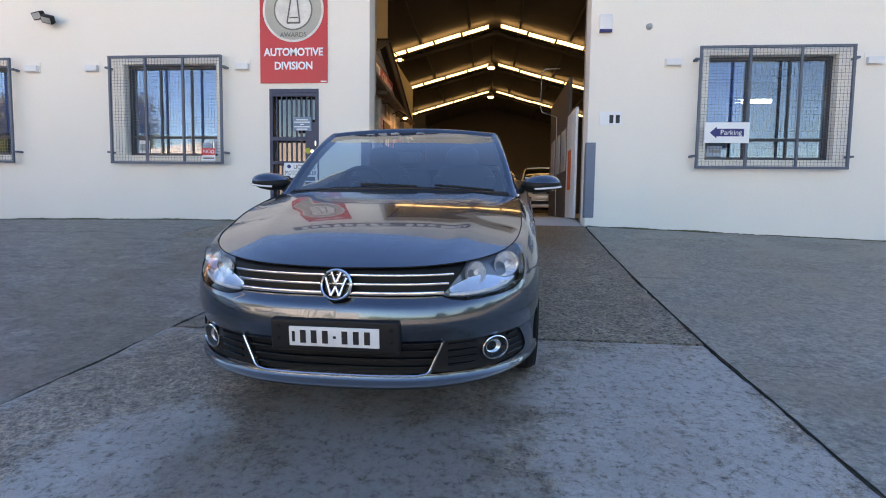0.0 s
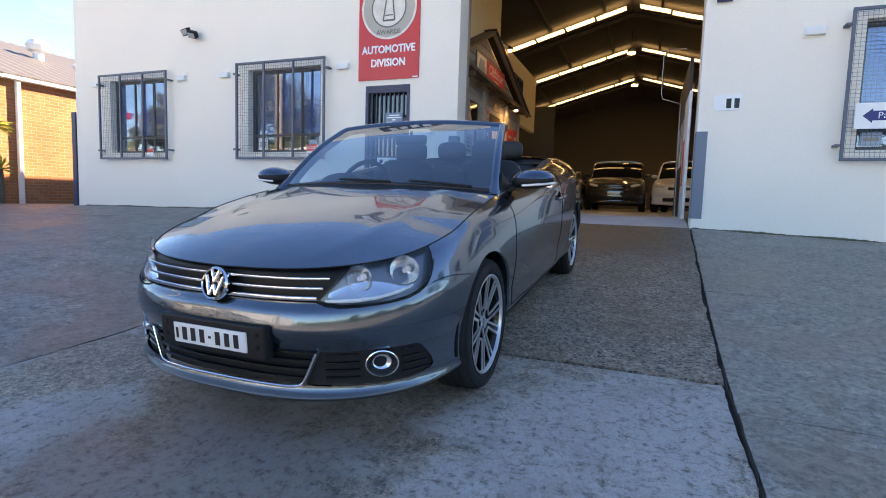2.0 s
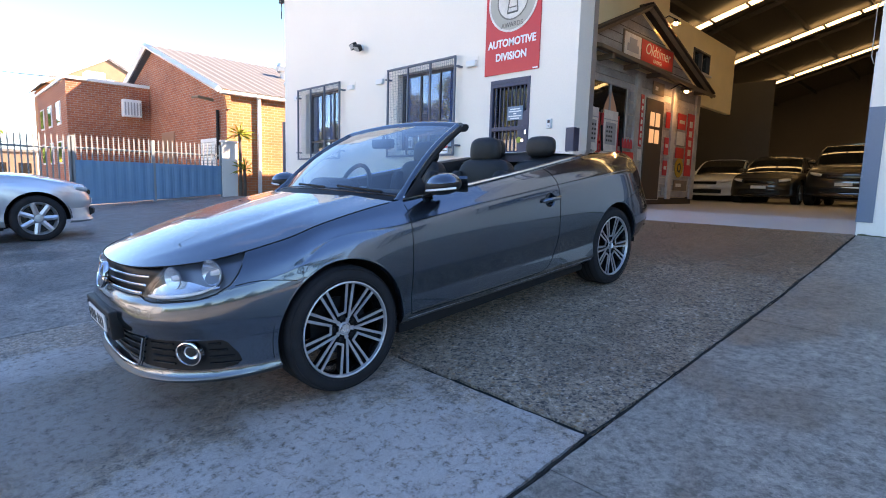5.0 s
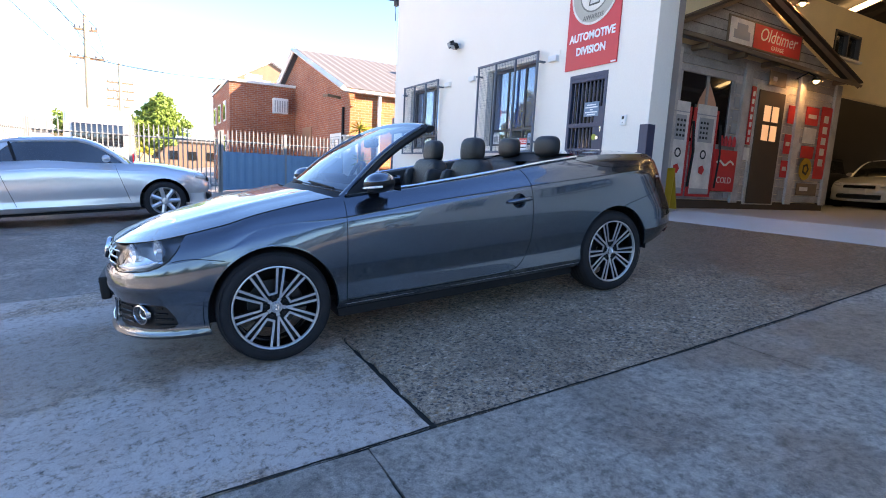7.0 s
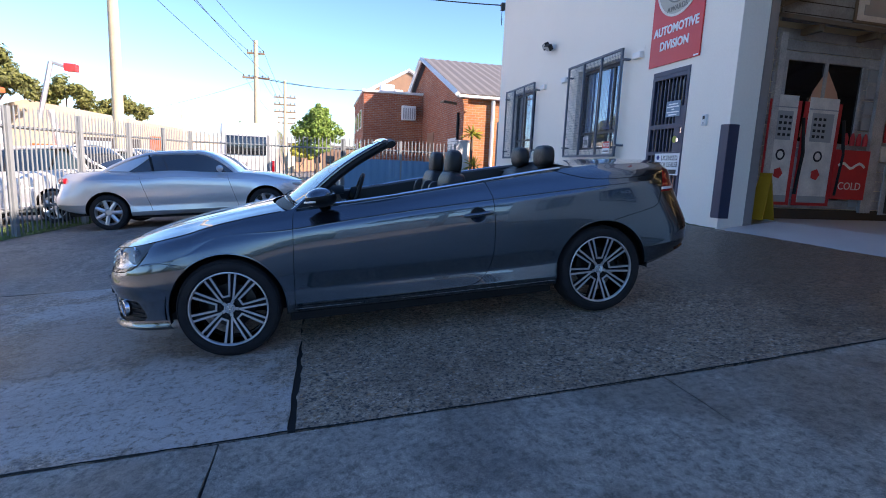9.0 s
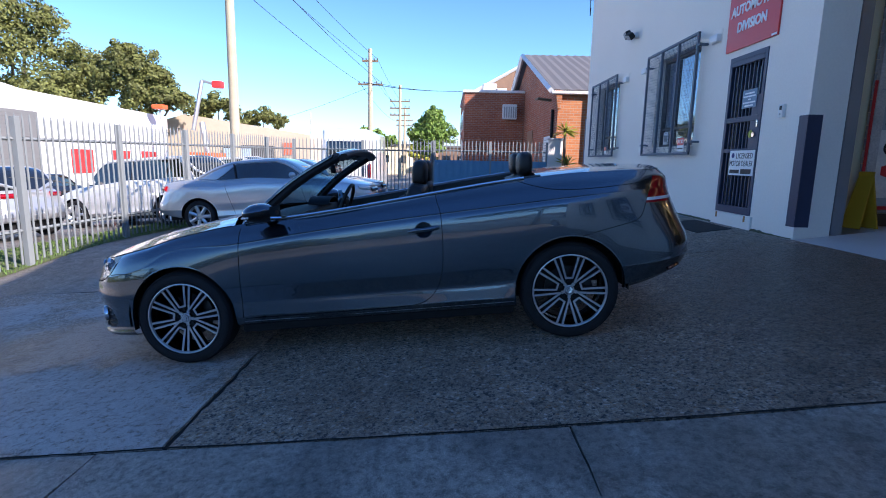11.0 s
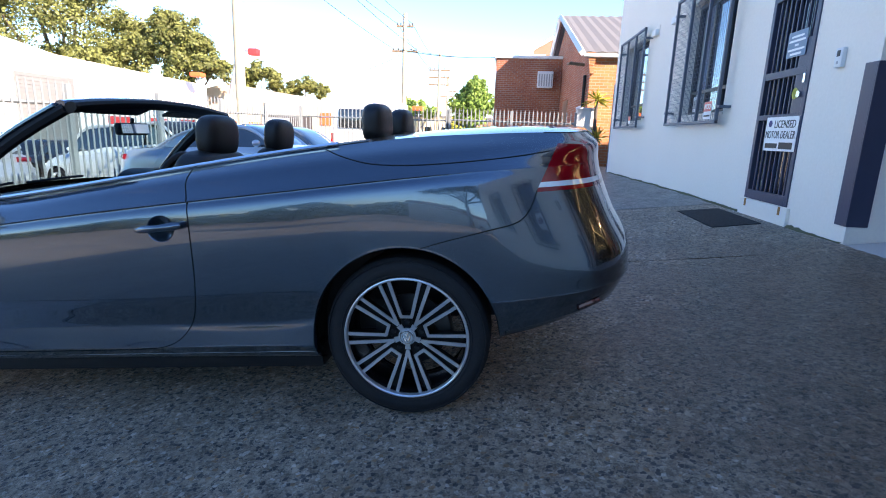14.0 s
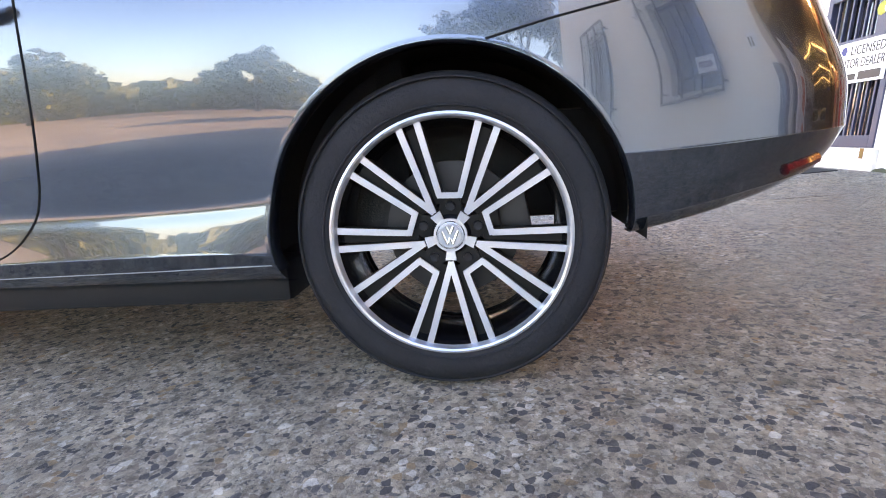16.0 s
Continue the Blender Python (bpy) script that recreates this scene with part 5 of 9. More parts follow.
# dark floor pan, wheel wells and arch lips
for nm, b in (("floor_pan", (-0.80, 0.80, 0.36, 2.2, 0.17, 0.26)), ("radiator_duct", (-0.42, 0.42, -0.72, -0.5, 0.21, 0.60)), ("engine_tray", (-0.52, 0.52, -0.55, 0.4, 0.19, 0.62)),
              ("fuel_tank", (-0.60, 0.60, 2.15, 2.98, 0.30, 0.55)), ("rear_floor", (-0.55, 0.55, 2.9, 3.25, 0.42, 0.58))):
    part(nm, box(*b, 0.02), BLACK_PLASTIC, car, "black underbody panel")
for y in (0.0, WB):
    for s in (-1, 1):
        wb = lathe([(0.50, 0.38), (0.845, 0.38)], 40, start=-0.08, sweep=math.pi + 0.16)
        join(wb, lathe([(0.50, 0.0), (0.50, 0.38)], 40, start=-0.08, sweep=math.pi + 0.16))
        wb.transform(Matrix.Translation((0, y, WZ)) @ Matrix.Diagonal((s, 1, 1, 1)))
        part("wheel_well", wb, GAP, car, "black wheel well liner")
        lip = bmesh.new()
        prev = None
        for k in range(61):
            a = -0.16 + (math.pi + 0.32) * k / 60
            yy, zz = y + ARCH * math.cos(a), WZ + ARCH * math.sin(a)
            row = []
            for dr, dx in ((0.008, 0.0001), (0.005, 0.0004), (0.002, 0.0005)):
                yo, zo = y + (ARCH + dr) * math.cos(a), WZ + (ARCH + dr) * math.sin(a)
                hit = TREE.ray_cast(Vector((s * 1.6, yo, zo)), Vector((-s, 0, 0)))
                if hit[0] is None or abs(hit[0].x) < 0.6:
                    break
                row.append((s * (abs(hit[0].x) + dx), yo, zo))
            if len(row) < 3:
                prev = None
                continue
            x = abs(row[2][0])
            row = [lip.verts.new(q) for q in (*row, (s * (x - 0.002), yy, zz), (s * (x - 0.014), y + (ARCH - 0.004) * math.cos(a), WZ + (ARCH - 0.004) * math.sin(a)), (s * (x - 0.05), y + (ARCH - 0.002) * math.cos(a), WZ + (ARCH - 0.002) * math.sin(a)))]
            if prev:
                for q in range(5):
                    lip.faces.new((prev[q], row[q], row[q + 1], prev[q + 1]))
            prev = row
        bmesh.ops.recalc_face_normals(lip, faces=lip.faces[:])
        part("arch_lip", lip, PAINT, car)
        fancy_wheel(car, Matrix.Translation((s * 0.752, y, WZ if y == 0 else WZ - 0.006)) @ Matrix.Rotation(0 if s > 0 else math.pi, 4, 'Z') @ Matrix.Rotation(radians({0.0: 8, WB: -2.5}[y]), 4, 'X'))


# ---- details of the convertible ----
NOSE = lambda x, z: on_surface(TREE, [((x, -1.6, z), (0, 1, 0))], 0.0)[0]


def along_nose(x0, x1, z, n=41, lift=0.0, dz=None):
    return [Vector((p.x, p.y - lift, p.z)) for p in (NOSE(x0 + (x1 - x0) * k / (n - 1), z + (dz(x0 + (x1 - x0) * k / (n - 1)) if dz else 0)) for k in range(n))]


for z, r in ((0.606, 0.0058), (0.643, 0.0040), (0.679, 0.0036)):
    e = 0.425 + (z - 0.59) * 0.52
    part("grille_slat", tube(along_nose(-e, e, z, lift=0.003), r, 8, flat=1.5, up=(0, 0, 1)), CHROME, car, "chrome grille slat")
for z in (0.29, 0.325, 0.36, 0.392):
    e = 0.395 + 0.45 * (z - 0.33)
    part("intake_slat", tube(along_nose(-e, e, z, lift=-0.010), 0.007, 6, up=(0, 0, 1)), GLOSS_BLACK, car)
U = [NOSE(-0.432 + 0.052 * k / 6, 0.398 - 0.118 * k / 6) for k in range(7)] + [NOSE(-0.366, 0.266)] + [NOSE(-0.35 + 0.70 * k / 30, 0.260) for k in range(1, 30)] + [NOSE(0.366, 0.266)] + [NOSE(0.380 + 0.052 * k / 6, 0.280 + 0.118 * k / 6) for k in range(7)]
part("chrome_trim", tube([p - Vector((0, 0.010, 0)) for p in U], 0.0055, 8), CHROME, car, "chrome trim round the lower grille")
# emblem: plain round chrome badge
badge = Matrix.Translation(NOSE(0, 0.640) - Vector((0, 0.012, 0))) @ Matrix.Rotation(radians(-18), 4, 'X')
em = disc(0, -0.006, 0, 0, 0.062, 'Y', 0.012, 48)
em.transform(badge)
emb = part("emblem", em, GLOSS_BLACK, car, "round chrome emblem on a dark field")
rg = lathe([(-0.016, 0.056), (-0.02, 0.061), (-0.012, 0.067), (0.0, 0.066)], 48, 'Y')
rg.transform(badge)
part("emblem_ring", rg, CHROME, emb)
zz = bmesh.new()
for p, q in (((-0.043, 0.030), (-0.017, -0.045)), ((-0.017, -0.045), (0.0, -0.006)), ((0.0, -0.006), (0.017, -0.045)), ((0.017, -0.045), (0.043, 0.030)), ((-0.020, 0.052), (0.0, 0.008)), ((0.0, 0.008), (0.020, 0.052))):
    tube([(p[0], -0.014, p[1]), (q[0], -0.014, q[1])], 0.0068, 6, zz)
zz.transform(badge)
part("emblem_bars", zz, CHROME, emb)
# plate carrier and plate; the characters are plain bars
py = NOSE(0, 0.46).y
hold = part("plate_holder", box(-0.268, 0.268, py - 0.022, py + 0.03, 0.372, 0.508, 0.012, seg=3), BLACK_PLASTIC, car, "black number plate holder")
plate = part("number_plate", box(-0.187, 0.187, py - 0.030, py - 0.0225, 0.398, 0.480, 0.003), PLATE_WHITE, hold, "white number plate with dark bars")
for x0, x1, z0, z1 in [(x - 0.012, x + 0.012, 0.412, 0.466) for x in (-0.128, -0.083, -0.036, 0.045, 0.092, 0.138)] + [(-0.003, 0.010, 0.434, 0.444), (-0.174, -0.162, 0.416, 0.460)]:
    part("plain_bar", box(x0, x1, py - 0.0318, py - 0.0302, z0, z1), INK, plate, smooth=False)
for s in (-1, 1):
    for z in (0.425, 0.475):
        part("screw", disc(s * 0.235, py - 0.0225, z, 0, 0.008, 'Y', -0.003, 12), GLOSS_BLACK, hold)

for s in (-1, 1):
    # fog lamp
    c = NOSE(s * 0.645, 0.345)
    turn = Matrix.Translation(c) @ Matrix.Rotation(s * radians(32), 4, 'Z')
    fl = lathe([(-0.006, 0.0505), (-0.012, 0.052), (-0.010, 0.0565), (0.012, 0.058)], 40, 'Y')
    fl.transform(turn @ Matrix.Diagonal((1.15, 1, 0.95, 1)))
    fog = part("fog_lamp", fl, CHROME, car, "fog lamp with a chrome ring")
    b = lathe([(0.022, 0.0), (0.020, 0.014), (0.008, 0.032)], 36, 'Y')
    b.transform(turn @ Matrix.Diagonal((1.15, 1, 0.95, 1)))
    part("reflector", b, REFLECT, fog)
    b = lathe([(0.008, 0.032), (0.004, 0.036), (-0.006, 0.0505)], 36, 'Y')
    b.transform(turn @ Matrix.Diagonal((1.15, 1, 0.95, 1)))
    part("bezel", b, BLACK_PLASTIC, fog)
    b = lathe([(-0.014, 0.0), (-0.013, 0.02), (-0.008, 0.0505)], 36, 'Y')
    b.transform(turn @ Matrix.Diagonal((1.15, 1, 0.95, 1)))
    part("lens", b, LENS, fog, "clear fog lamp lens")
    for z in (0.292, 0.322, 0.352, 0.382):
        x1 = 0.765 - 0.5 * (z - 0.33)
        for xa, xb in ((0.46, 0.578), (0.705, x1)):
            part("slat", tube([p + Vector((-s * 0.006, 0.007, 0)) for p in along_nose(s * xa, s * xb, z, 7)], 0.006, 6), GLOSS_BLACK, skin[("fog", s > 0)])
    # headlight internals behind the lens
    hl = skin[("headlight", s > 0)]
    src = bmesh.new()
    src.from_mesh(hl.data)
    for v in src.verts:
        v.co += Vector((-s * 0.50, 0.75, -0.05)).normalized() * 0.05
    hous = part("headlight_housing", src, HOUSING, car, "grey headlight housing")
    def bowl(x, z, r, deep, material, label, squash=1.0):
        o = NOSE(s * x, z) + Vector((0, 0.018, 0))
        bb = lathe([(0.05, 0.0), (0.045, r * 0.35), (0.03, r * 0.7), (0.0, r)], 32, 'Y')
        bb.transform(Matrix.Translation(o) @ Matrix.Rotation(s * radians(22), 4, 'Z') @ Matrix.Diagonal((1, deep, squash, 1)))
        return part("reflector", bb, material, hous, label)
    bowl(0.560, 0.672, 0.048, 0.8, REFLECT, "chrome reflector bowl")
    bowl(0.690, 0.688, 0.059, 0.8, REFLECT, "chrome reflector bowl")
    for x, z, r in ((0.560, 0.672, 0.047), (0.690, 0.688, 0.057)):
        o = NOSE(s * x, z) + Vector((0, 0.017, 0))
        b = lathe([(0.004, r), (0.000, r + 0.0015), (0.004, r + 0.004)], 32, 'Y')
        b.transform(Matrix.Translation(o) @ Matrix.Rotation(s * radians(22), 4, 'Z'))
        part("reflector_rim", b, HOUSING, hous, "grey rim round the reflector")
    shelf = bmesh.new()
    prev = None
    for k in range(15):
        f = k / 14
        x = 0.462 + 0.268 * f
        zl, zu = 0.588 + 0.030 * f * f + 0.006, 0.615 + 0.016 * f + 0.034 * math.sin(math.pi * min(1.0, f * 1.15))
        a, b = NOSE(s * x, zl) + Vector((-s * 0.004, 0.012, 0)), NOSE(s * x, zu) + Vector((-s * 0.01, 0.034, 0))
        row = [shelf.verts.new(a), shelf.verts.new(a.lerp(b, 0.5) + Vector((0, 0.008, -0.003))), shelf.verts.new(b)]
        if prev:
            for q in range(2):
                shelf.faces.new((prev[q], row[q], row[q + 1], prev[q + 1]))
        prev = row
    part("reflector_shelf", shelf, REFLECT, hous, "bright fluted lower reflector")
    for x, z in ((0.560, 0.672), (0.690, 0.688)):
        o = NOSE(s * x, z) + Vector((0, 0.02, 0))
        b = lathe([(0, 0), (-0.004, 0.010), (0.03, 0.014)], 14, 'Y')
        b.transform(Matrix.Translation(o))
        part("bulb_cap", b, WHITE_LENS, hous)
    drl = [NOSE(s * x, z) + Vector((0, 0.014, 0)) for x, z in ((0.455, 0.600), (0.51, 0.598), (0.57, 0.600), (0.63, 0.606), (0.69, 0.620), (0.725, 0.640))]
    part("light_strip", tube([p - Vector((0, 0, 0.006)) for p in drl], [0.004, 0.006, 0.006, 0.006, 0.005, 0.003], 8, flat=1.3), WHITE_LENS, hous, "pale lower light strip")
    # rim line round the lens
    loop = [NOSE(s * x, z) for x, z in ((0.43, 0.594), (0.47, 0.580), (0.52, 0.574), (0.58, 0.576), (0.64, 0.580), (0.70, 0.588), (0.745, 0.606), (0.770, 0.640), (0.772, 0.68), (0.765, 0.715))]
    part("lens_gap", tube([p - Vector((0, 0.001, 0)) for p in loop], 0.003, 6), GAP, car)

# ---- windscreen, pillars, header rail ----
def screen_pt(u, v):
    """u from -1 to 1 across, v from 0 at the cowl to 1 at the header."""
    base = Vector((0.728 * u, 0.335 + 0.135 * u * u, 0.945 - 0.038 * u * u))
    top = Vector((0.600 * u, 1.085 - 0.02 * u * u, 1.335 - 0.035 * u * u))
    p = base.lerp(top, v)
    p.z += 0.035 * math.sin(math.pi * v)
    p.y -= 0.01 * math.sin(math.pi * v)
    return p


ws = part("windscreen", sheet(lambda u, v: screen_pt(u * 2 - 1, v), 32, 16), SCREEN, car, "clear curved windscreen")
ws.visible_shadow = False
part("windscreen_border", tube([screen_pt(k / 16 - 1, 0.03) + Vector((0, -0.001, -0.001)) for k in range(33)], 0.012, 6, flat=0.4), GLOSS_BLACK, ws, "black lower glass border")
part("cowl_panel", sheet(lambda u, v: screen_pt(u * 2 - 1, 0.05).lerp(Vector(((u * 2 - 1) * 0.715, 0.275 + 0.15 * (u * 2 - 1) ** 2, 0.925 - 0.03 * (u * 2 - 1) ** 2)), v), 24, 3), BLACK_PLASTIC, car, "black plastic cowl panel")
for s in (-1, 1):
    pil = [screen_pt(s * 1.012, v) for v in np.linspace(-0.03, 1.0, 16)]
    part("windscreen_pillar", tube(pil, [0.040, 0.030] + [0.023] * 14, 10, flat=0.62, up=(0, -0.3, 1)), PAINT, car, "painted windscreen pillar")
    part("pillar_trim", tube([p + Vector((-s * 0.012, 0.035, -0.012)) for p in pil[1:]], 0.026, 8), BLACK_PLASTIC, car, "black inner pillar trim")
    wi = [screen_pt(0.55 - 0.5 * k / 6 + (0.3 if s > 0 else -0.35), 0.045 + 0.02 * k / 6) - Vector((0, 0.012, -0.006)) for k in range(7)]
    part("wiper", tube(wi, 0.007, 6), BLACK_PLASTIC, car, "black wiper blade")
hd = [screen_pt(u, 1.0) + Vector((0, 0.02, 0.0)) for u in np.linspace(-1.02, 1.02, 21)]
part("header_rail", tube(hd, 0.034, 10, flat=0.6, up=(0, -0.4, 1)), PAINT, car, "painted windscreen header rail")
part("header_trim", tube([p + Vector((0, 0.05, -0.012)) for p in hd], 0.036, 10, flat=0.65, up=(0, -0.3, 1)), BLACK_PLASTIC, car, "black header seal and trim")
for s in (-1, 1):
    vis = sheet(lambda u, v, s=s: (s * (0.10 + 0.36 * u), 1.125 - 0.07 * v, 1.310 - 0.02 * v), 8, 4)
    part("sun_visor", thicken(vis, 0.015), LEATHER, car, "dark sun visor folded up")
rm = part("rear_view_mirror", box(-0.115, 0.115, 0.915, 0.955, 1.185, 1.250, 0.018, seg=3), BLACK_PLASTIC, car, "black rear-view mirror")
part("mirror_glass", box(-0.105, 0.105, 0.955, 0.958, 1.193, 1.242), MIRROR, rm)
part("mirror_stem", tube([(0, 0.94, 1.245), (0, 0.95, 1.275)], 0.009, 8), BLACK_PLASTIC, rm)

# ---- door mirrors ----
def mirror_shell(s, z0, z1, y0, y1, grow=0.0):
    bm_ = bmesh.new()
    bmesh.ops.create_uvsphere(bm_, u_segments=28, v_segments=16, radius=1.0)
    for v in bm_.verts:
        x, y, z = v.co
        v.co = Vector((s * (0.915 + (0.130 + grow) * x), 0.640 + (0.098 + grow) * y - 0.02 * x, 0.972 + (0.068 + grow) * (z if z > 0 else z * 0.8) + 0.010 * x))
    return bm_


for s in (-1, 1):
    cap_ = mirror_shell(s, 0, 0, 0, 0)
    bmesh.ops.bisect_plane(cap_, geom=cap_.verts[:] + cap_.edges[:] + cap_.faces[:], plane_co=(0, 0, 0.962), plane_no=(0, 0.05, -1), clear_outer=True)
    bmesh.ops.recalc_face_normals(cap_, faces=cap_.faces[:])
    mi = part("door_mirror", cap_, PAINT, car, "dark grey mirror cap")
    low = mirror_shell(s, 0, 0, 0, 0, -0.002)
    bmesh.ops.bisect_plane(low, geom=low.verts[:] + low.edges[:] + low.faces[:], plane_co=(0, 0, 0.964), plane_no=(0, -0.05, 1), clear_outer=True)
    bmesh.ops.recalc_face_normals(low, faces=low.faces[:])
    part("lower_shell", low, BLACK_PLASTIC, mi, "black lower mirror shell")
    ind = [Vector((s * (0.915 + 0.132 * math.sin(a)), 0.640 - 0.100 * math.cos(a) - 0.02 * math.sin(a), 0.953 + 0.01 * math.sin(a))) for a in np.linspace(-0.3, 1.45, 12)]
    part("indicator", tube(ind, 0.0065, 6), WHITE_LENS, mi, "clear indicator strip")
    part("mirror_glass", sheet(lambda u, v, s=s: (s * (0.82 + 0.19 * u), 0.734, 0.928 + 0.088 * v), 2, 2), MIRROR, mi)
    part("mirror_arm", tube([(s * 0.80, 0.66, 0.935), (s * 0.755, 0.64, 0.915), (s * 0.70, 0.62, 0.90)], [0.035, 0.032, 0.04], 10, flat=0.7), BLACK_PLASTIC, mi, "black mirror arm")
    tri_ = bmesh.new()
    a = [tri_.verts.new(p) for p in ((s * 0.765, 0.47, 0.905), (s * 0.760, 0.70, 0.92), (s * 0.720, 0.62, 1.01))]
    tri_.faces.new(a)
    part("mirror_base_panel", thicken(tri_, 0.02), BLACK_PLASTIC, car, "black triangular panel behind the mirror")
    # door handle in its bowl
    hb = on_surface(TREE, [((s * 1.6, y, z), (-s, 0, 0)) for y, z in ((1.560, 0.782), (1.60, 0.788), (1.66, 0.791), (1.72, 0.794), (1.752, 0.796))], 0.0)
    hp = [p + Vector((s * d, 0, 0)) for p, d in zip(hb, (0.006, 0.026, 0.032, 0.030, 0.018))]
    part("door_handle", tube(hp, [0.010, 0.015, 0.013, 0.016, 0.012], 10, flat=1.0), PAINT, skin[("door", s > 0)], "body-coloured door handle")
    bw = bmesh.new()
    rings = []
    for f in (1.02, 0.97, 0.88, 0.7, 0.45, 0.2):
        yz = [(BOWL[0] + BOWL[2] * f * math.cos(2 * math.pi * k / 32), BOWL[1] + BOWL[3] * f * math.sin(2 * math.pi * k / 32)) for k in range(32)]
        rings.append([bw.verts.new(q + Vector((-s * (0.020 * max(0.0, 1 - f * f) - 0.0004), 0, 0))) for q in on_surface(TREE, [((s * 1.6, y, z), (-s, 0, 0)) for y, z in yz], 0.0)])
    for a, b in zip(rings, rings[1:]):
        for k in range(32):
            bw.faces.new((a[k], a[(k + 1) % 32], b[(k + 1) % 32], b[k]))
    bw.faces.new(rings[-1])
    bmesh.ops.recalc_face_normals(bw, faces=bw.faces[:])
    if sum(f.normal.x for f in bw.faces) * s < 0:
        bmesh.ops.reverse_faces(bw, faces=bw.faces[:])
    part("handle_bowl", bw, PAINT, skin[("door", s > 0)], "recess behind the handle")

# ---- cabin ----
inner = [p for p in T if 0.44 < p[1] < 2.47][::3]
for s in (-1, 1):
    bm_ = bmesh.new()
    rows = []
    for p in inner:
        x, y, z = p
        rows.append([bm_.verts.new(q) for q in ((s * (x - 0.004), y, z + 0.004), (s * (x - 0.045), y, z + 0.012), (s * (x - 0.085), y, z - 0.004), (s * (x - 0.095), y, z - 0.06), (s * 0.63, y, 0.60), (s * 0.66, y, 0.28))])
    for a, b in zip(rows, rows[1:]):
        for k in range(5):
            bm_.faces.new((a[k], b[k], b[k + 1], a[k + 1]))
    part("door_card", thicken(bm_, 0.012), LEATHER, car, "black leather inner door panel")
part("cabin_floor", box(-0.68, 0.68, 0.35, 2.5, 0.255, 0.285), CARPET, car, "dark carpet floor")
part("dashboard", thicken(sheet(lambda u, v: (1.40 * (u - 0.5), 0.40 + 0.42 * v + 0.10 * (2 * u - 1) ** 2 * (1 - v), 0.915 + 0.035 * math.sin(math.pi * min(1, v * 1.2)) * (1 - 0.4 * abs(2 * u - 1)) - (0.0 if v < 0.8 else 0.9 * (v - 0.8) ** 1.0)), 24, 14), 0.02), BLACK_PLASTIC, car, "black dashboard")
part("dash_front", box(-0.66, 0.66, 0.74, 0.80, 0.45, 0.86, 0.03), BLACK_PLASTIC, car)
part("instrument_hood", thicken(sheet(lambda u, v: (-0.36 + 0.17 * math.cos(math.pi * u), 0.62 + 0.18 * v, 0.93 + 0.075 * math.sin(math.pi * u) * (1 - 0.2 * v)), 16, 4), 0.012), BLACK_PLASTIC, car, "black instrument hood")
part("centre_console", box(-0.12, 0.12, 0.75, 1.75, 0.28, 0.55, 0.03), BLACK_PLASTIC, car, "black centre console")
for k in (-1, 1):
    part("air_vent", disc(k * 0.08, 0.795, 0.84, 0.02, 0.045, 'Y', 0.01, 24), SATIN, car, "round silver air vent")
sw = Matrix.Translation((-0.36, 0.90, 0.90)) @ Matrix.Rotation(radians(-24), 4, 'X')
b = tube([(0.185 * math.cos(a), 0, 0.185 * math.sin(a)) for a in np.linspace(0, 2 * math.pi, 40, endpoint=False)], 0.016, 10, closed=True)
b.transform(sw)
wheel_ = part("steering_wheel", b, LEATHER, car, "black three-spoke steering wheel")
b = lathe([(-0.03, 0.0), (-0.025, 0.05), (0.02, 0.075), (0.06, 0.05)], 28, 'Y')
b.transform(sw @ Matrix.Rotation(math.pi, 4, 'Z'))
part("steering_hub", b, BLACK_PLASTIC, wheel_)
for a in (0, math.pi, -math.pi / 2):
    b = tube([(0.05 * math.cos(a), 0, 0.05 * math.sin(a)), (0.18 * math.cos(a), 0, 0.18 * math.sin(a))], 0.018, 8, flat=0.5, up=(0, 1, 0))
    b.transform(sw)
    part("steering_spoke", b, SATIN, wheel_)


def cushion(sx, sy, sz, m, q=5.0):
    """A stuffed block with rounded edges."""
    bm_ = bmesh.new()
    bmesh.ops.create_cube(bm_, size=2.0)
    bmesh.ops.subdivide_edges(bm_, edges=bm_.edges[:], cuts=9, use_grid_fill=True)
    for v in bm_.verts:
        x, y, z = v.co
        r = (abs(x) ** q + abs(y) ** q + abs(z) ** q) ** (1 / q)
        v.co = Vector((x / r * sx, y / r * sy, z / r * sz))
    bm_.transform(m)
    return bm_


def headrest(parent, x, y, ztop, w=0.135, h=0.098, d=0.055, lean=8):
    m = Matrix.Translation((x, y, ztop - h)) @ Matrix.Rotation(radians(-lean), 4, 'X')
    hr = part("headrest", cushion(w, d, h, m, 3.2), LEATHER, parent, "black leather headrest")
    for k in (-0.06, 0.06):
        part("post", tube([(x + k, y + 0.0, ztop - 1.6 * h), (x + k, y + 0.01, ztop - 2 * h - 0.12)], 0.007, 8), CHROME, hr)


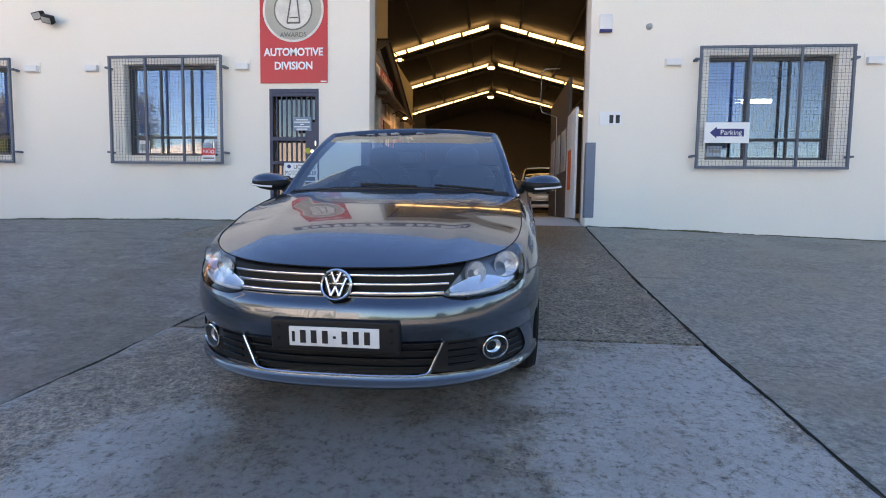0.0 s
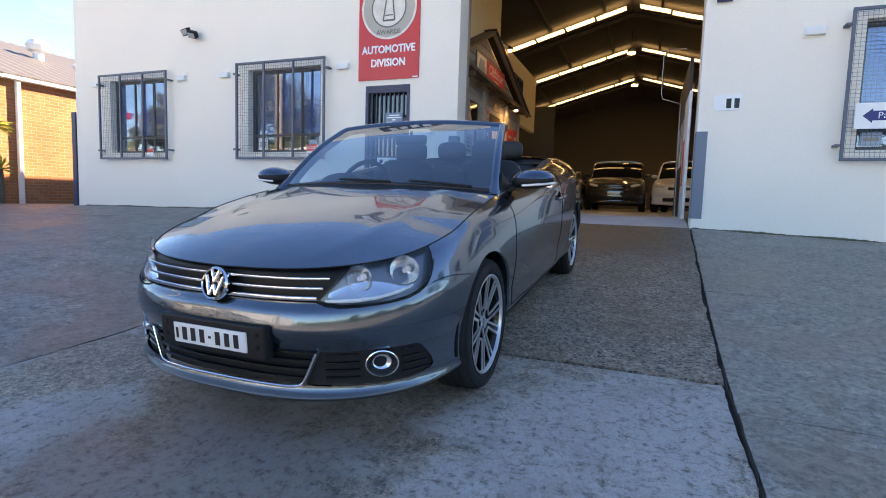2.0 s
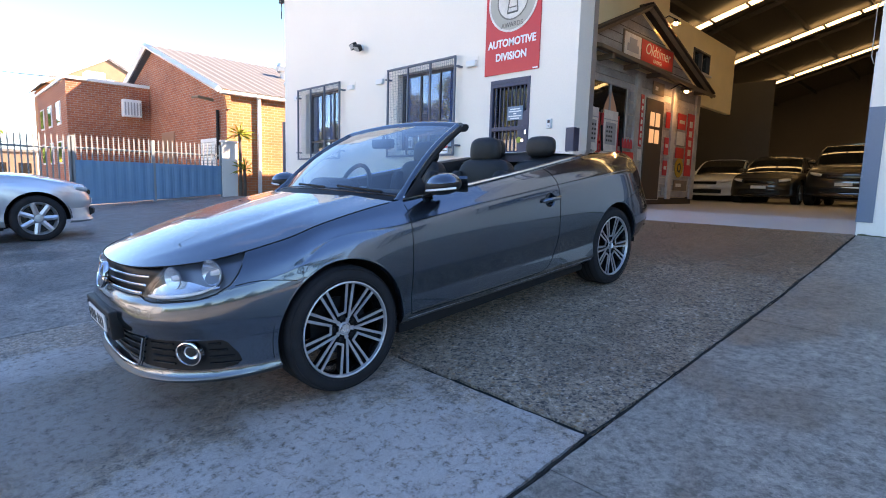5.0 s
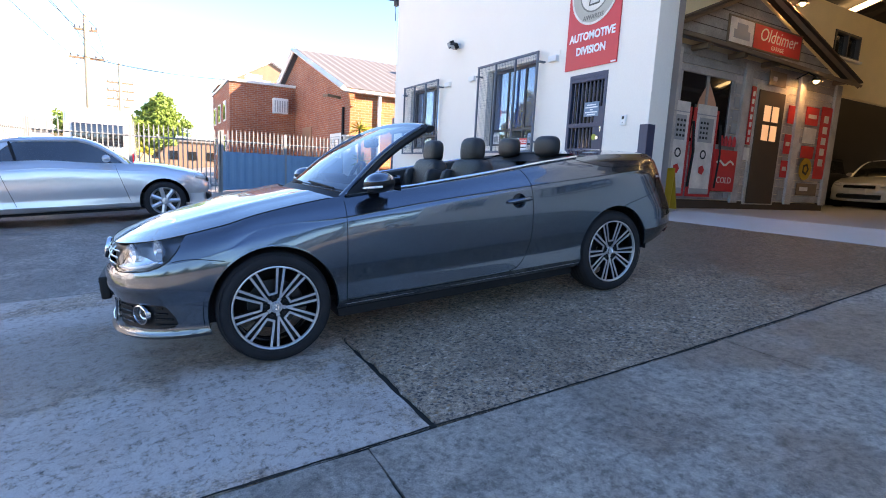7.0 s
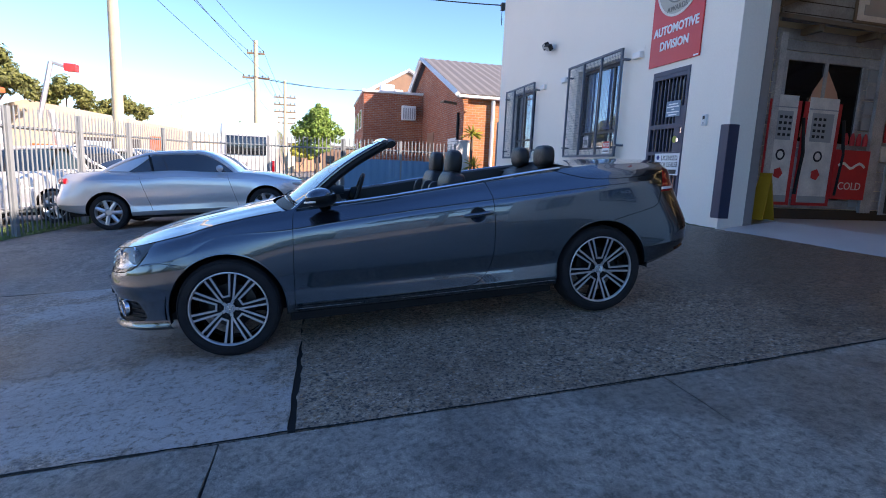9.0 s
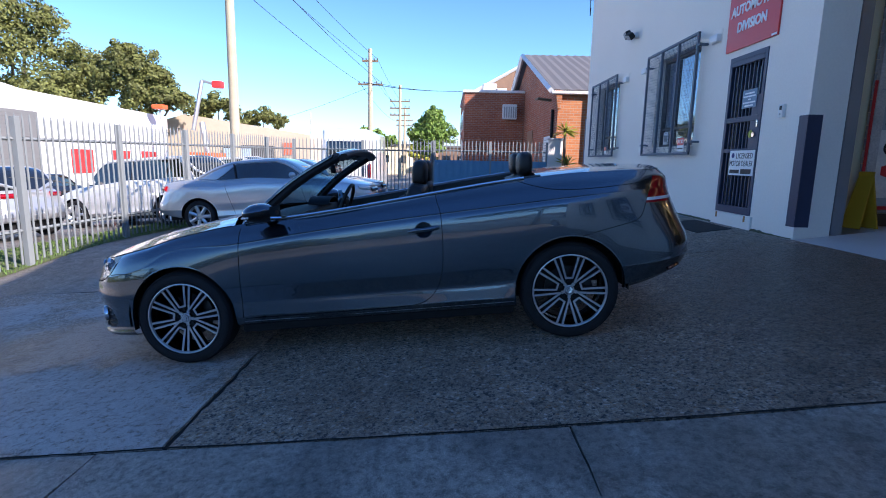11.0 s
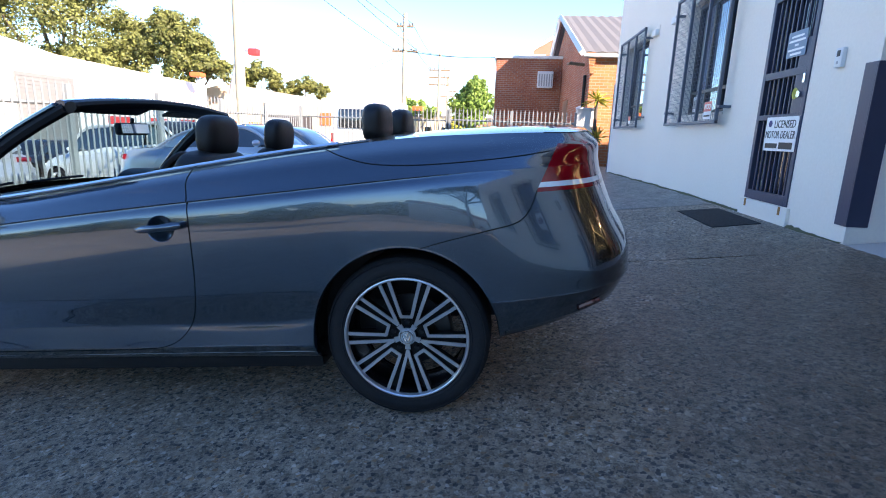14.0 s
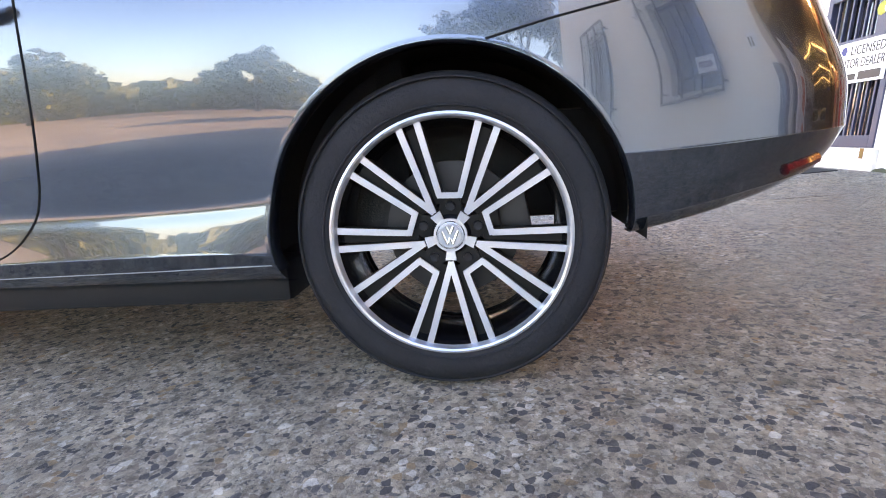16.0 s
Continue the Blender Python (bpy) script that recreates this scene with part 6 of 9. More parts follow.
for s in (-1, 1):
    seat = part("front_seat", cushion(0.26, 0.26, 0.09, Matrix.Translation((s * 0.36, 1.20, 0.48)) @ Matrix.Rotation(radians(8), 4, 'X')), LEATHER, car, "black leather front seat")
    part("seat_back", cushion(0.255, 0.075, 0.315, Matrix.Translation((s * 0.36, 1.54, 0.76)) @ Matrix.Rotation(radians(-14), 4, 'X')), LEATHER, seat)
    for k in (-1, 1):
        part("bolster", cushion(0.05, 0.10, 0.25, Matrix.Translation((s * 0.36 + k * 0.215, 1.50, 0.74)) @ Matrix.Rotation(radians(-14), 4, 'X')), LEATHER, seat)
    headrest(seat, s * 0.335, 1.625, 1.228)
    rear = part("rear_seat", cushion(0.27, 0.25, 0.09, Matrix.Translation((s * 0.30, 2.0, 0.50))), LEATHER, car, "black leather rear seat")
    part("seat_back", cushion(0.28, 0.08, 0.27, Matrix.Translation((s * 0.30, 2.30, 0.76)) @ Matrix.Rotation(radians(-15), 4, 'X')), LEATHER, rear)
    headrest(rear, s * 0.275, 2.385, 1.222, 0.140, 0.088, 0.055, 4)
part("rear_shelf", sheet(lambda u, v: ((2 * u - 1) * (0.70 - 0.03 * v), 2.30 + 0.16 * v, 1.015 + 0.05 * (1 - (2 * u - 1) ** 2) * v + 0.028 * v), 16, 4), BLACK_PLASTIC, car, "black panel behind the rear seats")
part("rear_bulkhead", box(-0.66, 0.66, 2.40, 2.46, 0.27, 1.02), CARPET, car)
# rear spoiler lip, reflectors, bumper crease
for s in (-1, 1):
    rf = on_surface(TREE, [((s * 1.6, 3.21 + 0.02 * k, 0.395 + 0.004 * k), (-s, 0, 0)) for k in range(5)], 0.0)
    if len(rf) > 1:
        part("reflector", tube(rf, 0.012, 8), DARK_RED, car, "red bumper reflector")


# ---- other vehicles ----
def place(x, y, heading, z=None):
    """A pose on the ground for a car whose nose points along heading (degrees from -y towards +x)."""
    a = radians(heading)
    nose = Vector((math.sin(a), -math.cos(a), 0))
    if z is None:
        z0, z1 = ground_z(x, y), ground_z(x - nose.x * 2.6, y - nose.y * 2.6)
        back = (-nose * 2.6 + Vector((0, 0, z1 - z0))).normalized()
        z = z0
    else:
        back = -nose
    left = back.cross(Vector((0, 0, 1))).normalized()
    up = left.cross(back)
    return Matrix(((left.x, back.x, up.x, x), (left.y, back.y, up.y, y), (left.z, back.z, up.z, z), (0, 0, 0, 1)))


def plain_wheel(parent, m, r, spokes, material=ALLOY):
    w = part("wheel", lathe(tyre_profile(r * 0.70, r, 0.105), 40), RUBBER, parent, "black tyre on an alloy wheel")
    w.matrix_local = m
    rb = lathe([(0.05, r * 0.60), (0.09, r * 0.66), (0.106, r * 0.70), (0.10, r * 0.72)], 40)
    part("rim", rb, material, w, "alloy rim")
    part("rim_well", lathe([(0.03, 0.0), (0.03, r * 0.66), (0.06, r * 0.68)], 32), GLOSS_BLACK, w)
    for k in range(spokes):
        a = 2 * math.pi * k / spokes
        sp = tube([(0.085, 0.2 * r * math.cos(a), 0.2 * r * math.sin(a)), (0.098, 0.68 * r * math.cos(a), 0.68 * r * math.sin(a))], [r * 0.12, r * 0.115], 6, flat=0.7, up=(1, 0, 0))
        part("spoke", sp, material, w)
    part("hub", lathe([(0.06, r * 0.22), (0.095, r * 0.17), (0.10, 0.0)], 24), material, w)
    return w


def simple_car(name, m, paint, label, L=(0.80, 2.76, 1.02), W=1.78, H=1.37, belt=1.0, wheel=0.325, roof=(0.42, 1.15, 2.15, 3.0), roof_w=0.60,
               spokes=7, boot=True, lights=True, group="parked cars", tail_red=True, deck=1.0, estate=False, sail=False):
    """A closed car from the same kind of band: L = front overhang, wheelbase, rear overhang; roof = y of screen foot, roof front, roof rear, rear glass foot."""
    fo, wb, ro = L
    ob = thing(name, m, label, "car", group)
    ymap = lambda y: y * fo / 0.868 if y < 0 else (y * wb / WB if y < WB else wb + (y - WB) * ro / 0.92)
    plan = [(x * W / 1.79, ymap(y)) for x, y in PLAN]
    sec = {k: [(i, z * belt * (deck if k >= 11 and z > 0.7 else 1.0)) for i, z in p] for k, p in SECTIONS.items()}
    Q = band(plan, sec, 121, 40)
    arch_r = wheel + 0.05
    b = band_mesh(Q, [(0, wheel, arch_r), (wb, wheel, arch_r)])
    tree = BVHTree.FromBMesh(b)
    part("body", b, paint, ob)
    top = Q[:, -1, :]
    hood = [p for p in top if p[1] <= roof[0]]
    zf = hood[-1][2] + 0.05
    part("bonnet", lid(hood, [(hood[0][1], hood[0][2] + 0.002), (hood[0][1] * 0.8, hood[0][2] + 0.05), (0.0, 0.5 * (hood[0][2] + zf) + 0.07), (roof[0], zf)], 20), paint, ob)
    rear = [p for p in top if p[1] >= roof[3] - 0.02]
    if len(rear) > 2:
        part("boot_lid", lid(rear, [(roof[3], rear[0][2] + 0.03), (rear[-1][1], rear[-1][2] + 0.01)], 20), paint, ob)
    # greenhouse: dark glass loft with painted roof, pillars and rails
    ys_t, ws_t, zs_t = top[:, 1], top[:, 0], top[:, 2]
    at = lambda y: (float(np.interp(y, ys_t[3:-3], ws_t[3:-3])), float(np.interp(y, ys_t[3:-3], zs_t[3:-3])))

    def ring(f):
        """Half section of the cabin at f from 0 at the screen foot to 1 at the rear foot."""
        y = roof[0] + (roof[3] - roof[0]) * f
        wbase, zb = at(min(max(y, roof[0]), roof[3]))
        if y < roof[1]:
            g = (y - roof[0]) / (roof[1] - roof[0])
        elif y > roof[2]:
            g = (roof[3] - y) / max(roof[3] - roof[2], 1e-3)
        else:
            g = 1.0
        g = max(0.0, min(1.0, g))
        h = zb + (H - zb) * math.sin(g * math.pi / 2) ** 0.9 - (0.03 * ((y - 0.5 * (roof[1] + roof[2])) / (roof[2] - roof[1])) ** 2 if g == 1 else 0)
        wr = wbase + (roof_w - wbase) * g
        return y, wbase, zb, wr, max(h, zb + 0.004)
    nf, nr = 36, 12

    def pt(u, v):
        y, w0, z0, w1, h = ring(v)
        a = (2 * u - 1)
        s = 1 if a >= 0 else -1
        a = abs(a)
        if a > 0.5:
            k = (1 - a) / 0.5
            return Vector((s * (w0 - 0.01 + (w1 - w0) * k), y, z0 + (h - 0.04 - z0) * k))
        k = a / 0.5
        return Vector((s * w1 * k, y, h - 0.04 * k ** 4))
    part("cabin_glass", sheet(pt, 28, nf), CAR_GLASS, ob, "dark windows")
    f1, f2 = (roof[1] - roof[0]) / (roof[3] - roof[0]), (roof[2] - roof[0]) / (roof[3] - roof[0])
    part("roof", thicken(sheet(lambda u, v: pt(0.235 + 0.53 * u, f1 - 0.02 + (f2 - f1 + 0.04) * v) + Vector((0, 0, 0.012)), 16, 12), 0.02), paint, ob)
    for s in (0, 1):
        uu = 0.24 if s == 0 else 0.76
        part("roof_rail", tube([pt(uu, f) for f in np.linspace(0.0, 1.0, 25)], 0.032, 8), paint, ob)
        for f, lean in (((0.62, 0.03),) if sail else ((0.42, 0.0), (0.70, 0.06))):
            base = pt(0.0 if s == 0 else 1.0, f)
            part("pillar", tube([base, pt(uu, f + lean)], 0.022, 6), BLACK_PLASTIC, ob)
        sx = -1 if s == 0 else 1
        if sail:
            u0, us = (0.0, 1) if s == 0 else (1.0, -1)
            part("rear_pillar", thicken(sheet(lambda u, v: pt(u0 + us * 0.245 * v, 0.80 + 0.19 * u - (0.80 - f2 + 0.10) * 0.62 * v * (1 - 0.3 * u)) + Vector((0.012 * us * -1, 0, 0.006)), 6, 8), 0.012), paint, ob, "painted rear pillar")
        if estate:
            part("rear_pillar", tube([pt(0.0 if s == 0 else 1.0, 0.93), pt(uu, f2 + 0.02)], 0.05, 8), paint, ob)
        mi = bmesh.new()
        bmesh.ops.create_uvsphere(mi, u_segments=14, v_segments=8, radius=1)
        w0, z0 = at(roof[0] + 0.25)
        mi.transform(Matrix.Translation((sx * (w0 + 0.13), roof[0] + 0.28, z0 + 0.07)) @ Matrix.Diagonal((0.11, 0.06, 0.06, 1)))
        part("door_mirror", mi, paint, ob)
        ln = [v for v in on_surface(tree, [((sx * 1.8, roof[1] + 0.75 + 0.04 * k, 0.78 * belt), (-sx, 0, 0)) for k in range(5)], -0.012)]
        if len(ln) > 1:
            part("door_handle", tube(ln, 0.012, 6), paint, ob)
        for y0 in (roof[0] + 0.02, roof[1] + (0.72 if sail else 0.93)):
            g = on_surface(tree, [((sx * 1.8, y0 + 0.02 * k, (0.32 + 0.07 * k) * belt), (-sx, 0, 0)) for k in range(9)], 0.0)
            if len(g) > 1:
                part("panel_gap", tube(g, 0.004, 5), GAP, ob)
        for y in (0, wb):
            plain_wheel(ob, Matrix.Translation((sx * (W / 2 - 0.125), y, wheel)) @ Matrix.Rotation(0 if sx > 0 else math.pi, 4, 'Z'), wheel, spokes)
            wl = lathe([(0.45, arch_r + 0.02), (W / 2 - 0.05, arch_r + 0.02)], 24, start=-0.08, sweep=math.pi + 0.16)
            join(wl, lathe([(0.45, 0.0), (0.45, arch_r + 0.02)], 24, start=-0.08, sweep=math.pi + 0.16))
            wl.transform(Matrix.Translation((0, y, wheel)) @ Matrix.Diagonal((sx, 1, 1, 1)))
            part("wheel_well", wl, GAP, ob)
        if lights:
            hp = on_surface(tree, [((sx * x, -2, z * belt), (0, 1, 0)) for x, z in ((0.46 * W / 1.79, 0.64), (0.54 * W / 1.79, 0.655), (0.62 * W / 1.79, 0.668), (0.70 * W / 1.79, 0.685))], -0.003)
            if len(hp) > 1:
                part("headlight", tube(hp, [0.04, 0.052, 0.052, 0.035][:len(hp)], 10, flat=0.9, up=(0, 0, 1)), WHITE_LENS, ob, "clear headlight")
            tp = on_surface(tree, [((sx * 1.8, wb + ro * f, 0.86 * belt), (-sx, 0, 0)) for f in (0.66, 0.74, 0.82, 0.88)], -0.002)
            if len(tp) > 1:
                part("tail_light", tube(tp, 0.055, 8, flat=1.0), RED_LENS, ob, "red tail light")
    gr = on_surface(tree, [((x, -2, 0.60 * belt), (0, 1, 0)) for x in np.linspace(-0.36, 0.36, 9)], -0.004)
    if len(gr) > 2:
        part("grille", tube(gr, 0.05, 6, flat=1.0, up=(0, 0, 1)), GLOSS_BLACK, ob, "dark grille")
    lg = on_surface(tree, [((x, -2, 0.33 * belt), (0, 1, 0)) for x in np.linspace(-0.5, 0.5, 9)], -0.003)
    if len(lg) > 2:
        part("lower_grille", tube(lg, 0.065, 6, flat=1.0, up=(0, 0, 1)), BLACK_PLASTIC, ob, "black lower grille")
    fy = min(p[1] for p in plan)
    part("number_plate", box(-0.187, 0.187, fy - 0.012, fy + 0.02, 0.42 * belt, 0.42 * belt + 0.085), PLATE_WHITE, ob, "white number plate", smooth=False)
    un = bmesh.new()
    box(-W / 2 + 0.14, W / 2 - 0.14, wheel + 0.06, wb - wheel - 0.06, 0.18, 0.34, 0.02, un)
    box(-0.5, 0.5, -fo + 0.15, wb + ro - 0.2, 0.24, 0.44, 0.02, un)
    part("underbody", un, BLACK_PLASTIC, ob)
    return ob


simple_car("coupe_car", place(-6.93, -5.85, 180), SILVER, "silver two-door coupe parked across the yard by the fence", L=(0.74, 2.63, 0.96), W=1.76, H=1.355, belt=1.02,
           wheel=0.312, roof=(0.46, 1.20, 1.80, 2.75), roof_w=0.56, spokes=7, deck=0.945, sail=True)
simple_car("sedan_car", place(-9.7, -6.1, 180), CAR_BLUE, "grey-blue sedan parked beyond the silver coupe", L=(0.85, 2.75, 1.05), H=1.40, roof=(0.5, 1.25, 2.1, 2.95), spokes=10, deck=0.94)
simple_car("estate_car", place(-9.55, -12.6, -12), CAR_WHITE, "white sport utility car parked behind the white fence", L=(0.86, 2.65, 0.95), W=1.82, H=1.62, belt=1.12, wheel=0.34,
           roof=(0.35, 1.0, 2.9, 3.45), roof_w=0.64, spokes=5, deck=0.94, estate=True, group="cars behind the fence")
simple_car("hatchback_car", place(-7.0, -15.2, -8), SILVER, "pale silver hatchback behind the white fence", L=(0.82, 2.6, 0.72), W=1.76, H=1.5, belt=1.04, wheel=0.31,
           roof=(0.3, 1.0, 2.6, 3.2), roof_w=0.62, spokes=6, deck=0.94, estate=True, group="cars behind the fence")
simple_car("estate_car", place(-13.2, -12.9, -5), CAR_WHITE, "white sport utility car behind the white fence", L=(0.9, 2.75, 1.0), W=1.85, H=1.7, belt=1.15, wheel=0.35,
           roof=(0.35, 1.0, 3.0, 3.6), roof_w=0.66, spokes=6, deck=0.94, estate=True, group="cars behind the fence")
simple_car("sedan_car", place(-6.6, -20.0, 90), CAR_WHITE, "white car in the street behind the fence", L=(0.85, 2.7, 1.0), H=1.44, roof=(0.45, 1.2, 2.3, 3.1), spokes=5, deck=0.94, group="cars behind the fence")
simple_car("sedan_car", place(-13.5, -19.0, 90), CAR_BLACK, "dark car in the street behind the fence", L=(0.85, 2.7, 1.0), H=1.44, roof=(0.45, 1.2, 2.3, 3.1), spokes=5, deck=0.94, group="cars behind the fence")
simple_car("hatchback_car", place(-3.4, 11.3, 0, 0.0), CAR_WHITE, "white hatchback parked nose out inside the warehouse", L=(0.78, 2.69, 0.85), W=1.765, H=1.38, belt=0.95, wheel=0.315,
           roof=(0.45, 1.25, 2.6, 3.2), roof_w=0.6, spokes=5, deck=0.95, estate=True, group="cars in the warehouse")
simple_car("sedan_car", place(-1.65, 10.55, 0, 0.0), CAR_BLACK, "black car parked nose out inside the warehouse", L=(0.85, 2.75, 1.0), W=1.76, H=1.42, roof=(0.45, 1.2, 2.3, 3.1), spokes=10, deck=0.95, group="cars in the warehouse")
simple_car("suv_car", place(0.25, 10.7, 0, 0.0), CAR_BLACK, "black sport utility car parked nose out inside the warehouse", L=(0.88, 2.75, 1.0), W=1.97, H=1.72, belt=1.26, wheel=0.375,
           roof=(0.30, 0.95, 3.1, 3.6), roof_w=0.72, spokes=5, deck=0.92, estate=True, group="cars in the warehouse")
simple_car("suv_car", place(2.35, 10.9, -8, 0.0), CAR_WHITE, "white sport utility car parked inside the warehouse", L=(0.88, 2.75, 1.0), W=1.95, H=1.76, belt=1.26, wheel=0.375,
           roof=(0.30, 0.95, 3.1, 3.6), roof_w=0.72, spokes=10, deck=0.92, estate=True, group="cars in the warehouse")
simple_car("sedan_car", place(-5.4, 10.4, 0, 0.0), CAR_BLACK, "black car parked nose out inside the warehouse", L=(0.85, 2.75, 1.0), W=1.80, H=1.42, roof=(0.45, 1.2, 2.3, 3.1), spokes=10, deck=0.95, group="cars in the warehouse")
simple_car("utility_car", place(15.5, 0.5, 60), SILVER, "pale pickup parked across the street", L=(0.9, 3.0, 1.2), W=1.85, H=1.75, belt=1.2, wheel=0.36,
           roof=(0.5, 1.0, 2.1, 2.5), roof_w=0.66, spokes=6, deck=0.9, group="street cars")


def van():
    v = thing("van", Matrix.Translation((-15.3, -7.45, ground_z(-15.3, -7.45))), "white delivery van parked behind the fence, rear doors towards the yard", "van", "cars behind the fence")
    b = box(-5.2, 0.0, -0.96, 0.96, 0.35, 2.60, 0.16, seg=4)
    for q in b.verts:
        if q.co.z > 1.3:
            q.co.y *= 1 - 0.10 * (q.co.z - 1.3)
            q.co.x -= 0.06 * (q.co.z - 1.3) if q.co.x > -1 else 0
    part("body", b, CAR_WHITE, v)
    part("rear_window", box(-0.075, 0.03, -0.66, 0.66, 1.52, 2.16, 0.03, m=Matrix.Translation((0, 0, 1.3)) @ Matrix.Rotation(radians(-3.4), 4, 'Y') @ Matrix.Translation((0, 0, -1.3))), CAR_GLASS, v, "dark rear window")
    part("rear_bumper", box(-0.10, 0.08, -0.93, 0.93, 0.30, 0.52, 0.04), BLACK_PLASTIC, v)
    part("door_gap", box(0.0, 0.006, -0.006, 0.006, 0.55, 1.28), GAP, v)
    for s in (-1, 1):
        part("tail_light", box(-0.06, 0.015, s * 0.88 - 0.05, s * 0.88 + 0.05, 0.85, 1.35, 0.02), RED_LENS, v, "red tail light")
        for x in (-0.9, -4.2):
            plain_wheel(v, Matrix.Translation((x, s * 0.83, 0.34)) @ Matrix.Rotation(s * math.pi / 2, 4, 'Z'), 0.34, 6)


van()


# ---- things on the front wall ----
FACE = Matrix(((1, 0, 0, 0), (0, 0, -1, 0), (0, 1, 0, 0), (0, 0, 0, 1)))      # text plane facing -y


def at_wall(x, y, z, rx=0):
    return Matrix.Translation((x, y, z)) @ FACE


sg = thing("wall_sign", Matrix.Identity(4), "tall red award sign with a round medal on the rendered wall", "sign")
part("board", box(-3.36, -2.25, -0.022, 0.0, 2.12, 4.15, 0.003), SIGN_RED, sg, "glossy red board", smooth=False)
md = disc(-2.805, -0.0225, 3.26, 0, 0.50, 'Y', -0.004, 64)
part("medal", md, MEDAL, sg, "bronze grey medal print")
part("medal_rim", disc(-2.805, -0.027, 3.26, 0.465, 0.50, 'Y', -0.002, 64), CREAM_PRINT, sg)
part("medal_ring", disc(-2.805, -0.027, 3.26, 0.295, 0.318, 'Y', -0.002, 64), MEDAL_DARK, sg)
part("medal_field", disc(-2.805, -0.027, 3.26, 0, 0.293, 'Y', -0.0015, 64), CREAM_PRINT, sg)
tw = bmesh.new()
for p, q, r in (((-0.10, -0.20), (-0.03, 0.22), 0.012), ((0.11, -0.20), (0.06, 0.22), 0.012), ((-0.03, 0.22), (0.06, 0.22), 0.012), ((-0.10, -0.20), (0.11, -0.20), 0.014), ((-0.06, -0.12), (0.08, -0.12), 0.010)):
    tube([(-2.805 + p[0], -0.029, 3.26 + p[1]), (-2.805 + q[0], -0.029, 3.26 + q[1])], r, 4, tw)
part("medal_figure", tw, MEDAL_DARK, sg, "plain tower shape", smooth=False)
words("lettering", "AWARDS", 0.105, at_wall(-2.805, -0.028, 2.872), MEDAL_DARK, sg)
words("lettering", "AUTOMOTIVE", 0.168, at_wall(-2.805, -0.024, 2.600), SIGN_WHITE, sg, squeeze=0.91, bold=0.005)
words("lettering", "DIVISION", 0.168, at_wall(-2.805, -0.024, 2.385), SIGN_WHITE, sg, squeeze=0.91, bold=0.005)
words("lettering", "WINNER", 0.20, at_wall(-2.805, -0.024, 3.95), SIGN_WHITE, sg)
part("maker_mark", box(-2.36, -2.262, -0.024, -0.022, 2.130, 2.152), SIGN_WHITE, sg, smooth=False)

# ---- barred door ----
dr = thing("door_1", Matrix.Identity(4), "navy steel security door with vertical bars and notices", "door", kind="structure")
x0, x1, z0, z1 = DOOR
part("door_leaf", box(x0 + 0.05, x1 - 0.05, 0.12, 0.16, z0 + 0.04, z1 - 0.05), mat("dark glazed door", (0.02, 0.022, 0.028), rough=0.12, coat=0.6), dr, "dark glazed door behind the bars", smooth=False)
for nm, q in (("door_frame", (x0, x0 + 0.055, z0, z1)), ("door_frame", (x1 - 0.055, x1, z0, z1)), ("door_frame", (x0 + 0.055, x1 - 0.055, z1 - 0.06, z1)), ("door_frame", (x0 + 0.055, x1 - 0.055, z0, z0 + 0.09)),
              ("rail", (x0 + 0.055, x1 - 0.055, 1.20, 1.265)), ("rail", (x0 + 0.055, x1 - 0.055, 0.82, 0.87)), ("rail", (x0 + 0.055, x1 - 0.055, z1 - 0.12, z1 - 0.062))):
    part(nm, box(q[0], q[1], -0.012, 0.05, q[2], q[3], 0.004), NAVY, dr, smooth=False)
for k in range(8):
    x = x0 + 0.115 + k * 0.083
    part("bar", box(x - 0.010, x + 0.010, 0.008, 0.030, z0 + 0.08, z1 - 0.07, 0.003), NAVY, dr, smooth=False)
part("lock_plate", box(-2.62, -2.44, -0.008, 0.04, 0.87, 1.50, 0.004), NAVY, dr, "solid navy lock panel", smooth=False)
part("lock", disc(-2.50, -0.009, 1.03, 0.0, 0.028, 'Y', -0.02, 20), CHROME, dr, "round chrome lock")
part("lock_label", disc(-2.58, -0.009, 1.04, 0.0, 0.05, 'Y', -0.003, 8), LEAF_YELLOW, dr)
part("door_pull", box(-2.46, -2.435, -0.03, -0.008, 1.12, 1.20, 0.004), CHROME, dr, smooth=False)
n1 = part("notice", box(-2.83, -2.52, -0.016, -0.013, 1.36, 1.58), mat("faded blue notice", (0.16, 0.24, 0.33), rough=0.5), dr, "faded blue notice", smooth=False)
for k in range(5):
    w_ = (0.10, 0.13, 0.03, 0.13, 0.09)[k]
    part("print_line", box(-2.675 - w_, -2.675 + w_, -0.018, -0.016, 1.535 - k * 0.037 - 0.009, 1.535 - k * 0.037 + 0.009), SIGN_WHITE, n1, smooth=False)
n2 = part("notice", box(-2.975, -2.42, -0.020, -0.014, 0.535, 0.845, 0.002), SIGN_WHITE, dr, "white dealer notice", smooth=False)
words("lettering", "LICENSED", 0.098, at_wall(-2.635, -0.021, 0.775), INK, n2, deep=0.001, squeeze=0.85)
words("lettering", "MOTOR DEALER", 0.098, at_wall(-2.70, -0.021, 0.680), INK, n2, deep=0.001, squeeze=0.72)
part("print_bar", box(-2.94, -2.72, -0.0215, -0.020, 0.560, 0.605), INK, n2, smooth=False)
part("print_bar", box(-2.69, -2.46, -0.0215, -0.020, 0.555, 0.615), INK, n2, smooth=False)
em_ = disc(-2.895, -0.020, 0.785, 0.0, 0.035, 'Y', -0.0015, 6)
part("print_mark", em_, BLUE_PRINT, n2)
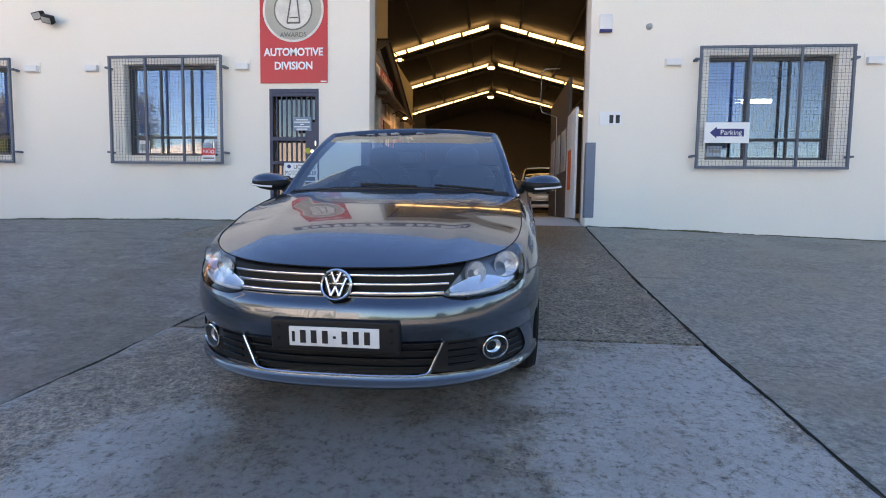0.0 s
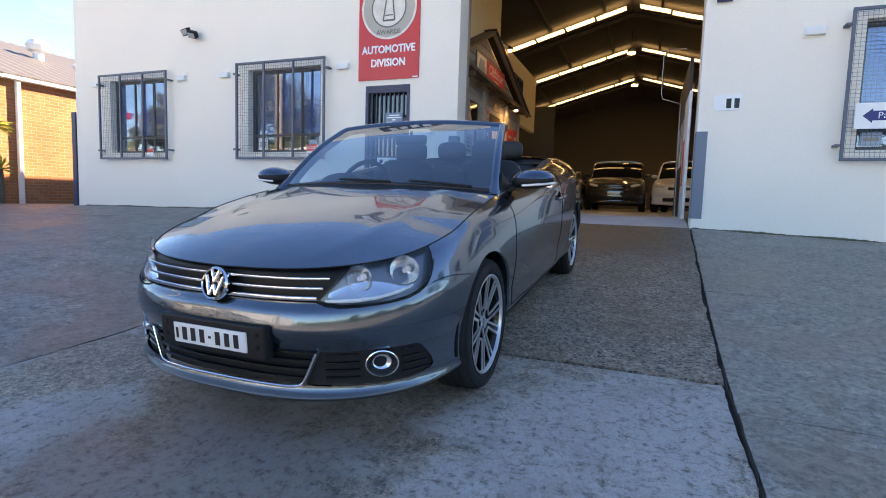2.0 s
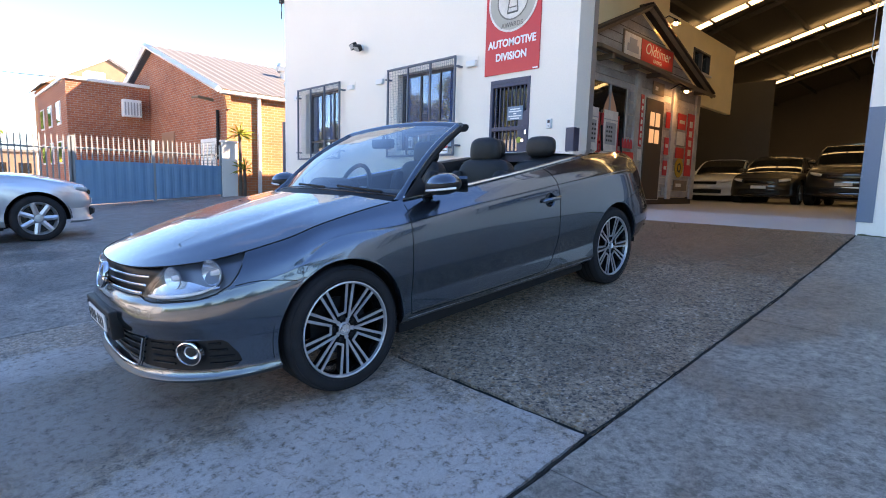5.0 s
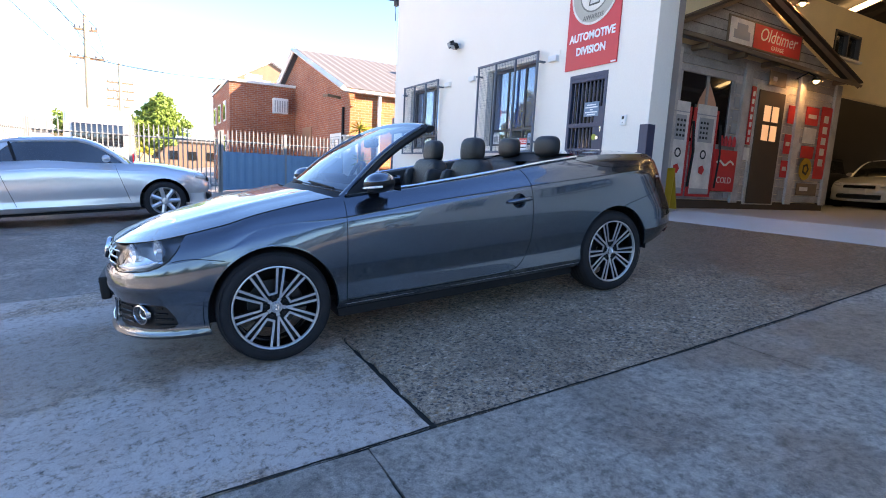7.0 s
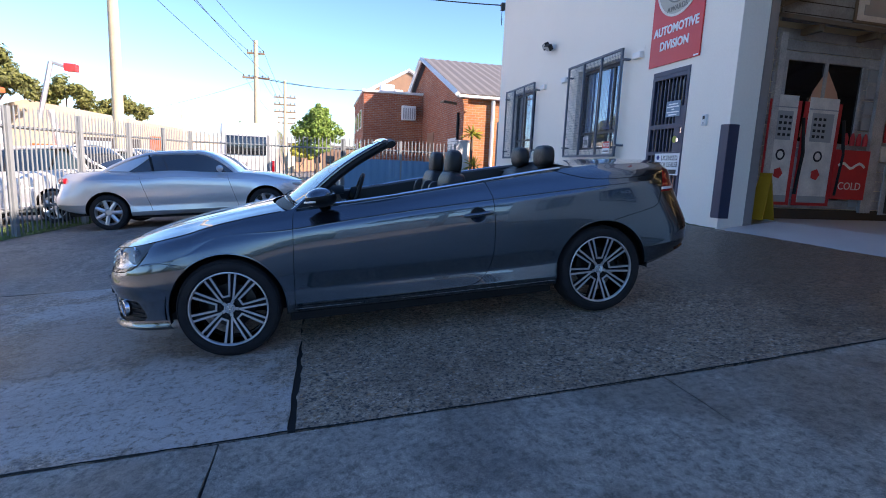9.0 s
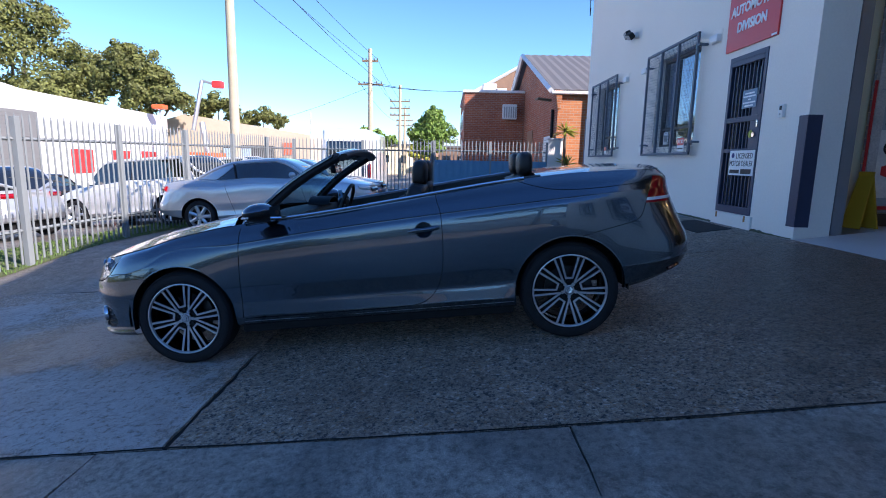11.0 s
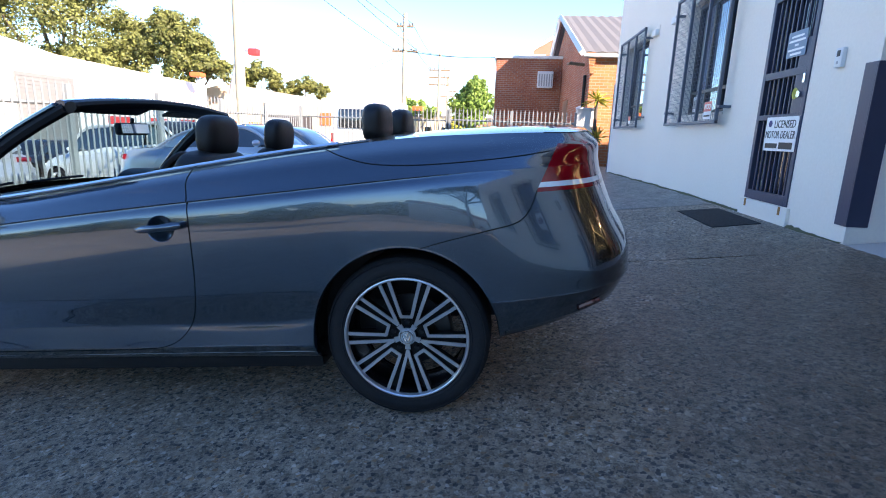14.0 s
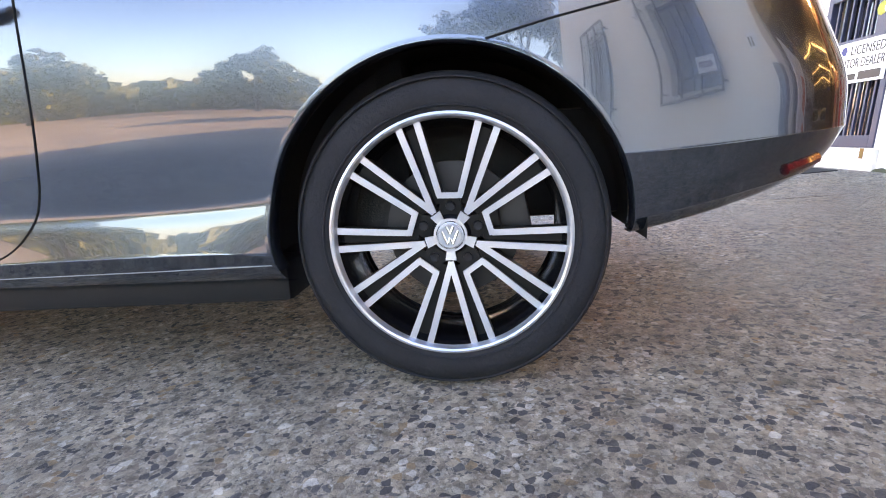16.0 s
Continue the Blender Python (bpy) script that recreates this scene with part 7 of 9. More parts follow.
part("door_step", box(x0 - 0.06, x1 + 0.06, -0.03, 0.0, -0.25, 0.045, 0.006), RENDER_WALL, dr, "painted step with rust stains", smooth=False)
for x in (-3.14, -2.47):
    part("rust_stain", box(x - 0.02, x + 0.02, -0.032, -0.030, -0.03, 0.045), mat("rust stain", (0.35, 0.16, 0.05), rough=0.9), dr, smooth=False)
mt = patch(-3.55, -2.55, -0.55, -0.12, 0.1, 0.004, skirt=0.015)
tagged(part("door_mat", mt, RUBBER), "dark rubber door mat on the paving", "mat")

# ---- fixtures ----
ic = thing("intercom", Matrix.Identity(4), "small white door intercom on the wall", "intercom")
part("case", box(-2.045, -1.955, -0.035, 0.0, 1.19, 1.335, 0.008), DEVICE_WHITE, ic)
part("speaker", box(-2.02, -1.98, -0.0365, -0.035, 1.27, 1.315, 0.002), INK, ic)
part("button", disc(-2.0, -0.036, 1.225, 0, 0.012, 'Y', -0.003, 14), GREY_STEEL, ic)


def guard(x, label, material, z0=0.02, z1=1.185, mir=1):
    g = thing("corner_guard", Matrix.Identity(4), label, "corner guard", "corner guards")
    part("plate", box(min(x, x - mir * 0.13), max(x, x - mir * 0.13), -0.012, 0.0, z0, z1, 0.003), material, g, smooth=False)
    part("plate", box(min(x, x + mir * 0.012), max(x, x + mir * 0.012), -0.012, 0.14, z0, z1, 0.003), material, g, smooth=False)


guard(-1.57, "navy steel guard on the corner of the opening", NAVY)
guard(1.87, "slate blue steel guard on the corner of the opening", SLATE_BLUE, mir=-1)

fl = thing("flood_light", pose(-6.95, -0.02, 3.17), "dark twin floodlight on a wall bracket", "floodlight")
part("back_plate", box(-0.05, 0.05, -0.03, 0.02, -0.05, 0.05, 0.008), DEVICE_WHITE, fl)
for k, (dx, rot) in enumerate(((-0.10, 24), (0.06, 38))):
    m_ = Matrix.Translation((dx, -0.14, 0.03 - 0.06 * k)) @ Matrix.Rotation(radians(rot), 4, 'X') @ Matrix.Rotation(radians(25 * (k - 0.4)), 4, 'Y')
    h_ = part("lamp_head", box(-0.085, 0.085, -0.05, 0.05, -0.06, 0.06, 0.014, m=m_), BLACK_PLASTIC, fl)
    part("lens", box(-0.07, 0.07, -0.055, -0.049, -0.045, 0.045, 0.002, m=m_), GREY_PRINT, h_)
    part("arm", tube([(0, -0.02, 0), (dx, -0.11, 0.03 - 0.06 * k)], 0.014, 8), BLACK_PLASTIC, fl)
for x in (-7.33, -6.26, -3.66, 3.10, 5.95, -9.75):
    v = thing("wall_vent", Matrix.Identity(4), "small white hooded vent on the wall", "vent", "wall vents")
    part("hood", box(x - 0.11, x + 0.11, -0.07, 0.0, 2.33, 2.43, 0.012), DEVICE_WHITE, v)
    part("back_plate", box(x - 0.13, x + 0.13, -0.008, 0.0, 2.31, 2.50, 0.003), RENDER_WALL, v)
al = thing("alarm_box", Matrix.Identity(4), "white alarm box with a blue band on the wall", "alarm")
part("case", box(1.985, 2.175, -0.07, 0.0, 2.86, 3.10, 0.014), DEVICE_WHITE, al)
part("band", box(1.99, 2.17, -0.074, -0.02, 2.835, 2.875, 0.006), BLUE_PRINT, al)
ca = thing("wall_sensor", Matrix.Identity(4), "small weathered bell fixture on the wall", "sensor")
part("dome", lathe([(-0.06, 0.0), (-0.05, 0.035), (0.0, 0.05)], 20, 'Y', bm=None), GREY_PRINT, ca).location = (2.73, 0, 2.92)
wb_ = thing("name_board", Matrix.Identity(4), "long dark name board with pale bars over the opening", "sign")
part("board", box(-4.0, 0.9, -0.03, 0.0, 4.62, 5.06, 0.004), NAVY, wb_, smooth=False)
for k in range(15):
    if k != 8:
        part("bar", box(-3.75 + 0.3 * k, -3.55 + 0.3 * k, -0.034, -0.0302, 4.72, 4.95 if k % 3 else 5.0), SIGN_WHITE, wb_, smooth=False)
nb = thing("number_panel", Matrix.Identity(4), "white panel with two dark bars on the wall", "sign")
part("panel", box(2.045, 2.365, -0.012, 0.0, 1.452, 1.655, 0.002), SIGN_WHITE, nb, smooth=False)
for a in (2.19, 2.285):
    part("bar", box(a, a + 0.06, -0.0135, -0.012, 1.48, 1.605), INK, nb, smooth=False)
pk = thing("parking_sign", Matrix.Identity(4), "white parking sign with a navy arrow hung on the grille", "sign")
part("board", box(3.555, 4.195, -0.150, -0.140, 1.165, 1.470, 0.003), SIGN_WHITE, pk, smooth=False)
ar = bmesh.new()
ar.faces.new([ar.verts.new(p) for p in ((3.63, -0.151, 1.318), (3.73, -0.151, 1.405), (3.73, -0.151, 1.375), (4.12, -0.151, 1.375), (4.12, -0.151, 1.262), (3.73, -0.151, 1.262), (3.73, -0.151, 1.232))])
part("arrow", thicken(ar, 0.002), BLUE_PRINT, pk, "navy arrow", smooth=False)
words("lettering", "Parking", 0.105, at_wall(3.935, -0.1525, 1.318), SIGN_WHITE, pk, deep=0.001)
for k, (x, z, w_, h_, mt_) in enumerate(((-4.30, 0.86, 0.22, 0.20, SIGN_WHITE), (-8.15, 0.88, 0.16, 0.14, SIGN_WHITE))):
    st = thing("window_notice", Matrix.Identity(4), "small red and white notice on the window grille", "sign", "window notices")
    part("board", box(x, x + w_, -0.148, -0.142, z, z + h_), mt_, st, smooth=False)
    part("band", box(x, x + w_, -0.150, -0.1485, z + h_ * 0.45, z + h_), SIGN_RED, st, smooth=False)
    if k == 0:
        words("lettering", "NO", 0.085, at_wall(x + 0.085, -0.1505, z + h_ * 0.72), SIGN_WHITE, st, deep=0.001)
        part("symbol", disc(x + 0.178, -0.151, z + h_ * 0.72, 0.018, 0.03, 'Y', -0.001, 16), SIGN_WHITE, st)
        part("print_line", box(x + 0.02, x + 0.20, -0.1495, -0.148, z + 0.03, z + 0.05), INK, st, smooth=False)
for x, z, w_, h_, mt_ in ((-5.60, 1.0, 0.20, 0.22, SIGN_WHITE), (-4.46, 1.0, 0.16, 0.18, BLIND), (-4.26, 1.0, 0.10, 0.26, BLIND), (3.72, 1.0, 0.22, 0.16, BLIND)):
    st = thing("paper_notice", Matrix.Identity(4), "paper notice taped inside the window", "notice", "paper notices")
    part("sheet", box(x, x + w_, 0.152, 0.156, z, z + h_), mt_, st, smooth=False)
    part("print", box(x + 0.03, x + w_ - 0.03, 0.150, 0.1515, z + 0.05, z + h_ - 0.06), GREY_PRINT, st, smooth=False)

# ---- inside: painted timber shopfront set against the office wall ----
MX = -2.05
K = 1.037
mp = lambda y, z: (-6.03 + (y + 6.03) * K, 0.365 + (z - 0.365) * K)


def flat(name, y0, y1, z0, z1, material, parent, label="", off=0.0, deep=0.012):
    a, b = mp(y0, z0), mp(y1, z1)
    return part(name, box(MX + off, MX + off + deep, a[0], b[0], a[1], b[1], 0.003 if deep > 0.01 else 0), material, parent, label, smooth=False)


tagged(part("wall_office", wall_holes(0.42, 8.3, 0.0, 3.92, -0.12, 0.0, [(5.55, 6.55, 3.02, 3.50), (5.75, 8.31, -0.01, 2.32)]), CREAM_WALL, smooth=False, m=None), "yellow cream office wall inside the warehouse", "wall", kind="structure")
ow = bpy.data.objects["wall_office"]
ow.matrix_world = Matrix.Translation((MX - 0.17, 0, 0)) @ Matrix.Rotation(math.pi / 2, 4, 'Z')
hi = part("wall_office_upper", box(MX - 0.17, MX - 0.05, 0.42, 4.15, 3.92, 5.9), CREAM_WALL, smooth=False)
tagged(hi, "yellow cream upper office wall", "wall", kind="structure")
wn_ = thing("window_5", Matrix.Identity(4), "small dark sliding window high in the cream wall", "window", kind="structure")
for q in ((5.55, 6.55, 3.02, 3.06), (5.55, 6.55, 3.46, 3.50), (5.55, 5.59, 3.06, 3.46), (6.51, 6.55, 3.06, 3.46), (6.03, 6.07, 3.06, 3.46)):
    part("window_frame", box(MX - 0.14, MX - 0.03, q[0], q[1], q[2], q[3], 0.003), WIN_FRAME, wn_, smooth=False)
for a in (5.59, 6.07):
    part("pane", box(MX - 0.12, MX - 0.11, a, a + 0.44, 3.06, 3.46), CAR_GLASS, wn_, smooth=False)
part("window_sill", box(MX - 0.05, MX + 0.02, 5.5, 6.6, 2.98, 3.018, 0.004), FASCIA, wn_, smooth=False)
# dark sheet under the office, past the shopfront, stands in for the recess's shade
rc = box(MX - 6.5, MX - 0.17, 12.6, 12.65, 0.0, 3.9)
tagged(part("recess_shade", rc, STEEL_DARK, smooth=False), "dark sheet under the office floor in place of shade", "wall", kind="structure")

sf = thing("shopfront", Matrix.Identity(4), "painted old garage shopfront of grey boards with a small gabled roof", "shopfront")
k = 0
z = 0.16
while z < 2.45:
    flat("weatherboard", 0.72, 5.42, z, z + 0.128, WOOD_GREY, sf, off=0.002 * (k % 2), deep=0.016)
    z += 0.135
    k += 1
flat("plinth", 0.70, 5.45, -0.01, 0.15, WOOD_DARK, sf, "dark plinth board", deep=0.03)
gb = bmesh.new()
for dx in (0, 0.02):
    gb.faces.new([gb.verts.new((MX + 0.02 + dx, *mp(*p))) for p in ((0.72, 2.52), (0.72, 2.68), (2.45, 3.42), (5.2, 2.52))])
f0, f1 = list(gb.faces)
va, vb = list(f0.verts), list(f1.verts)
for i in range(4):
    gb.faces.new((va[i], va[(i + 1) % 4], vb[(i + 1) % 4], vb[i]))
bmesh.ops.recalc_face_normals(gb, faces=gb.faces[:])
part("gable_board", gb, WOOD_GREY, sf, "grey gable boards", smooth=False)
for i in range(5):
    zz_ = 2.62 + i * 0.15
    ya = 0.75 if zz_ < 2.68 else 0.72 + (zz_ - 2.68) / 0.74 * 1.73
    yb = 5.2 - (zz_ - 2.52) / 0.90 * 2.75
    if yb - ya > 0.3:
        flat("board_line", ya, yb, zz_, zz_ + 0.012, WOOD_DARK, sf, off=0.041, deep=0.003)
for a, b in (((0.55, 2.66), (2.47, 3.50)), ((2.43, 3.50), (5.75, 2.40))):
    pa, pb_ = mp(*a), mp(*b)
    part("barge_board", tube([(MX + 0.20, *pa), (MX + 0.20, *pb_)], 0.05, 4, flat=1.0, up=(1, 0, 0)), TIMBER, sf, "brown timber barge board", smooth=False)
    rf_ = bmesh.new()
    v4 = [rf_.verts.new(q) for q in ((MX + 0.0, pa[0], pa[1] + 0.05), (MX + 0.27, pa[0], pa[1] + 0.05), (MX + 0.27, pb_[0], pb_[1] + 0.05), (MX + 0.0, pb_[0], pb_[1] + 0.05))]
    rf_.faces.new(v4)
    part("roof_slope", thicken(rf_, 0.03), WOOD_DARK, sf, "small dark roof slope", smooth=False)
aw = bmesh.new()
a0, a1 = mp(0.65, 2.56), mp(5.55, 2.44)
v4 = [aw.verts.new(q) for q in ((MX + 0.02, a0[0], a0[1] + 0.06), (MX + 0.36, a0[0], a0[1] - 0.06), (MX + 0.36, a1[0], a1[1] - 0.06), (MX + 0.02, a1[0], a1[1] + 0.06))]
aw.faces.new(v4)
part("awning", thicken(aw, 0.05), TIMBER, sf, "narrow timber awning", smooth=False)
for y in (1.1, 2.0, 2.9, 4.5, 5.2):
    q = mp(y, 2.40)
    part("rafter_end", box(MX + 0.02, MX + 0.30, q[0] - 0.04, q[0] + 0.04, q[1] - 0.03, q[1] + 0.05), TIMBER, sf, smooth=False)
for y in (0.74, 2.42, 4.05, 5.28):
    flat("post", y, y + (0.19 if y > 1 else 0.1), 0.12, 2.38, WOOD_GREY, sf, "pale grey post", off=0.02, deep=0.05)
# name board
flat("name_board", 1.82, 3.90, 2.60, 3.03, TIMBER, sf, "framed name board", off=0.045, deep=0.02)
flat("picture", 1.86, 2.47, 2.63, 3.0, CREAM_PRINT, sf, "cream panel with a plain grey car shape", off=0.066, deep=0.004)
flat("picture_shape", 1.96, 2.38, 2.70, 2.83, GREY_PRINT, sf, off=0.0705, deep=0.003)
flat("picture_shape", 2.03, 2.31, 2.83, 2.93, GREY_PRINT, sf, off=0.0705, deep=0.003)
flat("name_panel", 2.50, 3.86, 2.63, 3.0, RED_PRINT, sf, "red name panel", off=0.066, deep=0.004)
SIDE = Matrix(((0, 0, 1, 0), (1, 0, 0, 0), (0, 1, 0, 0), (0, 0, 0, 1)))
ce = mp(3.18, 2.86)
words("lettering", "Oldtimer", 0.30, Matrix.Translation((MX + 0.0705, ce[0], ce[1])) @ SIDE, CREAM_PRINT, sf, deep=0.002, shear=0.25)
ce = mp(3.18, 2.69)
words("lettering", "GARAGE", 0.10, Matrix.Translation((MX + 0.0705, ce[0], ce[1])) @ SIDE, CREAM_PRINT, sf, deep=0.002)
# window, pumps, cooler
flat("shop_window", 0.86, 2.16, 1.05, 2.06, CAR_GLASS, sf, "dark painted shop window", off=0.02)
for y in (0.86, 1.5, 2.12):
    flat("window_bar", y, y + 0.05, 1.05, 2.08, WOOD_GREY, sf, off=0.033, deep=0.02)
flat("window_head", 0.82, 2.2, 2.06, 2.16, WOOD_GREY, sf, off=0.033, deep=0.03)
fl_ = bmesh.new()
c0 = mp(1.55, 1.55)
fl_.faces.new([fl_.verts.new((MX + 0.035, *mp(*p))) for p in ((1.25, 1.10), (1.88, 1.10), (1.86, 1.45), (1.76, 1.70), (1.66, 1.84), (1.56, 1.98), (1.46, 1.84), (1.37, 1.70), (1.28, 1.45))])
part("painted_flame", thicken(fl_, 0.003), mat("warm peach paint", (0.62, 0.32, 0.20), rough=0.6), sf, "peach painted lamp glow", smooth=False)
for y0, y1 in ((0.78, 1.14), (1.33, 1.80)):
    flat("pump_side", y0 - 0.07, y1 + 0.07, 0.20, 1.56, RED_PRINT, sf, "red painted pump sides", off=0.05, deep=0.008)
    flat("pump", y0, y1, 0.24, 1.62, CREAM_PRINT, sf, "cream painted fuel pump", off=0.059, deep=0.01)
    flat("pump_dial", y0 + 0.06, y1 - 0.06, 1.05, 1.42, GREY_PRINT, sf, off=0.0695, deep=0.003)
    for i in range(4):
        for k in range(3):
            flat("dial_bar", y0 + 0.09 + 0.075 * k, y0 + 0.135 + 0.075 * k, 1.10 + 0.075 * i, 1.135 + 0.075 * i, INK, sf, off=0.0728, deep=0.002)
    flat("pump_band", y0, y1, 1.46, 1.475, GREY_PRINT, sf, off=0.0695, deep=0.003)
    flat("pump_foot", y0, y1, 0.24, 0.33, GREY_PRINT, sf, off=0.0695, deep=0.003)
    q = mp((y0 + y1) / 2, 0.86)
    dd = disc(MX + 0.0695, q[0], q[1], 0.05, 0.075, 'X', 0.003, 24)
    part("pump_roundel", dd, INK, sf)
    q = mp((y0 + y1) / 2, 0.62)
    part("pump_star", disc(MX + 0.0695, q[0], q[1], 0.0, 0.08, 'X', 0.003, 5), RED_PRINT, sf)
    part("pump_hose", tube([(MX + 0.08, *mp(y1 + 0.10, 1.35)), (MX + 0.08, *mp(y1 + 0.17, 0.9)), (MX + 0.08, *mp(y1 + 0.12, 0.35))], 0.022, 6), CABLE, sf)
flat("cooler", 1.86, 2.44, 0.30, 0.97, RED_PRINT, sf, "red painted drinks cooler", off=0.06, deep=0.02)
ce = mp(2.16, 0.48)
words("lettering", "COLD", 0.15, Matrix.Translation((MX + 0.0805, ce[0], ce[1])) @ SIDE, CREAM_PRINT, sf, deep=0.002)
part("wave_mark", tube([(MX + 0.082, *mp(1.92 + 0.05 * i, 0.76 + 0.035 * math.sin(i * 1.1))) for i in range(10)], 0.02, 5, flat=0.4, up=(1, 0, 0)), CREAM_PRINT, sf, "plain white wave")
for i in range(4):
    q = mp(1.98 + 0.11 * i, 1.03)
    part("bottle", tube([(MX + 0.08, q[0], q[1]), (MX + 0.08, q[0], q[1] + 0.10), (MX + 0.08, q[0], q[1] + 0.17)], [0.03, 0.03, 0.012], 8), RED_PRINT, sf)
# shop door
flat("door_trim", 2.80, 3.72, 0.10, 2.10, WOOD_GREY, sf, "grey door trim", off=0.02, deep=0.02)
flat("shop_door", 2.88, 3.64, 0.12, 2.02, WOOD_DARK, sf, "dark brown shop door", off=0.041, deep=0.02)
for y in (3.06, 3.30):
    for z in (1.20, 1.52):
        flat("lit_pane", y, y + 0.19, z, z + 0.26, mat("warm lit pane", (0.8, 0.6, 0.4), rough=0.5, emit=(1.0, 0.55, 0.26), strength=0.13), sf, "warm lit pane", off=0.062, deep=0.003)
# enamel signs as plain shapes
for y0, y1, z0, z1, mt_ in ((2.66, 2.78, 1.10, 2.05, RED_PRINT), (2.64, 2.80, 0.84, 1.05, CREAM_PRINT), (3.80, 4.0, 1.55, 1.86, RED_PRINT), (3.80, 4.0, 1.02, 1.36, RED_PRINT), (3.80, 4.0, 0.60, 0.90, RED_PRINT),
                            (4.38, 4.80, 1.58, 1.90, RED_PRINT), (4.38, 4.80, 1.25, 1.53, CREAM_PRINT), (4.38, 4.80, 0.98, 1.20, RED_PRINT), (4.90, 5.26, 0.62, 1.95, RED_PRINT), (4.40, 5.10, 0.30, 0.52, TIMBER),
                            (3.1, 3.6, 2.12, 2.36, TIMBER)):
    flat("enamel_sign", y0, y1, z0, z1, mt_, sf, "plain enamel sign", off=0.045, deep=0.012)
for i in range(5):
    flat("sign_bar", 5.0, 5.16, 0.86 + 0.2 * i, 0.99 + 0.2 * i, CREAM_PRINT, sf, off=0.058, deep=0.003)
for i in range(7):
    flat("sign_bar", 2.69, 2.75, 1.14 + 0.125 * i, 1.22 + 0.125 * i, CREAM_PRINT, sf, off=0.058, deep=0.003)
for y0, z0 in ((3.84, 1.16), (3.84, 0.72), (4.45, 1.70), (4.5, 0.38), (3.2, 2.2)):
    flat("sign_bar", y0, y0 + (0.12 if y0 < 4 else 0.28), z0, z0 + 0.07, CREAM_PRINT, sf, off=0.058, deep=0.003)
q = mp(4.60, 0.78)
part("round_sign", disc(MX + 0.05, q[0], q[1], 0.0, 0.21, 'X', 0.012, 32), YELLOW, sf, "round yellow sign")
part("round_sign_mark", disc(MX + 0.063, q[0], q[1], 0.07, 0.12, 'X', 0.003, 5), INK, sf)
for i in range(9):
    for y in (2.24, 3.84, 5.34):
        if y != 3.84 or i in (0, 3):
            flat("shingle", y, y + 0.14, 0.2 + 0.21 * i, 0.36 + 0.21 * i, GREY_PRINT, sf, off=0.035, deep=0.012)
for y, z in ((3.25, 3.40), (4.0, 2.28)):
    q = mp(y, z)
    wl_ = thing("wall_lamp", Matrix.Identity(4), "small black gooseneck lamp with a warm bulb on the shopfront", "wall lamp", "shopfront lamps")
    part("arm", tube([(MX + 0.03, q[0] - 0.05, q[1] + 0.05), (MX + 0.20, q[0] - 0.02, q[1] + 0.14), (MX + 0.34, q[0], q[1] + 0.05)], 0.012, 8), CABLE, wl_)
    b = lathe([(0.06, 0.02), (0.03, 0.05), (-0.03, 0.10)], 20, 'Z')
    b.transform(Matrix.Translation((MX + 0.34, q[0], q[1])))
    part("shade", b, CABLE, wl_)
    b = bmesh.new()
    bmesh.ops.create_uvsphere(b, u_segments=12, v_segments=8, radius=0.042)
    b.transform(Matrix.Translation((MX + 0.34, q[0], q[1] - 0.02)))
    part("bulb", b, BULB_GLOW, wl_, "warm lit bulb")

# yellow floor stand, roller-door guides, boards by the east jamb
yf = thing("floor_sign", pose(-1.82, 0.88, 0.0, 0, 0, 12), "yellow folding floor sign standing by the opening", "floor sign")
for s in (-1, 1):
    b = sheet(lambda u, v, s=s: (0.22 * (u - 0.5) * (1 - 0.3 * v), s * 0.13 * (1 - v), 0.62 * v), 2, 2)
    part("panel", thicken(b, 0.02), YELLOW, yf)
for x in (-1.56, 1.86):
    s = 1 if x < 0 else -1
    gd = box(min(x - s * 0.07, x - s * 0.012), max(x - s * 0.07, x - s * 0.012), WALL + 0.01, WALL + 0.13, -0.06, 4.5)
    tagged(part("door_guide", gd, GREY_STEEL, smooth=False), "grey steel roller door guide", "door guide", "roller door guides", kind="structure")
bd = thing("leaning_board", pose(1.80, 1.0, 0.0), "tall pale display board with an orange shape against the jamb", "board")
part("board", box(-0.02, 0.02, -0.42, 0.55, 0.0, 1.85, 0.008), DEVICE_WHITE, bd)
part("print", box(-0.024, -0.0205, 0.0, 0.35, 0.5, 1.2), ORANGE, bd, smooth=False)
pn = thing("wall_panel", pose(1.82, 3.0, 0.0), "dark panel with grey frames on the side wall", "panel")
part("panel", box(0.0, 0.05, -1.3, 1.6, 0.0, 2.6), STEEL_DARK, pn, smooth=False)
for k in range(3):
    part("frame", box(-0.02, 0.0, -1.1 + 0.85 * k, -0.5 + 0.85 * k, 0.9, 1.7, 0.01), GREY_PRINT, pn)
wu = tube([(1.79, 3.0, 0.0), (1.76, 3.0, 2.1), (1.45, 3.0, 2.2), (1.42, 3.0, 2.3), (1.42, 3.0, 3.0), (1.5, 3.0, 3.1), (1.8, 3.0, 3.1)], 0.009, 6)
tagged(part("pipe", wu, GREY_STEEL), "bent grey pipe by the side wall", "pipe")


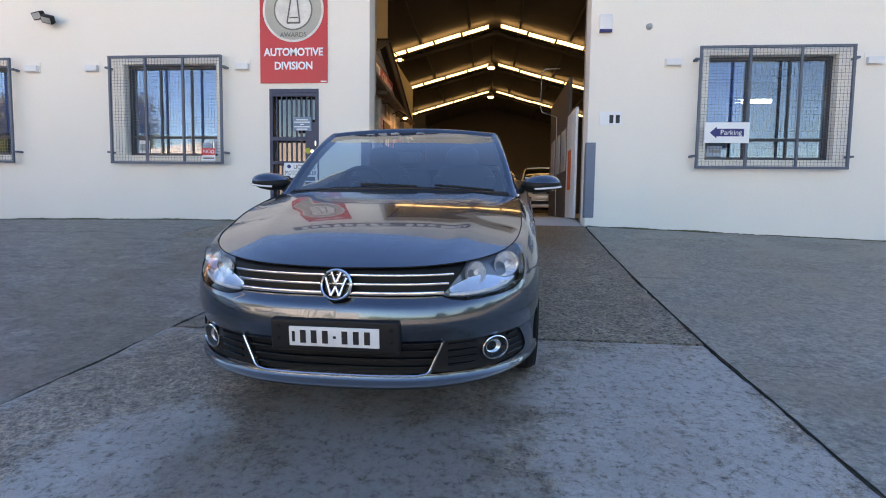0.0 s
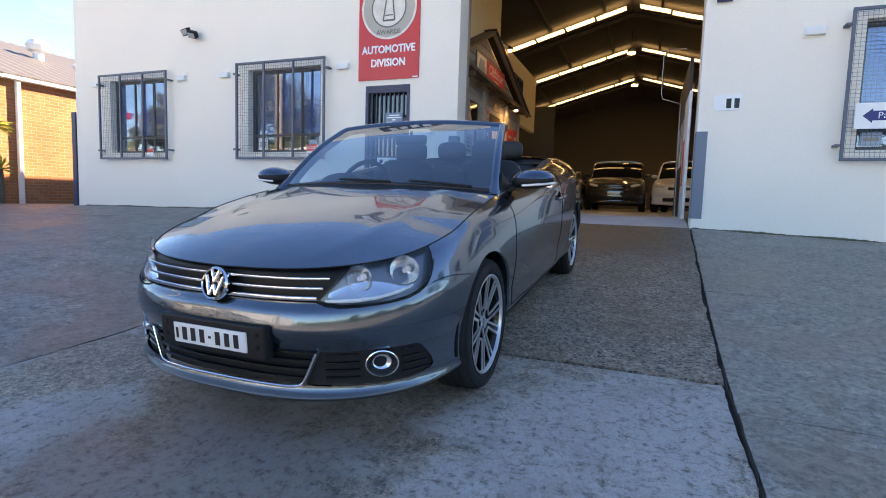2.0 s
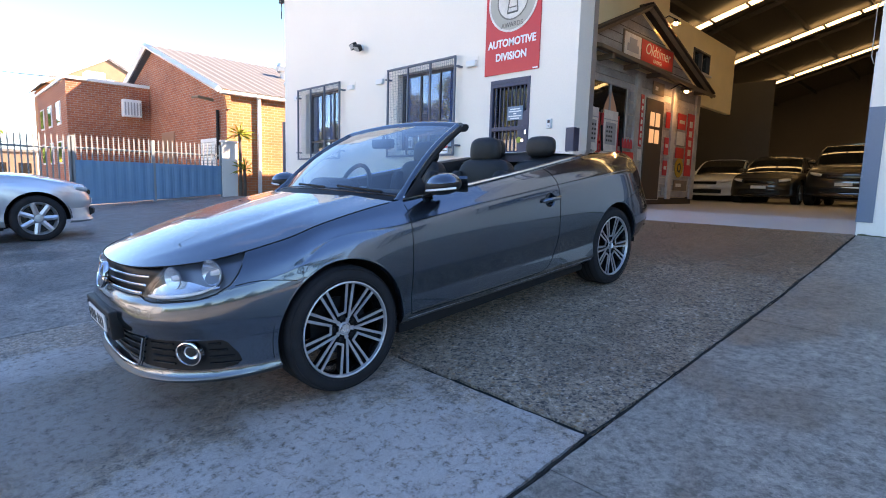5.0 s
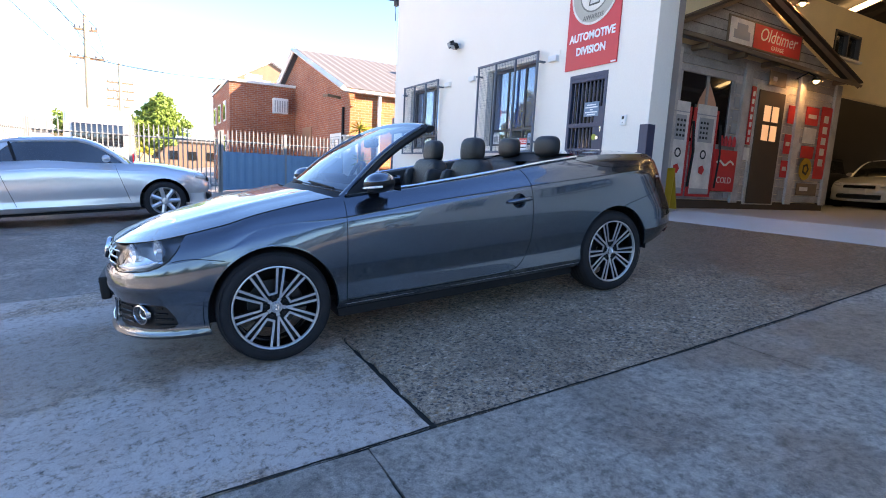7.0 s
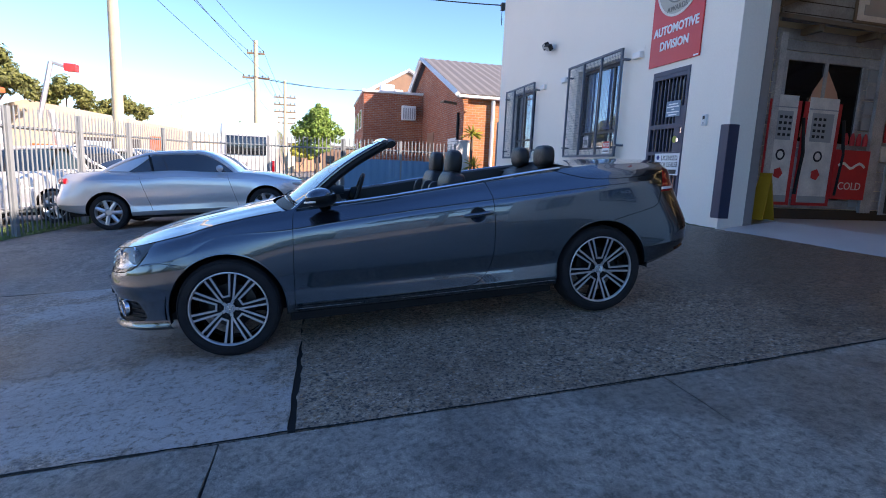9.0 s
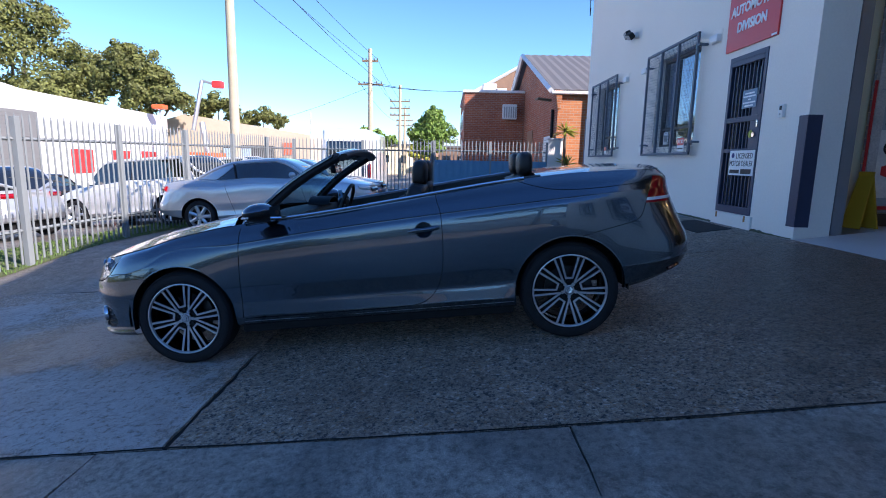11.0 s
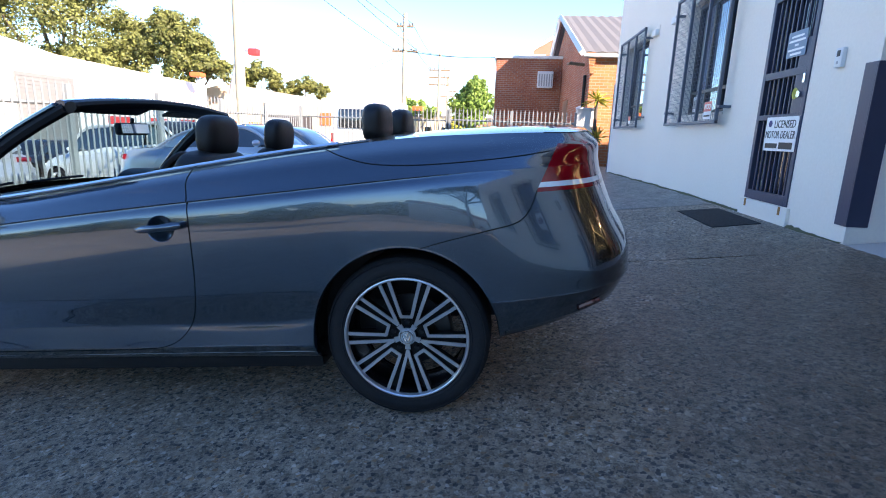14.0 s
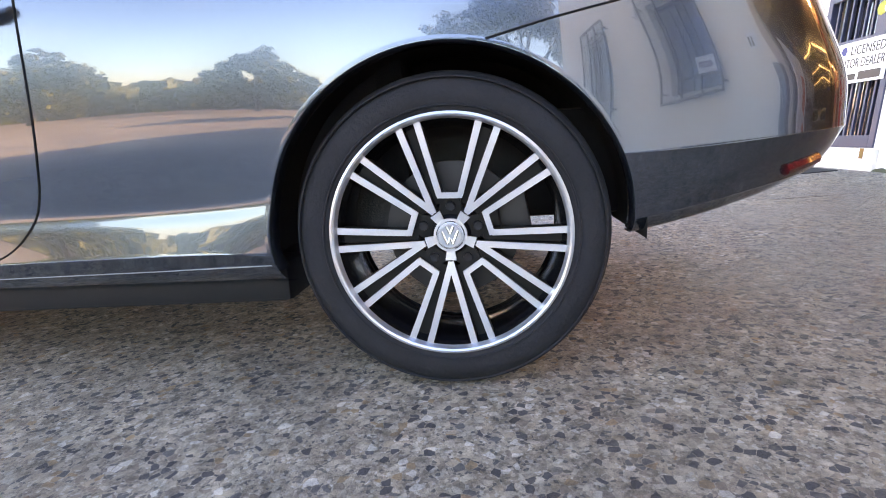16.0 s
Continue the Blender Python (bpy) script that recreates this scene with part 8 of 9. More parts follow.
# ---- palisade fence and sliding gate ----
def palisade(a, b, label, material, z_top=1.08, sheet_mat=None, spacing=0.125, group="fences", drop=0.0, depth=0.02):
    """A run of palisade fence from a to b: posts, two rails and a picket every hand's breadth."""
    f = thing("palisade_fence", Matrix.Identity(4), label, "fence", group)
    A, B = Vector((*a, 0)), Vector((*b, 0))
    d = (B - A)
    n = d.length
    d.normalize()
    side = Vector((-d.y, d.x, 0))
    yaw = math.atan2(d.y, d.x)
    R = Matrix.Rotation(yaw, 4, 'Z')
    k = 0.0
    zmid = ground_z(*((A + B) / 2).xy)
    while k <= n + 0.01:
        p = A + d * min(k, n)
        z = ground_z(p.x, p.y) - 0.03
        part("post", box(-0.045, 0.045, -0.045, 0.045, z, z_top + 0.04 + drop * k, 0.006, m=Matrix.Translation(p) @ R), material, f, smooth=False)
        k += n / max(1, round(n / 2.0))
    for off in (0.28, 1.62):
        p0, p1 = A.copy(), B.copy()
        for p, kk in ((p0, 0), (p1, n)):
            p.z = z_top - off + drop * kk
        part("rail", tube([p0 + side * 0.03, p1 + side * 0.03], 0.028, 4, flat=1.0), material, f, smooth=False)
    pm = box(-0.016, 0.016, -0.006, 0.006, 0.0, 1.0)
    for v in pm.verts:
        if v.co.z > 0.5:
            v.co.x *= 1.0
    tip = pm.verts.new((0, 0, 1.05))
    top_face = [q for q in pm.faces if all(v.co.z > 0.9 for v in q.verts)][0]
    ring_ = list(top_face.verts)
    bmesh.ops.delete(pm, geom=[top_face], context='FACES_ONLY')
    for i in range(4):
        pm.faces.new((ring_[i], ring_[(i + 1) % 4], tip))
    bmesh.ops.recalc_face_normals(pm, faces=pm.faces[:])
    me = bpy.data.meshes.new("picket")
    pm.to_mesh(me)
    pm.free()
    me.materials.append(material)
    k = 0.07
    while k < n:
        p = A + d * k - side * 0.012
        z = ground_z(p.x, p.y) + 0.05
        o = new("picket", me)
        o.parent = f
        h = z_top + drop * k - z
        o.matrix_world = Matrix.Translation((p.x, p.y, z)) @ R @ Matrix.Diagonal((1, 1, h, 1))
        k += spacing
    if sheet_mat:
        q0, q1 = A - side * 0.05, B - side * 0.05
        sh = bmesh.new()
        m_ = max(4, round(n / 0.06))
        top = []
        for i in range(m_ + 1):
            p = q0 + (q1 - q0) * i / m_ + side * (0.012 if i % 4 in (0, 1) else 0.0)
            top.append((sh.verts.new((p.x, p.y, ground_z(p.x, p.y) + 0.06)), sh.verts.new((p.x, p.y, z_top - 0.60))))
        for u, v in zip(top, top[1:]):
            sh.faces.new((u[0], v[0], v[1], u[1]))
        part("sheet", thicken(sh, 0.004), sheet_mat, f, "blue ribbed sheet steel", smooth=False)
    return f


palisade((-1.6, -10.15), (-14.0, -8.95), "white steel palisade fence along the yard", FENCE_WHITE, 1.08, drop=0.012)
palisade((-14.0, -8.95), (-14.0, -4.25), "white steel palisade fence at the yard's end", FENCE_WHITE, 1.24)
palisade((-14.0, -4.2), (-14.0, -0.35), "sliding gate of white pickets over teal blue sheet steel", FENCE_WHITE, 1.27, sheet_mat=GATE_BLUE)
gp = thing("gate_pillar", Matrix.Identity(4), "white painted pillar panel beside the sliding gate", "pillar")
part("panel", box(-14.02, -13.92, -0.34, 0.15, ground_z(-14, 0) - 0.05, 1.42, 0.01), RENDER_OLD, gp, smooth=False)
part("cap", box(-14.06, -13.88, -0.38, 0.19, 1.42, 1.47, 0.01), FASCIA, gp, smooth=False)
ng = thing("gate_leaf", Matrix.Identity(4), "narrow navy steel gate leaf at the corner of the warehouse", "gate")
for k in range(5):
    part("bar", box(-10.62, -10.57, 0.10 + 0.12 * k, 0.16 + 0.12 * k, ground_z(-10.6, 0) - 0.02, 1.75), NAVY, ng, smooth=False)
part("frame", box(-10.66, -10.53, 0.02, 0.09, ground_z(-10.6, 0) - 0.02, 1.85, 0.008), NAVY, ng, smooth=False)
mb = thing("meter_box", Matrix.Identity(4), "grey meter cabinet beside the brick wall", "cabinet")
part("case", box(-11.5, -11.0, 0.6, 1.0, ground_z(-11, 0) - 0.02, 1.05, 0.02), GREY_PRINT, mb)
part("door", box(-11.45, -11.05, 0.585, 0.60, 0.0, 1.0, 0.004), GREY_PRINT, mb)

# ---- brick neighbours ----
gz = ground_z(-20, 0) - 0.3
br = thing("brick_building", Matrix.Identity(4), "red brick workshop with a grey steel gable roof", "building", "brick buildings")
bm = bmesh.new()
F = [(-14.35, gz), (-14.35, 3.05), (-21.7, 5.5), (-29.0, 3.05), (-29.0, gz)]
ring0 = [bm.verts.new((x, 0.0, z)) for x, z in F]
ring1 = [bm.verts.new((x, 22.0, z)) for x, z in F]
bm.faces.new(ring0)
bm.faces.new(ring1[::-1])
for i in (0, 3):
    bm.faces.new((ring0[i], ring1[i], ring1[i + 1], ring0[i + 1]))
bmesh.ops.recalc_face_normals(bm, faces=bm.faces[:])
# the +x side takes the orange brick, its sunlit look painted in
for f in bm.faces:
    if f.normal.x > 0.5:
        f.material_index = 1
part("wall", bm, (BRICK, BRICK_SUNLIT), br, "red face brick walls, sunlit side coloured orange", smooth=False)
for s in (-1, 1):
    rb = bmesh.new()
    V = []
    m_ = 120
    for i in range(m_ + 1):
        y = -0.28 + 22.5 * i / m_
        dz = 0.03 * (i % 2)
        x_e = -21.7 + (7.48 if s > 0 else -7.6)
        V.append((rb.verts.new((-21.7, y, 5.62 + dz)), rb.verts.new((x_e, y, 3.08 + dz))))
    for u, v in zip(V, V[1:]):
        rb.faces.new((u[0], u[1], v[1], v[0]))
    part("roof", thicken(rb, 0.04), ROOF_STEEL, br, "ribbed grey steel roof", smooth=False)
    part("barge_board", tube([(-21.7, -0.30, 5.58), (-21.7 + s * 7.5, -0.30, 3.06)], 0.11, 4, up=(0, 1, 0)), FASCIA, br, "white barge board", smooth=False)
part("gutter", tube([(-14.22, -0.25, 2.99), (-14.22, 21.5, 2.99)], 0.06, 6), FASCIA, br, "white eaves gutter")
for y in (1.05,):
    part("downpipe", tube([(-14.28, y, 2.95), (-14.28, y, gz + 0.2)], 0.07, 8), FASCIA, br, "white downpipe")
for i in range(8):
    part("corbel_brick", box(-14.36, -14.22, -0.03 - 0.012 * i, 0.10, 2.48 + 0.075 * i, 2.545 + 0.075 * i), BRICK_SUNLIT, br, smooth=False)
part("door", box(-20.9, -19.4, -0.04, 0.02, gz, 2.05, 0.01), mat("brown steel door", (0.30, 0.16, 0.10), rough=0.5), br, "brown roller door", smooth=False)
wnd = part("window", box(-16.6, -15.2, -0.03, 0.02, 0.6, 1.62, 0.01), FASCIA, br, "white louvred window", smooth=False)
for k in range(9):
    part("louvre", box(-16.5, -15.3, -0.045, -0.03, 0.68 + 0.1 * k, 0.70 + 0.1 * k), GREY_PRINT, wnd, smooth=False)
part("wall_pipe", tube([(-14.95, -0.06, 2.5), (-14.95, -0.06, 0.9)], 0.05, 8), CABLE, br, "dark pipe on the wall")
for x, y in ((-18.6, 4.2), (-18.2, 9.5)):
    b = lathe([(0.0, 0.16), (0.35, 0.16), (0.38, 0.30), (0.55, 0.36), (0.72, 0.26), (0.80, 0.0)], 20, 'Z')
    b.transform(Matrix.Translation((x, y, 5.5 - (x + 21.7) * 0.328 - 0.0)))
    part("roof_vent", b, FASCIA, br, "round white roof vent")
for y in (12.5, 13.6, 14.7):
    b = box(-18.9, -16.9, y, y + 1.0, 0, 0.05)
    b.transform(Matrix.Translation((-18, 0, 4.55)) @ Matrix.Rotation(math.atan(0.328), 4, 'Y') @ Matrix.Translation((18, 0, 0)))
    part("skylight", b, FASCIA, br, smooth=False)
ins = [(-15.9, -0.12, 3.05), (-16.5, -0.4, 3.05)]
part("service_bracket", tube([(-15.3, -0.05, 2.85), (-15.3, -0.5, 2.9), (-15.9, -0.5, 2.95)], 0.05, 6), TIMBER, br, "cable bracket on the gable")

lb = thing("brick_building", Matrix.Identity(4), "flat-roofed red brick block with a wall air conditioner", "building", "brick buildings")
b = box(-30.0, -22.5, -2.95, 0.0 - 0.02, gz, 3.98)
part("wall", b, BRICK, lb, "red face brick walls", smooth=False)
part("parapet_cap", box(-30.05, -22.42, -3.03, 0.0, 3.98, 4.10, 0.01), FASCIA, lb, "pale parapet capping", smooth=False)
acu = part("air_conditioner", box(-22.5, -22.15, -1.08, -0.40, 2.72, 3.42, 0.02), FASCIA, lb, "white wall air conditioner")
for k in range(6):
    part("grille_bar", box(-22.15, -22.13, -1.03 + 0.11 * k, -0.98 + 0.11 * k, 2.78, 3.30), GREY_PRINT, acu, smooth=False)
for k, z in enumerate((0.7, 2.3)):
    for x in (-28.6, -26.4, -24.2):
        w_ = part("window", box(x - 0.45, x + 0.45, -2.99, -2.93, z, z + 0.95, 0.01), FASCIA, lb, "white-framed window", smooth=False)
        part("pane", box(x - 0.38, x + 0.38, -3.0, -2.985, z + 0.07, z + 0.88), CAR_GLASS, w_, smooth=False)
for x, y in ((-24.5, -1.6), (-26.2, -0.9)):
    part("roof_unit", box(x - 0.4, x + 0.4, y - 0.35, y + 0.35, 4.10, 4.65, 0.03), FASCIA, lb, "rooftop air conditioner")
hb_ = thing("house", Matrix.Identity(4), "brown brick upper house with a white gable and solar panels", "house")
b = box(-40.0, -34.2, -1.9, 4.0, 0.0, 5.4)
part("wall", b, BRICK_SUNLIT, hb_, smooth=False)
bm = bmesh.new()
rp = [(-34.0, -2.2, 5.3), (-34.0, 1.0, 7.1), (-34.0, 4.3, 5.3)]
r0 = [bm.verts.new(p) for p in rp]
r1 = [bm.verts.new((-40.2, p[1], p[2])) for p in rp]
for q in ((0, 1), (1, 2)):
    bm.faces.new((r0[q[0]], r0[q[1]], r1[q[1]], r1[q[0]]))
bm.faces.new(r0)
part("roof", bm, mat("brown roof tiles", (0.28, 0.17, 0.11), rough=0.8, vary=0.2), hb_, smooth=False)
part("gable_board", tube([(-33.95, -2.3, 5.3), (-33.95, 1.0, 7.15), (-33.95, 4.4, 5.3)], 0.12, 4), FASCIA, hb_, smooth=False)
for k in range(3):
    b = box(-0.8, 0.8, -0.5, 0.5, 0, 0.04)
    b.transform(Matrix.Translation((-35.2 - 1.75 * k, -0.8, 6.15)) @ Matrix.Rotation(math.atan2(1.8, 3.2), 4, 'X'))
    part("solar_panel", b, CAR_BLUE, hb_, "dark blue solar panel", smooth=False)

# ---- white sheds to the south-west ----
wsd = thing("white_shed", Matrix.Identity(4), "long white warehouse with a curved parapet and a roller door", "building", "sheds")
bm = bmesh.new()
top = [(-10.0, 4.6), (-20.0, 4.65), (-22.5, 4.4), (-25.0, 4.05), (-29.0, 3.95), (-40.0, 3.75)]
vv = []
for y in (-27.0, -45.0):
    vv.append(([bm.verts.new((x, y, z)) for x, z in top], [bm.verts.new((x, y, -2.0)) for x, z in top]))
for i in range(len(top) - 1):
    bm.faces.new((vv[0][0][i], vv[0][0][i + 1], vv[0][1][i + 1], vv[0][1][i]))
    bm.faces.new((vv[0][0][i], vv[1][0][i], vv[1][0][i + 1], vv[0][0][i + 1]))
bm.faces.new((vv[0][0][0], vv[0][1][0], vv[1][1][0], vv[1][0][0]))
bm.faces.new((vv[0][0][-1], vv[1][0][-1], vv[1][1][-1], vv[0][1][-1]))
bmesh.ops.recalc_face_normals(bm, faces=bm.faces[:])
part("wall", bm, mat("bright white render", (0.78, 0.77, 0.75), rough=0.7, vary=0.05, scale=0.4), wsd, smooth=False)
SHUTTER = mat("grey steel shutter", (0.17, 0.17, 0.165), rough=0.6)
dd_ = part("roller_door", box(-26.05, -22.3, -27.0, -26.93, -2.0, 2.9), SHUTTER, wsd, "grey roller door", smooth=False)
for k in range(24):
    part("slat", box(-26.0, -22.35, -26.93, -26.915, -1.9 + 0.2 * k, -1.75 + 0.2 * k), SHUTTER, dd_, smooth=False)
for x in (-29.5, -33.5, -37.0):
    part("banner", box(x - 1.0, x + 1.0, -26.99, -26.95, -0.6, 0.9), RED_PRINT, wsd, "red wall banner", smooth=False)
bs = thing("beige_shed", Matrix.Identity(4), "beige gabled shed with a dark doorway and an orange mark", "building", "sheds")
bm = bmesh.new()
pr = [(-33.0, -2.0), (-33.0, 2.9), (-28.0, 4.4), (-16.5, 2.75), (-16.5, -2.0)]
r0 = [bm.verts.new((-45.0, y, z)) for y, z in pr]
r1 = [bm.verts.new((-62.0, y, z)) for y, z in pr]
bm.faces.new(r0)
for i in range(4):
    bm.faces.new((r0[i], r0[i + 1], r1[i + 1], r1[i]))
bmesh.ops.recalc_face_normals(bm, faces=bm.faces[:])
part("wall", bm, mat("beige render", (0.58, 0.47, 0.34), rough=0.8, vary=0.08), bs, smooth=False)
part("doorway", box(-45.05, -44.9, -24.5, -19.8, -2.0, 1.7), STEEL_DARK, bs, "dark doorway", smooth=False)
part("roller_door", box(-44.9, -44.8, -24.5, -22.0, -2.0, 1.4), BLIND, bs, smooth=False)
part("wall_mark", box(-44.97, -44.9, -19.0, -18.0, 0.9, 2.0), ORANGE, bs, smooth=False)
# the last wall is toned dark brown to pass for shaded ground and hedge
for k, (x, y0, y1, z, mt_) in enumerate(((-70, -16, -9, 2.6, CREAM_WALL), (-80, -10, -1.5, 2.2, mat("pale brick far", (0.45, 0.28, 0.18), rough=0.9)), (-95, -30, -18, 3.4, GREY_PRINT), (-66, -5, 1.0, 2.4, mat("brown shaded hedge tone far", (0.20, 0.13, 0.09), rough=0.9)))):
    fb = thing("distant_building", Matrix.Identity(4), "low pale building far down the street", "building", "distant buildings")
    part("wall", box(x - 8, x, y0, y1, -2, z), mt_, fb, smooth=False)
    part("roof", box(x - 8.2, x + 0.2, y0 - 0.2, y1 + 0.2, z, z + 0.25), ROOF_STEEL, fb, smooth=False)
    for i in range(3):
        yy = y0 + (y1 - y0) * (i + 0.5) / 3
        part("window", box(x, x + 0.04, yy - 0.5, yy + 0.5, 0.3, 1.3), CAR_GLASS, fb, smooth=False)

# boom lift
bl = thing("boom_lift", Matrix.Identity(4), "grey boom lift with an orange basket raised over the sheds", "boom lift")
part("boom", tube([(-37.2, -22.4, 0.5), (-37.4, -22.9, 3.2)], 0.22, 6), GREY_STEEL, bl, "grey lower boom")
part("boom", tube([(-37.4, -23.6, 2.6), (-37.8, -22.9, 6.4)], 0.16, 6), GREY_STEEL, bl, "grey upper boom")
part("jib", tube([(-37.8, -22.9, 6.4), (-37.8, -21.9, 6.1)], 0.10, 6), GREY_STEEL, bl)
part("basket", box(-38.1, -37.4, -22.0, -21.3, 5.85, 6.35, 0.05), RED_PRINT, bl, "red basket")
part("base", box(-38.6, -36.2, -23.8, -21.6, ground_z(-37, -22) - 0.1, 0.9, 0.1), ORANGE, bl)
for x, y, z, s in ((-37.0, -25.9, 4.3, 0.42), (-60.0, -12.4, 3.3, 0.6)):
    mk = thing("orange_lift", Matrix.Identity(4), "orange machine basket showing over the roofs", "machine", "orange machines")
    part("basket", box(x - s, x + s, y - s, y + s, z - 0.45 * s, z + 0.35 * s, 0.08), ORANGE, mk)
    part("arm", tube([(x, y, z - 0.3), (x + 0.3, y + 0.6, ground_z(x, y))], 0.07, 6), GREY_STEEL, mk)

# ---- poles and wires ----
def pole(x, y, top, r, arms, label):
    z0 = ground_z(x, y) - 0.1
    p = thing("power_pole", pose(x, y, z0), label, "power pole", "power poles")
    h = top - z0
    part("shaft", tube([(0, 0, h * k / 8) for k in range(9)], [r * (1 - 0.3 * k / 8) for k in range(9)], 12), POLE_WOOD, p, "tapered timber shaft")
    for z, w in arms:
        ar_ = part("crossarm", box(-0.06, 0.06, -w, w, z - z0 - 0.06, z - z0 + 0.06, 0.01), TIMBER, p, "timber crossarm", smooth=False)
        for k in (-0.9, -0.5, 0.5, 0.9):
            part("insulator", lathe([(0, 0.03), (0.08, 0.045), (0.16, 0.02)], 10, 'Z'), STEEL_DARK, ar_).location = (0, k * w, z - z0 + 0.06)
    return p


pole(-14.2, -11.0, 9.5, 0.175, ((8.6, 1.0),), "tall pale timber power pole by the fence")
pole(-33.4, -9.2, 8.1, 0.19, ((5.75, 0.85), (7.3, 0.55)), "timber power pole with two crossarms down the street")
pole(-44.0, -8.1, 7.2, 0.16, ((5.2, 0.9), (5.8, 0.9), (4.6, 0.9)), "distant timber power pole with crossarms")
pole(-60.0, -9.0, 6.8, 0.16, ((4.7, 1.0), (5.3, 1.0)), "distant timber power pole with crossarms")
pole(-52.0, -18.2, 5.4, 0.07, (), "thin grey pole far down the street")
sl = thing("street_lamp", pose(-14.2, -11.0, 0), "street lamp arm on the timber pole", "street lamp")
part("arm", tube([(0, -0.1, 6.6), (-0.2, -0.9, 6.85), (-0.2, -1.5, 6.9)], 0.03, 6), GREY_STEEL, sl)
part("head", box(-0.32, -0.08, -2.0, -1.45, 6.84, 6.96, 0.04), GREY_STEEL, sl)


def wire(a, b, sag, r=0.012, label="black overhead cable between the poles"):
    A, B = Vector(a), Vector(b)
    pts = []
    for k in range(25):
        f = k / 24
        p = A.lerp(B, f)
        p.z -= sag * 4 * f * (1 - f)
        pts.append(p)
    tagged(part("overhead_cable", tube(pts, r, 5), CABLE), label, "cable", "overhead cables")


wire((-10.55, -0.1, 5.0), (-14.2, -11.0, 6.9), 0.35, 0.016)
for k, dy in enumerate((-0.8, -0.4, 0.4)):
    wire((-33.4, -9.2 + dy * 0.7, 5.9), (-24.0, -1.2, 4.35), 0.3, 0.012)
for k, (dy, z) in enumerate(((-0.75, 5.9), (0.75, 5.9), (-0.5, 7.45), (0.5, 7.45))):
    wire((-33.4, -9.2 + dy, z), (6.0, -13.5 + dy, 10.5 + 0.3 * k), 0.9, 0.012)
    wire((-33.4, -9.2 + dy, z), (-60.0, -9.0 + dy, z - 0.8), 0.5, 0.012)
wire((-14.2, -11.0, 8.8), (-22.0, -45.0, 9.0), 0.8, 0.014)
wire((-14.2, -11.4, 8.8), (-18.0, -45.0, 9.0), 0.9, 0.014)
wire((-33.4, -9.2, 5.6), (-52.0, -27.0, 3.4), 0.4, 0.010)
ins_ = thing("cable_anchor", pose(-10.5, -0.02, 4.95), "cable anchor with loose wires on the corner of the wall", "cable anchor")
part("bracket", box(-0.06, 0.06, -0.08, 0.02, -0.1, 0.1, 0.01), STEEL_DARK, ins_)
part("loose_wire", tube([(0, -0.05, 0), (0.15, -0.1, -0.25), (0.05, -0.06, -0.5), (-0.02, -0.03, -0.3)], 0.010, 6), CABLE, ins_)
sm = part("side_sensor", lathe([(0, 0.0), (0.02, 0.06), (0.12, 0.05), (0.14, 0.0)], 14, 'X'), DEVICE_WHITE)
sm.location = (-10.62, 0.1, 2.85)
tagged(sm, "small round sensor on the corner of the wall", "sensor")


# ---- trees ----
def tree(x, y, blobs, leaf, trunk_top, r, label, seed, size=0.35, dense=1.0, group="trees"):
    """A tapered trunk with limbs into each mass of foliage, and a crown of many small leaf clumps with gaps."""
    rng = random.Random(seed)
    z0 = ground_z(x, y) - 0.2
    t = thing("tree", pose(x, y, z0), label, "tree", group)
    tr = bmesh.new()
    tube([(0, 0, 0), (0.05, 0.1, trunk_top * 0.5), (0.0, 0.0, trunk_top)], [r, r * 0.8, r * 0.6], 9, tr)
    for bx, by, bz, br_ in blobs:
        e = Vector((bx, by, bz - z0))
        tube([(0, 0, trunk_top * 0.9), (e.x * 0.5, e.y * 0.5, trunk_top + (e.z - trunk_top) * 0.4), tuple(e)], [r * 0.5, r * 0.3, r * 0.08], 6, tr)
    part("trunk", tr, BARK, t, "brown trunk and limbs")
    vs, fs = [], []
    for bx, by, bz, br_ in blobs:
        sub = [(Vector((bx, by, bz - z0)) + Vector((rng.gauss(0, 1), rng.gauss(0, 1), rng.gauss(0, 0.75))).normalized() * br_ * rng.uniform(0.35, 0.95), br_ * rng.uniform(0.22, 0.42)) for _ in range(int(24 * dense))]
        for c, cr in sub:
            for _ in range(int(64 * dense)):
                d = Vector((rng.gauss(0, 1), rng.gauss(0, 1), rng.gauss(0, 1)))
                d.normalize()
                p = c + Vector((d.x, d.y, d.z * 0.75)) * cr * rng.uniform(0.55, 1.05)
                nrm = (d + Vector((rng.gauss(0, 0.5), rng.gauss(0, 0.5), 0.35 + rng.gauss(0, 0.4)))).normalized()
                u = nrm.orthogonal().normalized()
                u = Matrix.Rotation(rng.uniform(0, 6.28), 3, nrm) @ u
                w = nrm.cross(u)
                s = size * rng.uniform(0.35, 0.85)
                i = len(vs)
                vs += [p + u * s, p + w * s * 0.55, p - u * s * 0.8 + nrm * s * 0.15, p - w * s * 0.6]
                fs.append((i, i + 1, i + 2, i + 3))
    me = bpy.data.meshes.new("crown")
    me.from_pydata([tuple(v) for v in vs], [], fs)
    me.materials.append(leaf)
    o = new("crown", me)
    o.parent = t
    o["label"] = "crown of many small leaf clumps"
    return t


